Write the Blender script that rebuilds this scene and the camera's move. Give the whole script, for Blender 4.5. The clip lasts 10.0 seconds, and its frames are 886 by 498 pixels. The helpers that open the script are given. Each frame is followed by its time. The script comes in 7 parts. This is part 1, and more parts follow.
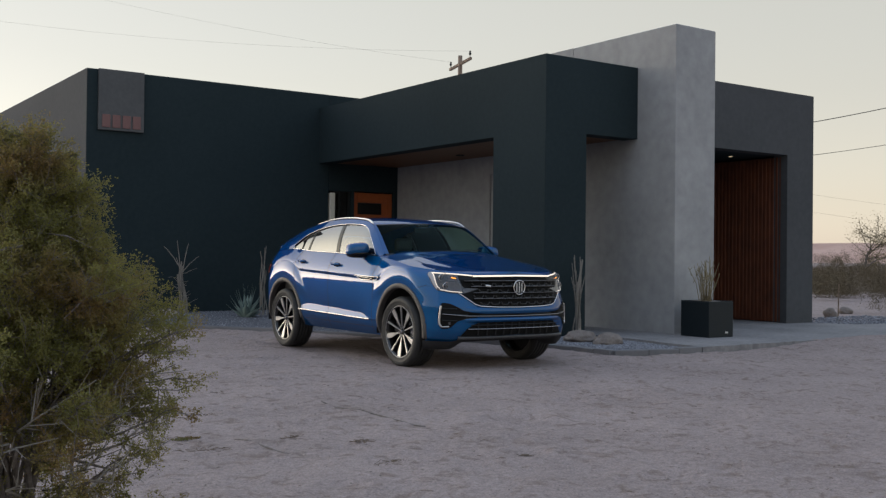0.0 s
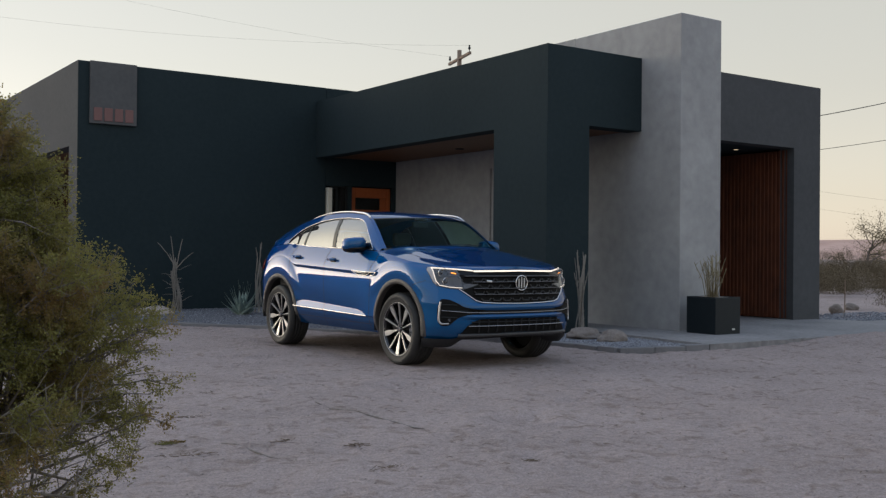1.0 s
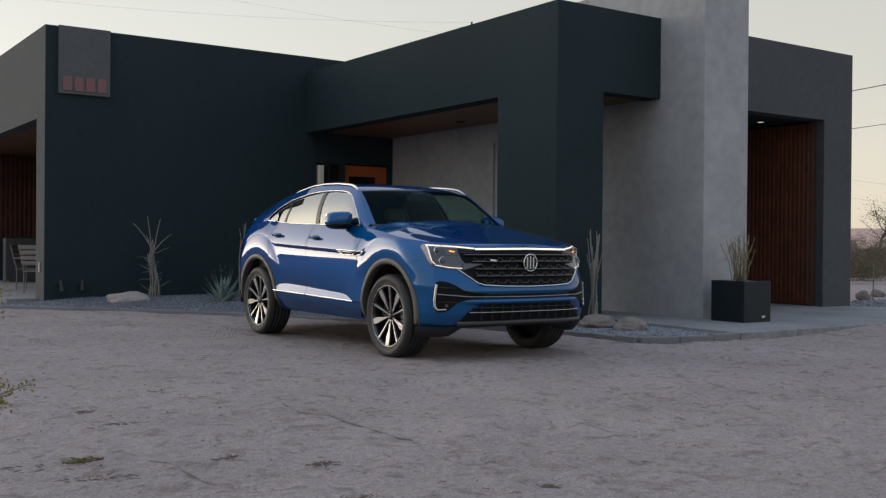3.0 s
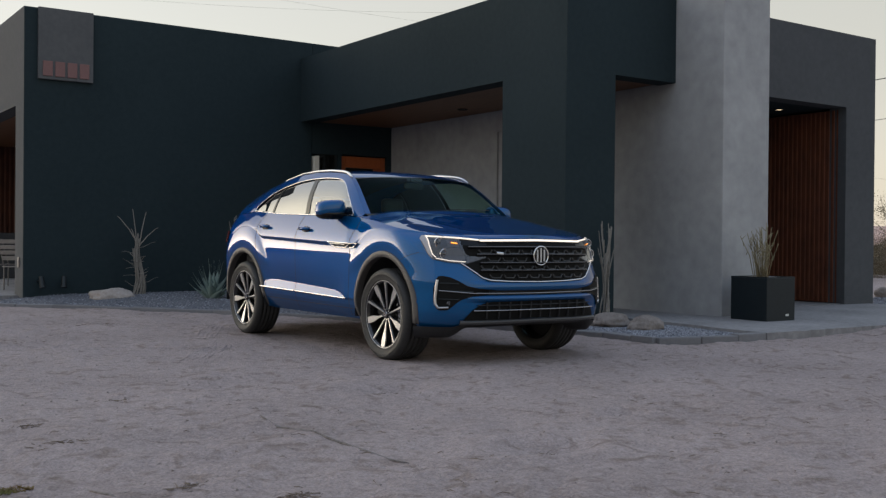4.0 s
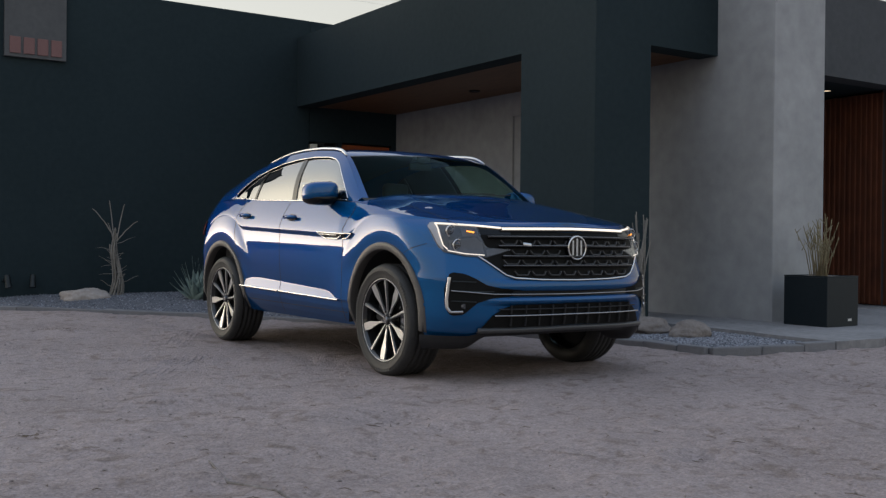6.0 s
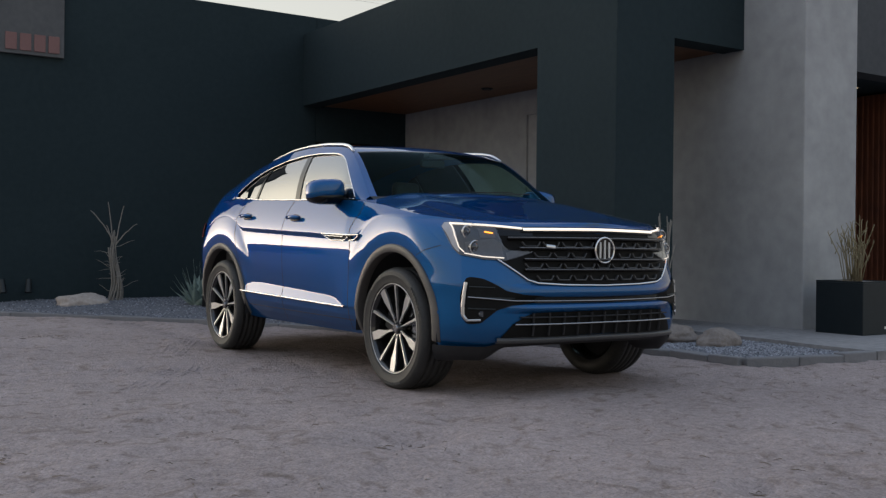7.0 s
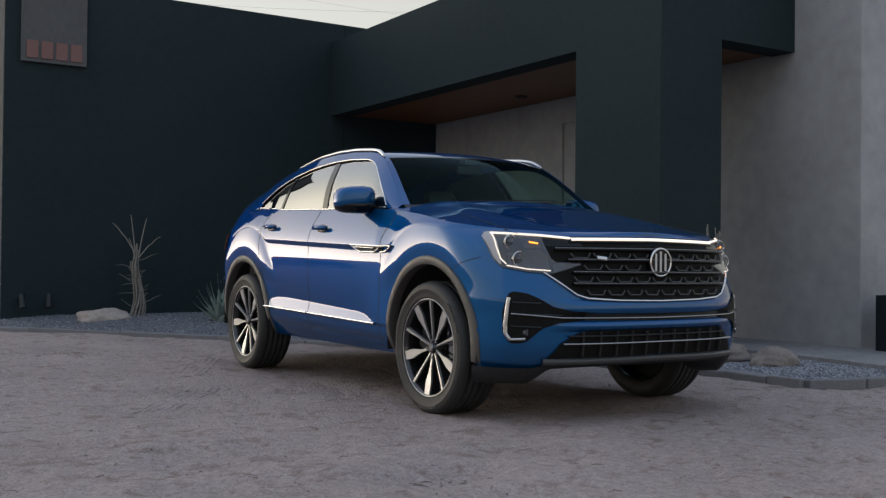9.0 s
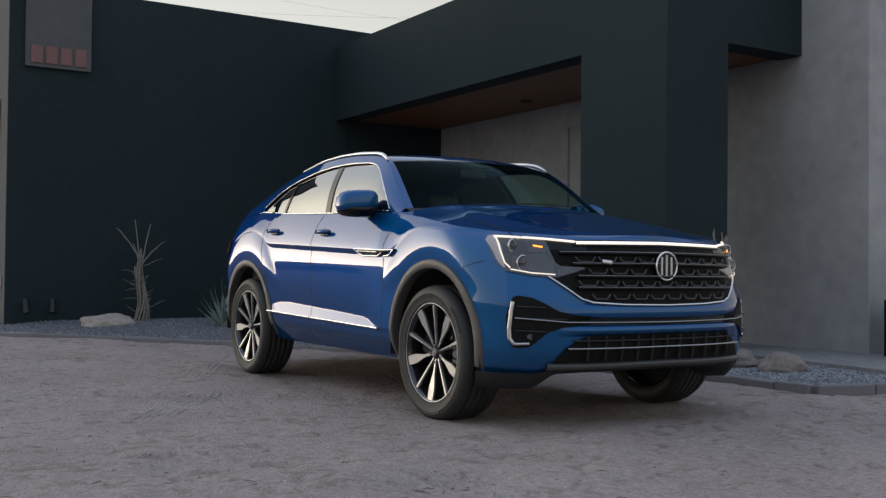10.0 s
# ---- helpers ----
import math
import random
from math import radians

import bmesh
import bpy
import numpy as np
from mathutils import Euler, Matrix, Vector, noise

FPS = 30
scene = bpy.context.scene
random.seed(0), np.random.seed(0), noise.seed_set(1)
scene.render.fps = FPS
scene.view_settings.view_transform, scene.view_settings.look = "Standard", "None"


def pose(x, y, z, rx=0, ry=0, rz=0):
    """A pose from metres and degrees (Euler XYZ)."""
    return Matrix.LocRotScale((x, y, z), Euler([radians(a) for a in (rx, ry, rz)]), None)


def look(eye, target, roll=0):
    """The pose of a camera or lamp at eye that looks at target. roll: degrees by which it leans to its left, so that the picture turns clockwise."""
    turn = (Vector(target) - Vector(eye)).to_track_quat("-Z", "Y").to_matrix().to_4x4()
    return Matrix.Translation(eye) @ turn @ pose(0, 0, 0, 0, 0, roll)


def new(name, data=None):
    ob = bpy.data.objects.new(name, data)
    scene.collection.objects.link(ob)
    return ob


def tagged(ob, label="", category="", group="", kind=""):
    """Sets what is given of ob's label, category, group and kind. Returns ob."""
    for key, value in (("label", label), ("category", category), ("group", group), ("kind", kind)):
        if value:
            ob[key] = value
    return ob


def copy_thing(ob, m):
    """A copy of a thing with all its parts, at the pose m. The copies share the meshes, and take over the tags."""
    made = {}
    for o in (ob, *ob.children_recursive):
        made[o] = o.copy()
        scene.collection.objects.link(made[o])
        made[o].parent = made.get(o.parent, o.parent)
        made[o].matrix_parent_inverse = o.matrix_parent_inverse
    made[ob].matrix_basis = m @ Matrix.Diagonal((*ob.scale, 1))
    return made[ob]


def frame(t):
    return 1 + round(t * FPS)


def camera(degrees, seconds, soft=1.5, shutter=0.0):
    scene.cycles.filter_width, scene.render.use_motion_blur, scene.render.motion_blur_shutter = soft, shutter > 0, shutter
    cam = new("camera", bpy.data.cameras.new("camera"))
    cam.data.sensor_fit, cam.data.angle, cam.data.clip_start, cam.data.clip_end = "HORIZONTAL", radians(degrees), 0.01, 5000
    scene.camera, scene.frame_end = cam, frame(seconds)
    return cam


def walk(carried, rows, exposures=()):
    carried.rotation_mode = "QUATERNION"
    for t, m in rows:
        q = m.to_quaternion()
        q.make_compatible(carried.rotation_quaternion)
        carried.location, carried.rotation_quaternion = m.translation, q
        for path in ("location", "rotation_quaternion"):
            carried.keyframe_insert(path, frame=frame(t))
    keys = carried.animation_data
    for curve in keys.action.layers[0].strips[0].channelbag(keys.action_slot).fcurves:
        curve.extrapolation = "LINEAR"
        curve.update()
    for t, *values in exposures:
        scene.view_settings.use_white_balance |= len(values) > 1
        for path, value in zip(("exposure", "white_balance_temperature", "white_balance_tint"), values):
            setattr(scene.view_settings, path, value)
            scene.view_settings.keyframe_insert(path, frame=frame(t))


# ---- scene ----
cam = camera(47.0, 10.0, soft=1.35)
PATH = [
    (0, (0.713, -0.024, 1.223), (1.852, 1.62, 1.24), 0.6),
    (0.5, (0.814, 0.12, 1.212), (1.954, 1.763, 1.228), 0.6),
    (1, (0.936, 0.3, 1.192), (2.076, 1.943, 1.204), 0.5),
    (1.5, (1.114, 0.522, 1.151), (2.252, 2.166, 1.158), 0.5),
    (2, (1.332, 0.786, 1.123), (2.469, 2.431, 1.125), 0.6),
    (2.5, (1.56, 1.103, 1.1), (2.697, 2.748, 1.095), 0.5),
    (4, (2.298, 2.179, 1.017), (3.433, 3.826, 1.002), 0.5),
    (4.5, (2.526, 2.53, 1.006), (3.66, 4.178, 0.99), 0.5),
    (5, (2.769, 2.87, 0.98), (3.901, 4.518, 0.964), 0.5),
    (6.5, (3.322, 3.795, 0.92), (4.44, 5.453, 0.911), 0.6),
    (7, (3.449, 4.015, 0.912), (4.56, 5.678, 0.909), 0.6),
    (7.5, (3.551, 4.191, 0.892), (4.648, 5.863, 0.897), 0.5),
    (8, (3.624, 4.347, 0.891), (4.708, 6.028, 0.901), 0.6),
    (8.5, (3.663, 4.444, 0.895), (4.737, 6.131, 0.912), 0.6),
    (9, (3.687, 4.498, 0.893), (4.753, 6.191, 0.919), 0.6),
    (9.5, (3.708, 4.526, 0.888), (4.768, 6.222, 0.921), 0.5),
    (10, (3.733, 4.542, 0.88), (4.788, 6.24, 0.918), 0.6),
]
walk(cam, [(t, look(eye, target, roll)) for t, eye, target, roll in PATH])

# ---------------------------------------------------------------- light
SUN_AZ = radians(-25.0)      # heading of the afterglow, clockwise from +y
SUN_EL = radians(3.0)
world = bpy.data.worlds.new("dusk_sky")
scene.world = world
world.use_nodes = True
wn, wl = world.node_tree.nodes, world.node_tree.links
wn.clear()
sky = wn.new("ShaderNodeTexSky")
sky.sky_type = "NISHITA"
sky.sun_disc = False
sky.sun_elevation, sky.sun_rotation = SUN_EL, SUN_AZ
sky.air_density, sky.dust_density, sky.ozone_density = 1.0, 1.5, 1.5
sky.altitude = 900
tone = wn.new("ShaderNodeHueSaturation")
tone.inputs["Saturation"].default_value = 0.38
warm = wn.new("ShaderNodeMix")
warm.data_type, warm.blend_type = "RGBA", "MULTIPLY"
warm.inputs[0].default_value = 1.0
warm.inputs[7].default_value = (1.0, 0.985, 0.97, 1)
haze = wn.new("ShaderNodeMix")          # thin evening haze evens the sky out
haze.data_type = "RGBA"
haze.inputs[0].default_value = 0.76
heading = wn.new("ShaderNodeTexCoord")
split = wn.new("ShaderNodeSeparateXYZ")
veil = wn.new("ShaderNodeValToRGB")     # cream at the horizon, cool overhead
veil.color_ramp.interpolation = "EASE"
veil.color_ramp.elements[0].position, veil.color_ramp.elements[1].position = 0.0, 0.60
veil.color_ramp.elements[0].color, veil.color_ramp.elements[1].color = (0.88, 0.755, 0.61, 1), (0.60, 0.82, 1.17, 1)
low_sky = veil.color_ramp.elements.new(0.24)
low_sky.color = (0.765, 0.725, 0.625, 1)
wl.new(heading.outputs["Generated"], split.inputs[0])
wl.new(split.outputs[2], veil.inputs[0])
wl.new(veil.outputs["Color"], haze.inputs[7])
# the afterglow: bright low sky over the place where the sun went down
level = wn.new("ShaderNodeVectorMath")
level.operation = "MULTIPLY"
level.inputs[1].default_value = (1, 1, 0)
wl.new(heading.outputs["Generated"], level.inputs[0])
unit = wn.new("ShaderNodeVectorMath")
unit.operation = "NORMALIZE"
wl.new(level.outputs[0], unit.inputs[0])
aim = wn.new("ShaderNodeVectorMath")
aim.operation = "DOT_PRODUCT"
aim.inputs[1].default_value = (math.sin(SUN_AZ), math.cos(SUN_AZ), 0)
wl.new(unit.outputs[0], aim.inputs[0])


def sky_math(kind, first, second):
    n_ = wn.new("ShaderNodeMath")
    n_.operation = kind
    for socket, value in zip(n_.inputs, (first, second)):
        if isinstance(value, (int, float)):
            socket.default_value = value
        else:
            wl.new(value, socket)
    return n_.outputs[0]


across = sky_math("POWER", sky_math("MAXIMUM", aim.outputs["Value"], 0.0), 30.0)
upward = sky_math("POWER", sky_math("SUBTRACT", 1.0, sky_math("MAXIMUM", split.outputs[2], 0.0)), 2.2)
glow = wn.new("ShaderNodeMix")
glow.data_type, glow.blend_type = "RGBA", "ADD"
glow.inputs[7].default_value = (4.2, 3.8, 2.7, 1)
wl.new(sky_math("MULTIPLY", across, upward), glow.inputs[0])
back = wn.new("ShaderNodeBackground")
back.inputs["Strength"].default_value = 0.15
out = wn.new("ShaderNodeOutputWorld")
wl.new(sky.outputs["Color"], tone.inputs["Color"])
wl.new(tone.outputs["Color"], warm.inputs[6])
wl.new(warm.outputs[2], haze.inputs[6])
wl.new(haze.outputs[2], glow.inputs[6])
wl.new(glow.outputs[2], back.inputs["Color"])
wl.new(back.outputs["Background"], out.inputs["Surface"])
sun = new("sun", bpy.data.lights.new("sun", "SUN"))
sun.data.energy, sun.data.angle, sun.data.color = 0.12, radians(140), (1.0, 0.92, 0.83)
sun.matrix_world = look((0, 0, 0), (-math.sin(SUN_AZ) * 10, -math.cos(SUN_AZ) * 10, -6.0))
scene.view_settings.exposure = 2.33


# ---------------------------------------------------------------- materials
def surface(name, low, high, rough=0.7, metal=0.0, big=1.2, fine=30.0, blend=0.5, bump=0.15, bump_scale=90.0,
            bump_far=0.004, coat=0.0, spec=0.5, stretch=(1, 1, 1), island=0.0, per_object=0.0):
    """A material that varies between two colours at a large and a small scale, with fine relief."""
    m = bpy.data.materials.new(name)
    m.use_nodes = True
    n, l = m.node_tree.nodes, m.node_tree.links
    b = n["Principled BSDF"]
    co = n.new("ShaderNodeTexCoord")
    mp = n.new("ShaderNodeMapping")
    mp.inputs["Scale"].default_value = stretch
    l.new(co.outputs["Object"], mp.inputs["Vector"])
    n1, n2 = n.new("ShaderNodeTexNoise"), n.new("ShaderNodeTexNoise")
    n1.inputs["Scale"].default_value, n1.inputs["Detail"].default_value = big, 5
    n2.inputs["Scale"].default_value, n2.inputs["Detail"].default_value = fine, 4
    for q in (n1, n2):
        l.new(mp.outputs["Vector"], q.inputs["Vector"])
    mix = n.new("ShaderNodeMix")
    mix.inputs[0].default_value = blend
    l.new(n1.outputs[0], mix.inputs[2])
    l.new(n2.outputs[0], mix.inputs[3])
    fac = mix.outputs[0]
    if island or per_object:
        g = n.new("ShaderNodeNewGeometry") if island else n.new("ShaderNodeObjectInfo")
        m2 = n.new("ShaderNodeMix")
        m2.inputs[0].default_value = island or per_object
        l.new(fac, m2.inputs[2])
        l.new(g.outputs["Random Per Island" if island else "Random"], m2.inputs[3])
        fac = m2.outputs[0]
    ramp = n.new("ShaderNodeValToRGB")
    ramp.color_ramp.elements[0].position, ramp.color_ramp.elements[1].position = 0.3, 0.7
    if island or per_object:
        ramp.color_ramp.elements[0].position, ramp.color_ramp.elements[1].position = 0.12, 0.88
    ramp.color_ramp.elements[0].color, ramp.color_ramp.elements[1].color = (*low, 1), (*high, 1)
    l.new(fac, ramp.inputs[0])
    l.new(ramp.outputs["Color"], b.inputs["Base Color"])
    b.inputs["Roughness"].default_value, b.inputs["Metallic"].default_value = rough, metal
    b.inputs["Coat Weight"].default_value, b.inputs["Coat Roughness"].default_value = coat, 0.03
    b.inputs["Specular IOR Level"].default_value = spec
    if bump:
        n3 = n.new("ShaderNodeTexNoise")
        n3.inputs["Scale"].default_value, n3.inputs["Detail"].default_value = bump_scale, 6
        l.new(mp.outputs["Vector"], n3.inputs["Vector"])
        bp = n.new("ShaderNodeBump")
        bp.inputs["Strength"].default_value, bp.inputs["Distance"].default_value = bump, bump_far
        l.new(n3.outputs[0], bp.inputs["Height"])
        l.new(bp.outputs["Normal"], b.inputs["Normal"])
    return m


def leafy(m, colour, share):
    """Lets some light through the leaves of a material."""
    n, l = m.node_tree.nodes, m.node_tree.links
    b, o = n["Principled BSDF"], n["Material Output"]
    t, x = n.new("ShaderNodeBsdfTranslucent"), n.new("ShaderNodeMixShader")
    t.inputs["Color"].default_value = (*colour, 1)
    x.inputs[0].default_value = share
    l.new(b.outputs[0], x.inputs[1])
    l.new(t.outputs[0], x.inputs[2])
    l.new(x.outputs[0], o.inputs["Surface"])


def glowing(name, colour, strength):
    m = bpy.data.materials.new(name)
    m.use_nodes = True
    b = m.node_tree.nodes["Principled BSDF"]
    b.inputs["Base Color"].default_value = (*colour, 1)
    b.inputs["Emission Color"].default_value = (*colour, 1)
    b.inputs["Emission Strength"].default_value = strength
    b.inputs["Roughness"].default_value = 0.2
    return m


def pane(name, tint, straight=0.05, slant=4.0, coating=(1, 1, 1)):
    """Thin glass: it lets light through with a tint and mirrors more at a slant (Schlick)."""
    m = bpy.data.materials.new(name)
    m.use_nodes = True
    n, l = m.node_tree.nodes, m.node_tree.links
    n.clear()
    o = n.new("ShaderNodeOutputMaterial")
    t, g, f, x = n.new("ShaderNodeBsdfTransparent"), n.new("ShaderNodeBsdfGlossy"), n.new("ShaderNodeLayerWeight"), n.new("ShaderNodeMixShader")
    t.inputs["Color"].default_value = (*tint, 1)
    g.inputs["Roughness"].default_value = 0.01
    g.inputs["Color"].default_value = (*coating, 1)
    f.inputs["Blend"].default_value = 0.5
    w, s = n.new("ShaderNodeMath"), n.new("ShaderNodeMath")
    w.operation, s.operation = "POWER", "MULTIPLY_ADD"
    w.inputs[1].default_value = slant
    s.inputs[1].default_value, s.inputs[2].default_value = 1 - straight, straight
    l.new(f.outputs["Facing"], w.inputs[0])
    l.new(w.outputs[0], s.inputs[0])
    l.new(s.outputs[0], x.inputs[0])
    l.new(t.outputs[0], x.inputs[1])
    l.new(g.outputs[0], x.inputs[2])
    l.new(x.outputs[0], o.inputs["Surface"])
    return m


M_SAND = surface("sand", (0.258, 0.210, 0.199), (0.416, 0.342, 0.325), 0.95, big=0.9, fine=22, blend=0.6, bump=0.55, bump_scale=24, bump_far=0.022, spec=0.15)


def gritty(m):
    """Grains, crumbs and trodden darker patches for the sand."""
    n, l = m.node_tree.nodes, m.node_tree.links
    b = n["Principled BSDF"]
    co = n.new("ShaderNodeTexCoord")
    old_bump = b.inputs["Normal"].links[0].from_socket
    old_col = b.inputs["Base Color"].links[0].from_socket
    v = n.new("ShaderNodeTexVoronoi")
    v.inputs["Scale"].default_value = 55
    g = n.new("ShaderNodeTexNoise")
    g.inputs["Scale"].default_value, g.inputs["Detail"].default_value = 150, 4
    for q in (v, g):
        l.new(co.outputs["Object"], q.inputs["Vector"])
    add = n.new("ShaderNodeMath")
    add.operation = "SUBTRACT"
    l.new(g.outputs[0], add.inputs[0])
    l.new(v.outputs["Distance"], add.inputs[1])
    bp = n.new("ShaderNodeBump")
    bp.inputs["Strength"].default_value, bp.inputs["Distance"].default_value = 0.7, 0.014
    l.new(add.outputs[0], bp.inputs["Height"])
    l.new(old_bump, bp.inputs["Normal"])
    l.new(bp.outputs["Normal"], b.inputs["Normal"])
    s = n.new("ShaderNodeTexNoise")
    s.inputs["Scale"].default_value, s.inputs["Detail"].default_value, s.inputs["Distortion"].default_value = 5.5, 7, 1.2
    l.new(co.outputs["Object"], s.inputs["Vector"])
    r = n.new("ShaderNodeValToRGB")
    r.color_ramp.elements[0].position, r.color_ramp.elements[1].position = 0.54, 0.68
    r.color_ramp.elements[0].color, r.color_ramp.elements[1].color = (1, 1, 1, 1), (0.72, 0.69, 0.65, 1)
    l.new(s.outputs[0], r.inputs[0])
    x = n.new("ShaderNodeMix")
    x.data_type, x.blend_type = "RGBA", "MULTIPLY"
    x.inputs[0].default_value = 1.0
    l.new(old_col, x.inputs[6])
    l.new(r.outputs["Color"], x.inputs[7])
    k = n.new("ShaderNodeTexNoise")
    k.inputs["Scale"].default_value, k.inputs["Detail"].default_value = 75, 5
    l.new(co.outputs["Object"], k.inputs["Vector"])
    kr = n.new("ShaderNodeValToRGB")
    kr.color_ramp.elements[0].position, kr.color_ramp.elements[1].position = 0.33, 0.62
    kr.color_ramp.elements[0].color, kr.color_ramp.elements[1].color = (0.80, 0.79, 0.78, 1), (1.10, 1.10, 1.10, 1)
    l.new(k.outputs[0], kr.inputs[0])
    y = n.new("ShaderNodeMix")
    y.data_type, y.blend_type = "RGBA", "MULTIPLY"
    y.inputs[0].default_value = 1.0
    l.new(x.outputs[2], y.inputs[6])
    l.new(kr.outputs["Color"], y.inputs[7])
    l.new(y.outputs[2], b.inputs["Base Color"])


gritty(M_SAND)
M_DARK = surface("dark_stucco", (0.0135, 0.0245, 0.029), (0.021, 0.0345, 0.040), 0.85, big=0.6, fine=14, bump=0.35, bump_scale=140, bump_far=0.003, spec=0.25)
M_GREY = surface("grey_stucco", (0.062, 0.066, 0.071), (0.085, 0.088, 0.094), 0.88, big=0.7, fine=12, bump=0.35, bump_scale=140, bump_far=0.003, spec=0.25)
M_PLASTER = surface("pale_plaster", (0.280, 0.281, 0.286), (0.398, 0.398, 0.402), 0.8, big=1.3, fine=6.5, blend=0.5, bump=0.3, bump_scale=45, bump_far=0.004, spec=0.3)
M_SOFFIT = surface("stained_cedar", (0.10, 0.042, 0.018), (0.21, 0.092, 0.04), 0.55, big=1.5, fine=6, stretch=(14, 0.7, 14), bump=0.2, bump_scale=20, bump_far=0.002)
M_RUST = surface("rusted_steel", (0.062, 0.019, 0.009), (0.18, 0.054, 0.023), 0.8, metal=0.2, big=1.1, fine=9, stretch=(1, 1, 0.35), bump=0.3, bump_scale=60, bump_far=0.002)
M_DOOR = surface("orange_paint", (0.33, 0.075, 0.018), (0.42, 0.105, 0.025), 0.5, bump=0.08)
M_CONC = surface("concrete", (0.155, 0.150, 0.153), (0.30, 0.288, 0.288), 0.9, big=1.1, fine=14, bump=0.4, bump_scale=70, bump_far=0.004, spec=0.25)
M_KERB = surface("kerb_concrete", (0.135, 0.132, 0.138), (0.225, 0.22, 0.228), 0.92, big=3, fine=22, bump=0.6, bump_scale=55, bump_far=0.008, spec=0.2, per_object=0.2)
M_GRAVEL = surface("grey_gravel", (0.075, 0.08, 0.095), (0.33, 0.335, 0.37), 0.9, big=12, fine=60, bump=0.2, island=0.75, spec=0.25)
M_BED = surface("gravel_bed", (0.10, 0.102, 0.115), (0.19, 0.192, 0.21), 0.95, big=20, fine=70, blend=0.6, bump=0.9, bump_scale=60, bump_far=0.02, spec=0.15)
M_STONE = surface("boulder_stone", (0.27, 0.225, 0.195), (0.46, 0.40, 0.36), 0.92, big=3.5, fine=25, bump=0.6, bump_scale=30, bump_far=0.012, spec=0.2)
M_BOULDER = surface("brown_granite", (0.15, 0.125, 0.11), (0.27, 0.235, 0.215), 0.92, big=5, fine=35, bump=0.7, bump_scale=36, bump_far=0.014, spec=0.2)
# rusted steel again, its colour darkened for the shade deep in the patio
M_SHADERUST = surface("patio_shaded_rust", (0.035, 0.012, 0.008), (0.10, 0.032, 0.016), 0.85, big=1.1, fine=9, stretch=(1, 1, 0.35), bump=0.3, bump_scale=60, bump_far=0.002)
M_STRAW = surface("dry_plant_litter", (0.10, 0.074, 0.056), (0.23, 0.175, 0.135), 0.95, big=20, fine=80, bump=0.3, island=0.5)
M_PEBBLE = surface("pebble", (0.19, 0.16, 0.148), (0.40, 0.345, 0.32), 0.9, big=12, fine=60, bump=0.2, island=0.7, spec=0.2)
M_BLACKPOT = surface("black_planter_metal", (0.005, 0.010, 0.013), (0.009, 0.015, 0.019), 0.5, big=2, fine=20, bump=0.06, spec=0.3)
M_CANE = surface("dry_cane", (0.15, 0.135, 0.118), (0.33, 0.30, 0.265), 0.9, big=6, fine=60, stretch=(1, 1, 0.4), bump=0.5, bump_scale=120, bump_far=0.004)
M_REED = surface("green_reed", (0.16, 0.13, 0.075), (0.32, 0.27, 0.16), 0.8, big=6, fine=50, bump=0.3)
M_AGAVE = surface("agave_leaf", (0.10, 0.15, 0.13), (0.21, 0.27, 0.245), 0.6, big=4, fine=40, bump=0.15, island=0.4)
M_CREO = surface("creosote_leaf", (0.088, 0.098, 0.026), (0.275, 0.262, 0.070), 0.6, big=3.2, fine=14, bump=0, island=0.5)


def rusty(m):
    """Whole boughs of a shrub turned rust-brown by drought."""
    n, l = m.node_tree.nodes, m.node_tree.links
    b = n["Principled BSDF"]
    co, q, r, x = n.new("ShaderNodeTexCoord"), n.new("ShaderNodeTexNoise"), n.new("ShaderNodeValToRGB"), n.new("ShaderNodeMix")
    q.inputs["Scale"].default_value, q.inputs["Detail"].default_value = 3.0, 3
    r.color_ramp.elements[0].position, r.color_ramp.elements[1].position = 0.48, 0.66
    x.data_type = "RGBA"
    x.inputs[7].default_value = (0.25, 0.132, 0.056, 1)
    l.new(co.outputs["Object"], q.inputs["Vector"])
    l.new(q.outputs[0], r.inputs[0])
    l.new(r.outputs["Color"], x.inputs[0])
    l.new(b.inputs["Base Color"].links[0].from_socket, x.inputs[6])
    l.new(x.outputs[2], b.inputs["Base Color"])


rusty(M_CREO)
leafy(M_CREO, (0.27, 0.235, 0.066), 0.45)
M_CREOTWIG = surface("creosote_twig", (0.07, 0.055, 0.045), (0.24, 0.21, 0.2), 0.9, big=6, fine=40, bump=0.4)
M_SCRUB = surface("far_scrub_leaf", (0.080, 0.066, 0.046), (0.185, 0.148, 0.098), 0.8, big=0.5, fine=3, bump=0, island=0.5, spec=0.1)
M_DRYLEAF = surface("dry_tree_leaf", (0.15, 0.125, 0.08), (0.27, 0.225, 0.15), 0.8, big=0.8, fine=4, bump=0, island=0.5, spec=0.1)
leafy(M_DRYLEAF, (0.3, 0.25, 0.15), 0.4)
M_BARK = surface("tree_bark", (0.045, 0.036, 0.03), (0.11, 0.09, 0.075), 0.95, big=4, fine=25, bump=0.6)
M_HILL = surface("hill_rock", (0.44, 0.275, 0.225), (0.62, 0.43, 0.36), 0.95, big=0.006, fine=0.03, bump=0, spec=0.1)
M_POLE = surface("weathered_pole_wood", (0.16, 0.11, 0.08), (0.29, 0.22, 0.17), 0.9, big=3, fine=20, stretch=(1, 1, 0.2), bump=0.4)
M_WIRE = surface("wire", (0.03, 0.03, 0.03), (0.05, 0.05, 0.05), 0.6, bump=0)
M_DULLMETAL = surface("dull_dark_metal", (0.02, 0.024, 0.026), (0.035, 0.04, 0.042), 0.5, metal=0.6, bump=0.1)
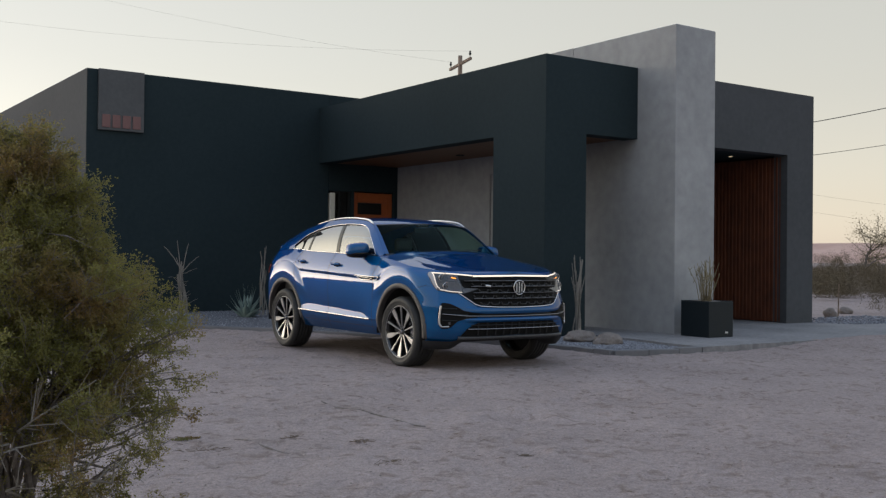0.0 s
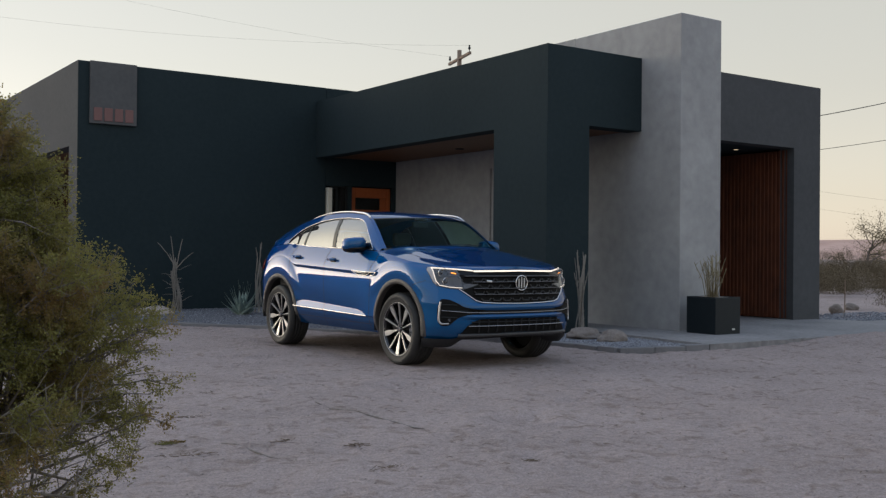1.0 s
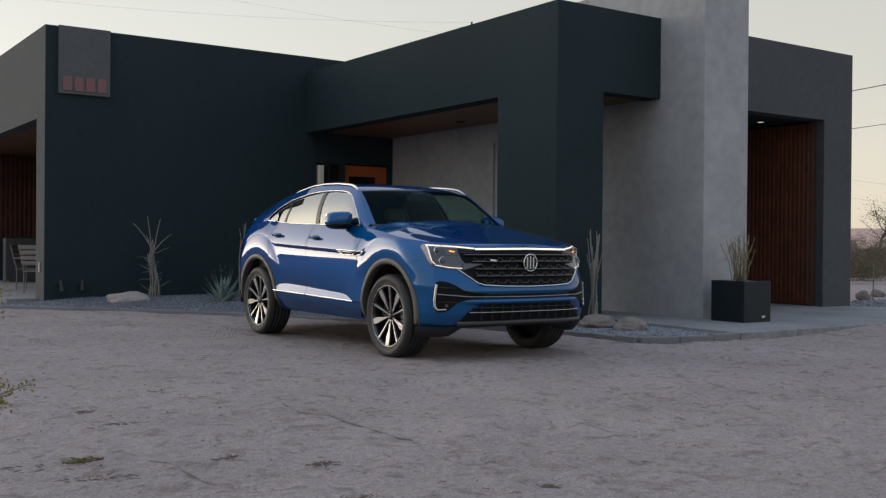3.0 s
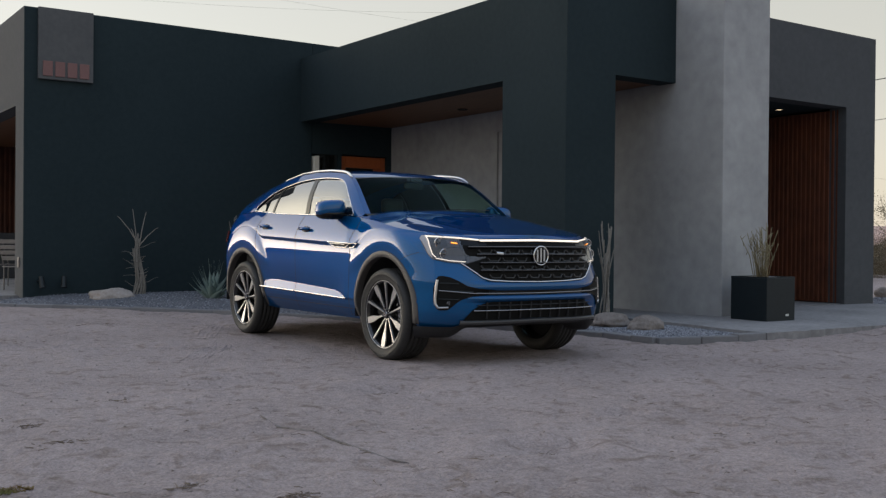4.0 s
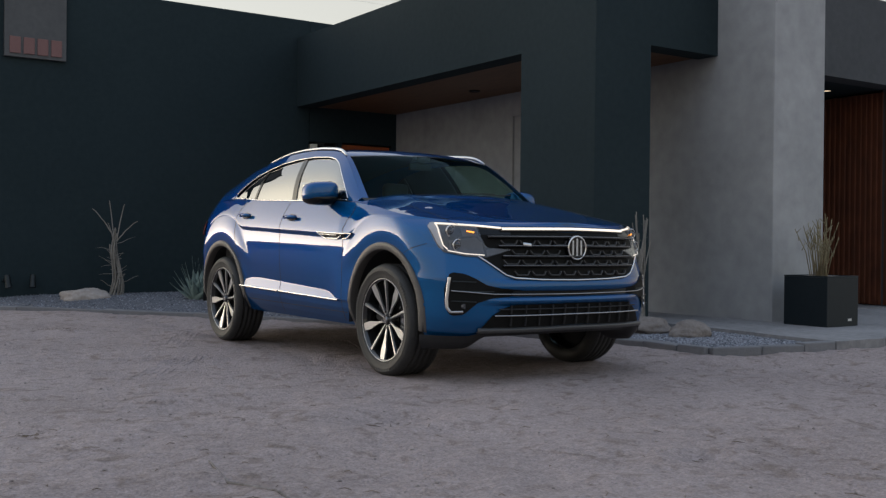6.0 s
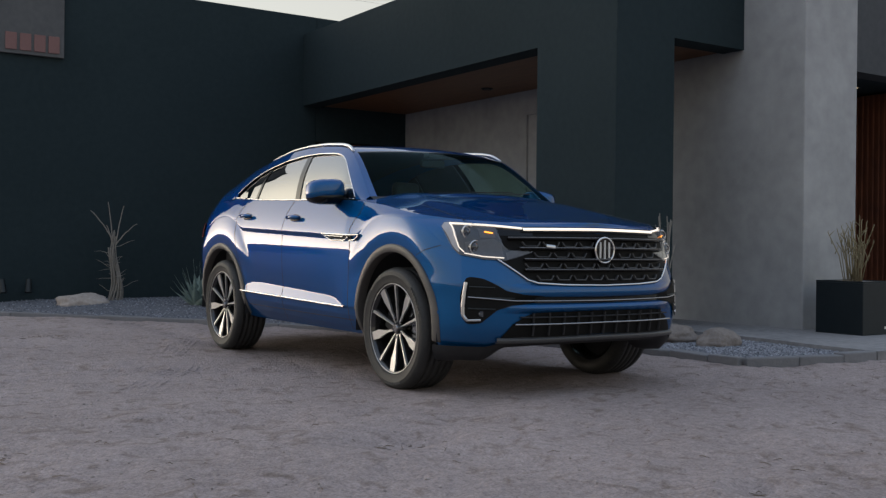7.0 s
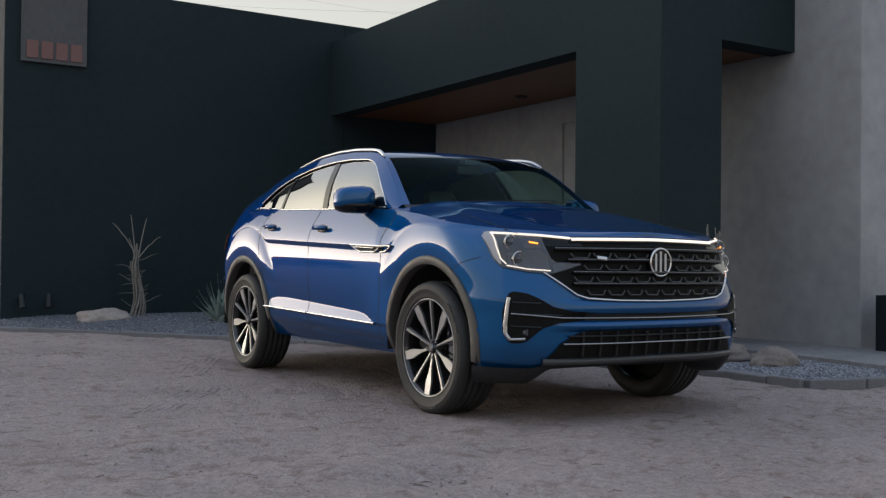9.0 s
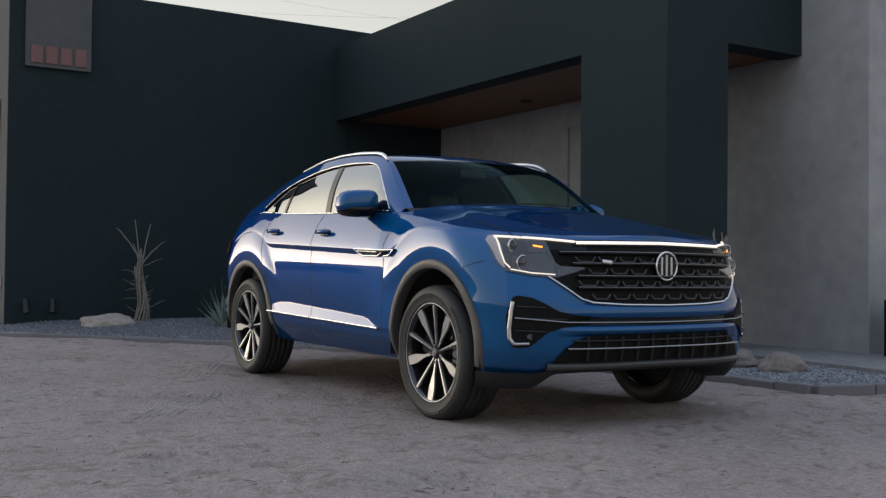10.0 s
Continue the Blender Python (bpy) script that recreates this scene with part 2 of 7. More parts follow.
M_WHITEMETAL = surface("pale_painted_metal", (0.52, 0.50, 0.46), (0.66, 0.64, 0.60), 0.45, bump=0.05)
M_CHAIR = surface("taupe_painted_metal", (0.14, 0.125, 0.115), (0.20, 0.18, 0.165), 0.5, bump=0.05)
M_NUMERAL = surface("copper_pink_metal", (0.150, 0.080, 0.080), (0.190, 0.100, 0.098), 0.45, metal=0.4, bump=0.05)
M_PLATE = surface("plaque_grey", (0.087, 0.088, 0.091), (0.115, 0.116, 0.119), 0.8, big=2, fine=14, bump=0.15, spec=0.25)
M_CREAM = surface("cream_frame", (0.66, 0.62, 0.52), (0.78, 0.74, 0.63), 0.5, bump=0.05)
M_WINGLASS = pane("house_glass", (0.25, 0.28, 0.28))
M_LED = glowing("downlight_glow", (1.0, 0.78, 0.5), 0.35)


# ---------------------------------------------------------------- building helpers
def solid(name, verts, faces, material, parent=None, label="", smooth=False):
    """One mesh object out of plain lists, under a parent where one is given."""
    me = bpy.data.meshes.new(name)
    me.from_pydata([tuple(v) for v in verts], [], [tuple(f) for f in faces])
    me.validate()
    me.materials.append(material)
    if smooth:
        me.polygons.foreach_set("use_smooth", [True] * len(me.polygons))
    ob = new(name, me)
    if parent is not None:
        ob.parent = parent
    if label:
        ob["label"] = label
    return ob


def part(name, bm, material, parent=None, label="", smooth=False):
    """A bmesh as one mesh object, under a thing or a part."""
    bmesh.ops.recalc_face_normals(bm, faces=bm.faces)
    me = bpy.data.meshes.new(name)
    bm.to_mesh(me)
    bm.free()
    me.materials.append(material)
    if smooth:
        me.polygons.foreach_set("use_smooth", [True] * len(me.polygons))
    ob = new(name, me)
    if parent is not None:
        ob.parent = parent
    if label:
        ob["label"] = label
    return ob


def block(x0, x1, y0, y1, z0, z1, bevel=0.0, bm=None, segments=2):
    bm = bm or bmesh.new()
    made = bmesh.ops.create_cube(bm, size=1.0, matrix=Matrix.Translation(((x0 + x1) / 2, (y0 + y1) / 2, (z0 + z1) / 2))
                                 @ Matrix.Diagonal((x1 - x0, y1 - y0, z1 - z0, 1)))
    if bevel:
        edges = list({e for v in made["verts"] for e in v.link_edges})
        bmesh.ops.bevel(bm, geom=edges, offset=bevel, segments=segments, affect="EDGES", profile=0.5)
    return bm


def tube(points, radii, sides=8, closed=True):
    """Verts and faces of a round bar along a path."""
    pts = [Vector(p) for p in points]
    if not hasattr(radii, "__len__"):
        radii = [radii] * len(pts)
    verts, faces = [], []
    up = None
    for i, p in enumerate(pts):
        d = (pts[min(i + 1, len(pts) - 1)] - pts[max(i - 1, 0)]).normalized()
        if up is None:
            up = Vector((0, 0, 1)) if abs(d.z) < 0.9 else Vector((1, 0, 0))
        a = d.cross(up).normalized()
        up = a.cross(d).normalized()
        for k in range(sides):
            w = 2 * math.pi * k / sides
            verts.append(p + (a * math.cos(w) + up * math.sin(w)) * radii[i])
    for i in range(len(pts) - 1):
        for k in range(sides):
            q = (k + 1) % sides
            faces.append((i * sides + k, i * sides + q, (i + 1) * sides + q, (i + 1) * sides + k))
    if closed:
        faces.append(tuple(reversed(range(sides))))
        faces.append(tuple(range((len(pts) - 1) * sides, len(pts) * sides)))
    return verts, faces


def joined(pieces):
    verts, faces = [], []
    for v, f in pieces:
        k = len(verts)
        verts += list(v)
        faces += [tuple(i + k for i in q) for q in f]
    return verts, faces


def cylinder(r0, r1, z0, z1, sides=24, x=0.0, y=0.0):
    return tube([(x, y, z0), (x, y, z1)], [r0, r1], sides)


def empty(name, x, y, z, turn=0.0, label="", category="", group=""):
    ob = new(name)
    ob.empty_display_size = 0.2
    ob.matrix_basis = pose(x, y, z, 0, 0, turn)
    return tagged(ob, label, category, group)


def smoothstep(a, b, x):
    k = np.clip((np.asarray(x, float) - a) / (b - a), 0, 1)
    return k * k * (3 - 2 * k)


def lattice_noise(x, y, seed):
    """Smooth value noise on the plane, for arrays."""
    xi, yi = np.floor(x).astype(np.int64), np.floor(y).astype(np.int64)
    fx, fy = x - xi, y - yi
    fx, fy = fx * fx * (3 - 2 * fx), fy * fy * (3 - 2 * fy)

    def h(a, b):
        k = (a * 374761393 + b * 668265263 + seed * 974711) & 0x7FFFFFFF
        k = ((k ^ (k >> 13)) * 1274126177) & 0x7FFFFFFF
        return ((k ^ (k >> 16)) & 0xFFFF) / 65535.0
    return (h(xi, yi) * (1 - fx) + h(xi + 1, yi) * fx) * (1 - fy) + (h(xi, yi + 1) * (1 - fx) + h(xi + 1, yi + 1) * fx) * fy


# ---------------------------------------------------------------- ground
SLAB_Z = 0.085
KERB_LINE = [(3.6, 19.6), (5.2, 18.35), (6.45, 17.0), (7.65, 15.45), (8.78, 13.2), (9.48, 11.35), (9.77, 10.0), (9.75, 9.58), (9.78, 9.30)]
KERB_FRONT = [(9.78, 9.29), (10.25, 9.17), (10.75, 9.12), (11.16, 9.10)]


def kerb_side(x, y):
    """How far a place lies behind the long kerb (positive: towards the house)."""
    best = np.full(x.shape, -1e9)
    near = np.full(x.shape, 1e9)
    for (ax, ay), (bx, by) in zip(KERB_LINE[:-1], KERB_LINE[1:]):
        dx, dy = bx - ax, by - ay
        ln = math.hypot(dx, dy)
        k = np.clip(((x - ax) * dx + (y - ay) * dy) / ln ** 2, 0, 1)
        d = np.hypot(x - ax - k * dx, y - ay - k * dy)
        s = ((x - ax) * -dy + (y - ay) * dx) / ln
        pick = d < near
        best = np.where(pick, np.where(s > 0, d, -d), best)
        near = np.minimum(near, d)
    return best


def ground_height(x, y):
    """Trodden sand: broad swells, ruts, scuffs and fine churn, flat far off."""
    x, y = np.asarray(x, float), np.asarray(y, float)
    near = np.exp(-(((x - 6) / 26) ** 2 + ((y - 7) / 26) ** 2))
    z = 0.030 * (lattice_noise(x * 0.45, y * 0.45, 3) - 0.5) + 0.022 * (lattice_noise(x * 1.7, y * 1.7, 5) - 0.5)
    churn = lattice_noise(x * 0.8 + 9, y * 0.8, 7)
    z += (0.010 + 0.016 * churn) * (lattice_noise(x * 6.5, y * 6.5, 11) - 0.5) + 0.012 * (lattice_noise(x * 15, y * 15, 13) - 0.5)
    # wheel ruts that the car left on its way in
    for u in (-0.84, 0.84):
        off = x - 7.78 - u - 0.05 * np.sin(y * 0.5) - 0.25 * smoothstep(14, 26, y)
        rut = np.exp(-(off / 0.14) ** 2) * smoothstep(9.3, 10.2, y)
        z -= rut * (0.018 + 0.008 * np.sin(y * 42 + off * 30))
    off = (x - 4.1) * 0.57 + (y - 12.6) * 0.82
    z -= np.exp(-(off / 0.12) ** 2) * 0.015 * smoothstep(-1, 3, x) * (1 + 0.6 * np.sin((x - y) * 22))
    for gx, gy, r, dep in ((6.62, 6.57, 0.09, 0.03), (5.53, 5.99, 0.16, 0.035), (4.77, 4.91, 0.1, 0.025), (5.92, 8.08, 0.2, 0.03), (6.62, 5.07, 0.16, 0.02), (6.3, 8.2, 0.25, 0.02), (8.0, 6.4, 0.22, 0.02),
                           (5.3, 8.9, 0.3, 0.02), (4.2, 7.1, 0.25, 0.02), (9.3, 7.7, 0.2, 0.018), (7.3, 7.2, 0.14, 0.015)):
        d2 = ((x - gx) / (r * 1.5)) ** 2 + ((y - gy) / r) ** 2
        z -= dep * np.exp(-d2) - 0.6 * dep * np.exp(-(np.sqrt(d2) - 1.5) ** 2 * 3)
    z *= near
    tyre = np.ones_like(x)
    for u in (-0.85, 0.85):
        for v in (0.0, 2.98):
            tyre *= 1 - 0.9 * np.exp(-(((x - 7.78 - u) / 0.22) ** 2 + ((y - 9.59 - v) / 0.3) ** 2))
    z *= tyre
    z += 0.085 * smoothstep(11.6, 14.2, x) * smoothstep(7.2, 9.1, y) * smoothstep(40, 24, x) * smoothstep(40, 24, y)
    z += 0.02 * smoothstep(0.6, 0.0, np.abs(kerb_side(x, y) + 0.1)) * (lattice_noise(x * 3, y * 3, 21) + 0.2) * near
    inside = (smoothstep(0.0, 0.15, kerb_side(x, y)) * (y > 9.2)) * (x < 40) * (y < 60)
    return np.where(inside > 0.5, -0.05, z)


def stretched(lo, hi, step, reach):
    """Even steps in the middle, and ever longer ones out to the horizon."""
    mid = np.arange(lo, hi + step / 2, step)
    grow = [step]
    while sum(grow) < reach:
        grow.append(grow[-1] * 1.22)
    tail = np.cumsum(grow)
    return np.concatenate((lo - tail[::-1], mid, mid[-1] + tail))


gx, gy = stretched(-0.5, 16.5, 0.05, 2600), stretched(0.5, 18.5, 0.05, 2600)
GX, GY = np.meshgrid(gx, gy)
GZ = ground_height(GX, GY)
nx, ny = len(gx), len(gy)
gme = bpy.data.meshes.new("ground")
gme.vertices.add(nx * ny)
gme.vertices.foreach_set("co", np.stack((GX, GY, GZ), -1).astype(np.float32).ravel())
ii = np.arange(nx * ny).reshape(ny, nx)
quads = np.stack((ii[:-1, :-1], ii[:-1, 1:], ii[1:, 1:], ii[1:, :-1]), -1).reshape(-1)
gme.loops.add(len(quads))
gme.loops.foreach_set("vertex_index", quads.astype(np.int32))
gme.polygons.add(len(quads) // 4)
gme.polygons.foreach_set("loop_start", np.arange(0, len(quads), 4, dtype=np.int32))
gme.polygons.foreach_set("use_smooth", np.ones(len(quads) // 4, dtype=bool))
gme.update()
gme.materials.append(M_SAND)
tagged(new("ground", gme), "pale trodden desert sand with ruts and scuffs", "ground", kind="structure")


def flat_sheet(name, outline, z0, z1, material, label, category, bevel=0.0):
    bm = bmesh.new()
    f = bm.faces.new([bm.verts.new((x, y, z0)) for x, y in outline])
    top = bmesh.ops.extrude_face_region(bm, geom=[f])
    bmesh.ops.translate(bm, verts=[v for v in top["geom"] if isinstance(v, bmesh.types.BMVert)], vec=(0, 0, z1 - z0))
    ob = part(name, bm, material)
    return tagged(ob, label, category, kind="structure")




def ragged(x0, x1, y0, y1, seed):
    """A broken concrete edge as a row of places."""
    r = random.Random(seed)
    n = max(2, int((x1 - x0) / 0.09))
    return [(x0 + (x1 - x0) * i / n, y0 + (y1 - y0) * i / n + (r.uniform(-0.028, 0.022) if 0 < i < n else 0)) for i in range(n + 1)]


SLAB_EDGE = [(11.36, 11.0), (11.30, 10.2), (11.22, 9.75)] + ragged(11.18, 13.24, 9.05, 9.03, 3)
flat_sheet("pavement", SLAB_EDGE + [(13.24, 10.86), (12.6, 10.86), (12.6, 12.4), (11.36, 12.4)], -0.1, SLAB_Z, M_CONC,
           "pale concrete entrance slab before the plaster wall", "pavement")
flat_sheet("pavement", ragged(13.252, 15.3, 9.03, 9.10, 5) + [ (15.3, 11.85), (13.49, 11.85), (13.49, 10.83), (13.252, 10.83)], -0.1, SLAB_Z, M_CONC, "pale concrete entrance slab with a joint", "pavement")
flat_sheet("pavement", ragged(15.312, 21.0, 9.10, 9.18, 6) + [ (21.0, 10.7), (17.6, 11.0), (17.2, 11.85), (15.312, 11.85)], -0.1, SLAB_Z - 0.006, M_CONC, "pale concrete slab beside the corrugated wall", "pavement")
flat_sheet("floor", [(13.49, 11.862), (16.7, 11.862), (16.7, 16.0), (13.49, 16.0)], -0.1, SLAB_Z, M_CONC, "concrete floor of the sheltered side entry", "floor")
flat_sheet("porch_floor", [(11.36, 12.412), (12.6, 12.412), (12.6, 18.9), (10.5, 18.9), (10.5, 12.95), (11.36, 12.95)], -0.1, SLAB_Z, M_CONC, "concrete porch floor", "floor")
flat_sheet("patio_floor", [(5.4, 19.2), (11.5, 19.2), (11.5, 28.0), (5.0, 28.0)], -0.1, 0.11, M_CONC, "pale concrete patio floor", "floor")
bed = [(x + 0.05, y + 0.03) for x, y in KERB_LINE] + [(11.17, 9.12)] + [(11.22, 9.75), (11.30, 10.2), (11.36, 11.0), (11.36, 12.4), (10.5, 12.95), (10.5, 18.9), (5.9, 18.9), (5.4, 19.2)]
flat_sheet("gravel_bed", bed, -0.1, 0.045, M_BED, "grey gravel bed between kerb and house", "gravel")
flat_sheet("gravel_bed", [(17.62, 11.02), (21.0, 10.72), (34.0, 9.9), (34.0, 10.7), (21.0, 11.5), (17.62, 12.3)], -0.1, 0.05, M_BED, "grey gravel strip beside the house", "gravel")


def pebbles(name, spots, material, label, category, squash=0.6):
    """Loose stones of many sizes as one mesh: spots are rows of x, y, z, radius."""
    spots = np.asarray(spots)
    rng = np.random.default_rng(len(spots))
    base = np.array([(1, 0, 0), (-1, 0, 0), (0, 1, 0), (0, -1, 0), (0, 0, 1), (0, 0, -1)], float)
    tri = np.array([(0, 2, 4), (2, 1, 4), (1, 3, 4), (3, 0, 4), (2, 0, 5), (1, 2, 5), (3, 1, 5), (0, 3, 5)])
    n = len(spots)
    jit = base[None] * (0.75 + 0.5 * rng.random((n, 6, 1))) + 0.25 * (rng.random((n, 6, 3)) - 0.5)
    ang = rng.random(n) * 6.283
    c, s = np.cos(ang)[:, None], np.sin(ang)[:, None]
    X, Y, Z = jit[..., 0] * 1.15, jit[..., 1] * 0.85, jit[..., 2] * squash
    V = np.stack((X * c - Y * s, X * s + Y * c, Z), -1) * spots[:, None, 3:4] + spots[:, None, :3]
    F = (tri[None] + (np.arange(n) * 6)[:, None, None]).reshape(-1, 3)
    me = bpy.data.meshes.new(name)
    me.from_pydata(V.reshape(-1, 3).tolist(), [], F.tolist())
    me.materials.append(material)
    me.polygons.foreach_set("use_smooth", [False] * len(me.polygons))
    return tagged(new(name, me), label, category, kind="stuff")


def inside_poly(x, y, poly):
    hit = np.zeros(x.shape, bool)
    for (ax, ay), (bx, by) in zip(poly, poly[1:] + poly[:1]):
        cross = ((ay > y) != (by > y)) & (x < (bx - ax) * (y - ay) / (by - ay + 1e-12) + ax)
        hit ^= cross
    return hit


rng = np.random.default_rng(4)
px, py = rng.uniform(5.0, 11.5, 40000), rng.uniform(9.2, 19.3, 40000)
keep = inside_poly(px, py, bed)
near_corner = py < 12.2
keep &= near_corner | (rng.random(40000) < 0.5)
px, py = px[keep], py[keep]
ex, ey = rng.uniform(9.8, 11.4, 9000), rng.uniform(9.3, 12.0, 9000)
k2 = inside_poly(ex, ey, bed)
px, py = np.concatenate((px, ex[k2])), np.concatenate((py, ey[k2]))


def bed_z(x, y):
    """The gravel rises gently from the kerb to the dark wall."""
    return 0.045 + 0.085 * smoothstep(0.3, 1.5, kerb_side(np.asarray(x, float), np.asarray(y, float))) * smoothstep(13.5, 16.0, y)


mx, my = np.meshgrid(np.linspace(5.2, 10.6, 60), np.linspace(13.0, 18.9, 66))
mz = bed_z(mx, my) - 0.012 * (1 - smoothstep(0.2, 0.6, kerb_side(mx, my)))
ids = np.arange(mx.size).reshape(mx.shape)
cells = np.stack((ids[:-1, :-1], ids[:-1, 1:], ids[1:, 1:], ids[1:, :-1]), -1).reshape(-1, 4)
cells = cells[(kerb_side(mx, my)[:-1, :-1].ravel() > 0.2)]
tagged(solid("gravel_bed", np.stack((mx, my, mz), -1).reshape(-1, 3).tolist(), cells.tolist(), M_BED, smooth=True), "gravel heaped gently against the dark wall", "gravel", kind="structure")
pr = rng.uniform(0.007, 0.015, len(px))
pebbles("gravel", np.stack((px, py, bed_z(px, py) + pr * 0.35, pr), -1), M_GRAVEL, "loose blue-grey crushed gravel between kerb and house", "gravel")
px, py = rng.uniform(17.65, 21, 2500), rng.uniform(10.75, 13, 2500)
keep = py > 11.05 - (px - 17.6) * 0.09
pr = rng.uniform(0.012, 0.024, len(px))
pebbles("gravel", np.stack((px, py, 0.05 + pr * 0.35, pr), -1)[keep], M_GRAVEL, "loose grey gravel beside the house corner", "gravel")
px, py = rng.uniform(0.5, 15, 30000), rng.uniform(1.5, 16, 30000)
keep = (kerb_side(px, py) < -0.15) | (py < 9.1)
px, py = px[keep], py[keep]
pr = 0.0018 + 0.0075 * rng.random(len(px)) ** 6
pebbles("pebbles", np.stack((px, py, ground_height(px, py) + pr * 0.4, pr), -1), M_PEBBLE, "small stones and grit lying on the sand", "pebbles")

# ---------------------------------------------------------------- house
YN, XW = 18.88, 5.90            # dark front wall, grey side wall
XL, YD = 10.65, 11.65           # canopy faces
XB0, XB1, YB = 12.58, 13.486, 10.84   # plaster blade wall
YR = 11.79                      # side entry block
SOF = 3.16
WT, LT, BT, RT = 4.61, 4.305, 4.875, 4.335


def wall(name, bounds, material, label, bevel=0.012, category="wall"):
    ob = part(name, block(*bounds, bevel), material)
    return tagged(ob, label, category, kind="structure")


def cut_wall(name, outline, axis, a, b, material, label):
    """A wall as one piece: an outline of (run, height) pushed from a to b along x or y."""
    bm = bmesh.new()
    f = bm.faces.new([bm.verts.new((a, p, q) if axis == "x" else (p, a, q)) for p, q in outline])
    far = bmesh.ops.extrude_face_region(bm, geom=[f])
    bmesh.ops.translate(bm, verts=[v for v in far["geom"] if isinstance(v, bmesh.types.BMVert)], vec=(b - a, 0, 0) if axis == "x" else (0, b - a, 0))
    return tagged(part(name, bm, material), label, "wall", kind="structure")


# dark front wall with window and door openings under the canopy
wall("wall_front", (XW + 0.003, 10.88, YN, YN + 0.35, -0.1, WT), M_DARK, "near-black stucco front wall of the low house")
wall("wall_front", (10.882, 11.50, YN, YN + 0.35, 2.60, WT - 0.004), M_DARK, "near-black stucco wall over the narrow window", 0.0)
wall("wall_front", (11.42, 11.50, YN + 0.003, YN + 0.35, -0.1, 2.598), M_DARK, "near-black stucco pier between window and door", 0.0)
wall("wall_front", (11.502, 12.48, YN, YN + 0.35, 2.62, WT - 0.004), M_DARK, "near-black stucco wall over the orange door", 0.0)
wall("wall_front", (12.482, 13.0, YN, YN + 0.35, -0.1, WT - 0.004), M_DARK, "near-black stucco wall beside the orange door", 0.0)
# grey side wall and its patio opening
cut_wall("wall_side", [(YN + 0.012, -0.1), (19.446, -0.1), (19.446, 3.12), (28.2, 3.12), (28.2, -0.1), (34.0, -0.1), (34.0, WT + 0.002), (YN + 0.012, WT + 0.002)], "x", XW, XW + 0.3,
         M_GREY, "dark grey stucco side wall with a wide patio opening")
wall("wall_patio", (XW + 0.302, 11.3, 27.5, 27.8, -0.1, 3.12), M_DARK, "dark wall behind the patio", 0.0)
wall("wall_patio", (9.9, 10.2, YN + 0.352, 27.498, -0.1, 3.12), M_DARK, "dark inner wall of the patio", 0.0)
wall("wall_patio_low", (XW + 0.9, 9.898, 26.3, 26.6, 0.11, 1.12), M_GREY, "low grey garden wall behind the patio chairs", 0.02)
tagged(part("ceiling", block(XW + 0.3, 10.2, YN + 0.352, 27.5, 3.125, 3.3), M_SOFFIT), "dark stained timber ceiling over the patio", "ceiling", kind="structure")
tagged(part("roof", block(XW + 0.302, 16.0, YN + 0.352, 34.0, 4.1, 4.4), M_GREY), "flat roof behind the parapet", "roof", kind="structure")
# canopy: beam, pillar and soffit
bm = bmesh.new()
f = bm.faces.new([bm.verts.new((x, y, SOF)) for x, y in ((XL, YD), (XB0 - 0.003, YD), (XB0 - 0.003, YD + 0.3), (XL + 0.3, YD + 0.3), (XL + 0.3, YN - 0.002), (XL, YN - 0.002))])
up = bmesh.ops.extrude_face_region(bm, geom=[f])
bmesh.ops.translate(bm, verts=[v for v in up["geom"] if isinstance(v, bmesh.types.BMVert)], vec=(0, 0, LT - SOF))
tagged(part("wall_canopy", bm, M_DARK), "near-black stucco canopy beam above porch and entrance", "wall", kind="structure")
wall("wall_pillar", (XL + 0.001, 11.484, YD + 0.001, 12.94, -0.05, SOF + 0.03), M_DARK, "near-black stucco pillar carrying the canopy", 0.014)
tagged(part("ceiling", block(XL + 0.302, XB0 - 0.003, YD + 0.302, YN - 0.003, SOF + 0.02, SOF + 0.14), M_SOFFIT), "warm brown cedar soffit under the canopy", "ceiling", kind="structure")
tagged(part("roof", block(XL + 0.302, XB0 - 0.003, YD + 0.302, YN - 0.003, 3.95, 4.05), M_GREY), "flat canopy roof", "roof", kind="structure")
# plaster blade wall with a shallow niche towards the porch
wall("wall_blade", (XB0, XB1, YB, 13.2, -0.05, BT), M_PLASTER, "tall pale grey plaster feature wall with trowel marks", 0.014)
wall("wall_blade", (XB0 + 0.035, XB1, 13.202, 15.55, -0.05, BT), M_PLASTER, "recessed stretch of pale plaster wall in the porch", 0.0)
wall("wall_blade", (XB0, XB0 + 0.033, 13.202, 15.55, 2.83, BT), M_PLASTER, "pale plaster wall above the niche", 0.0)
wall("wall_blade", (XB0, XB1, 15.552, YN - 0.003, -0.05, BT), M_PLASTER, "pale grey plaster wall along the porch", 0.0)
# side entry block
cut_wall("wall_entry", [(XB1 + 0.002, 3.18), (16.6, 3.18), (16.6, -0.05), (17.37, -0.05), (17.37, RT), (XB1 + 0.002, RT)], "y", YR, YR + 0.3,
         M_GREY, "dark grey stucco front of the side entry")
wall("wall_entry", (16.95, 17.368, YR + 0.302, 19.0, -0.05, RT), M_GREY, "dark grey stucco flank of the side entry", 0.0)
wall("wall_entry", (XB1 + 0.002, 16.9, 16.0, 16.3, -0.05, RT), M_DARK, "dark back wall of the side entry", 0.0)
tagged(part("ceiling", block(XB1 + 0.002, 16.945, YR + 0.302, 16.0, 3.185, 3.3), M_DARK), "dark ceiling of the side entry", "ceiling", kind="structure")
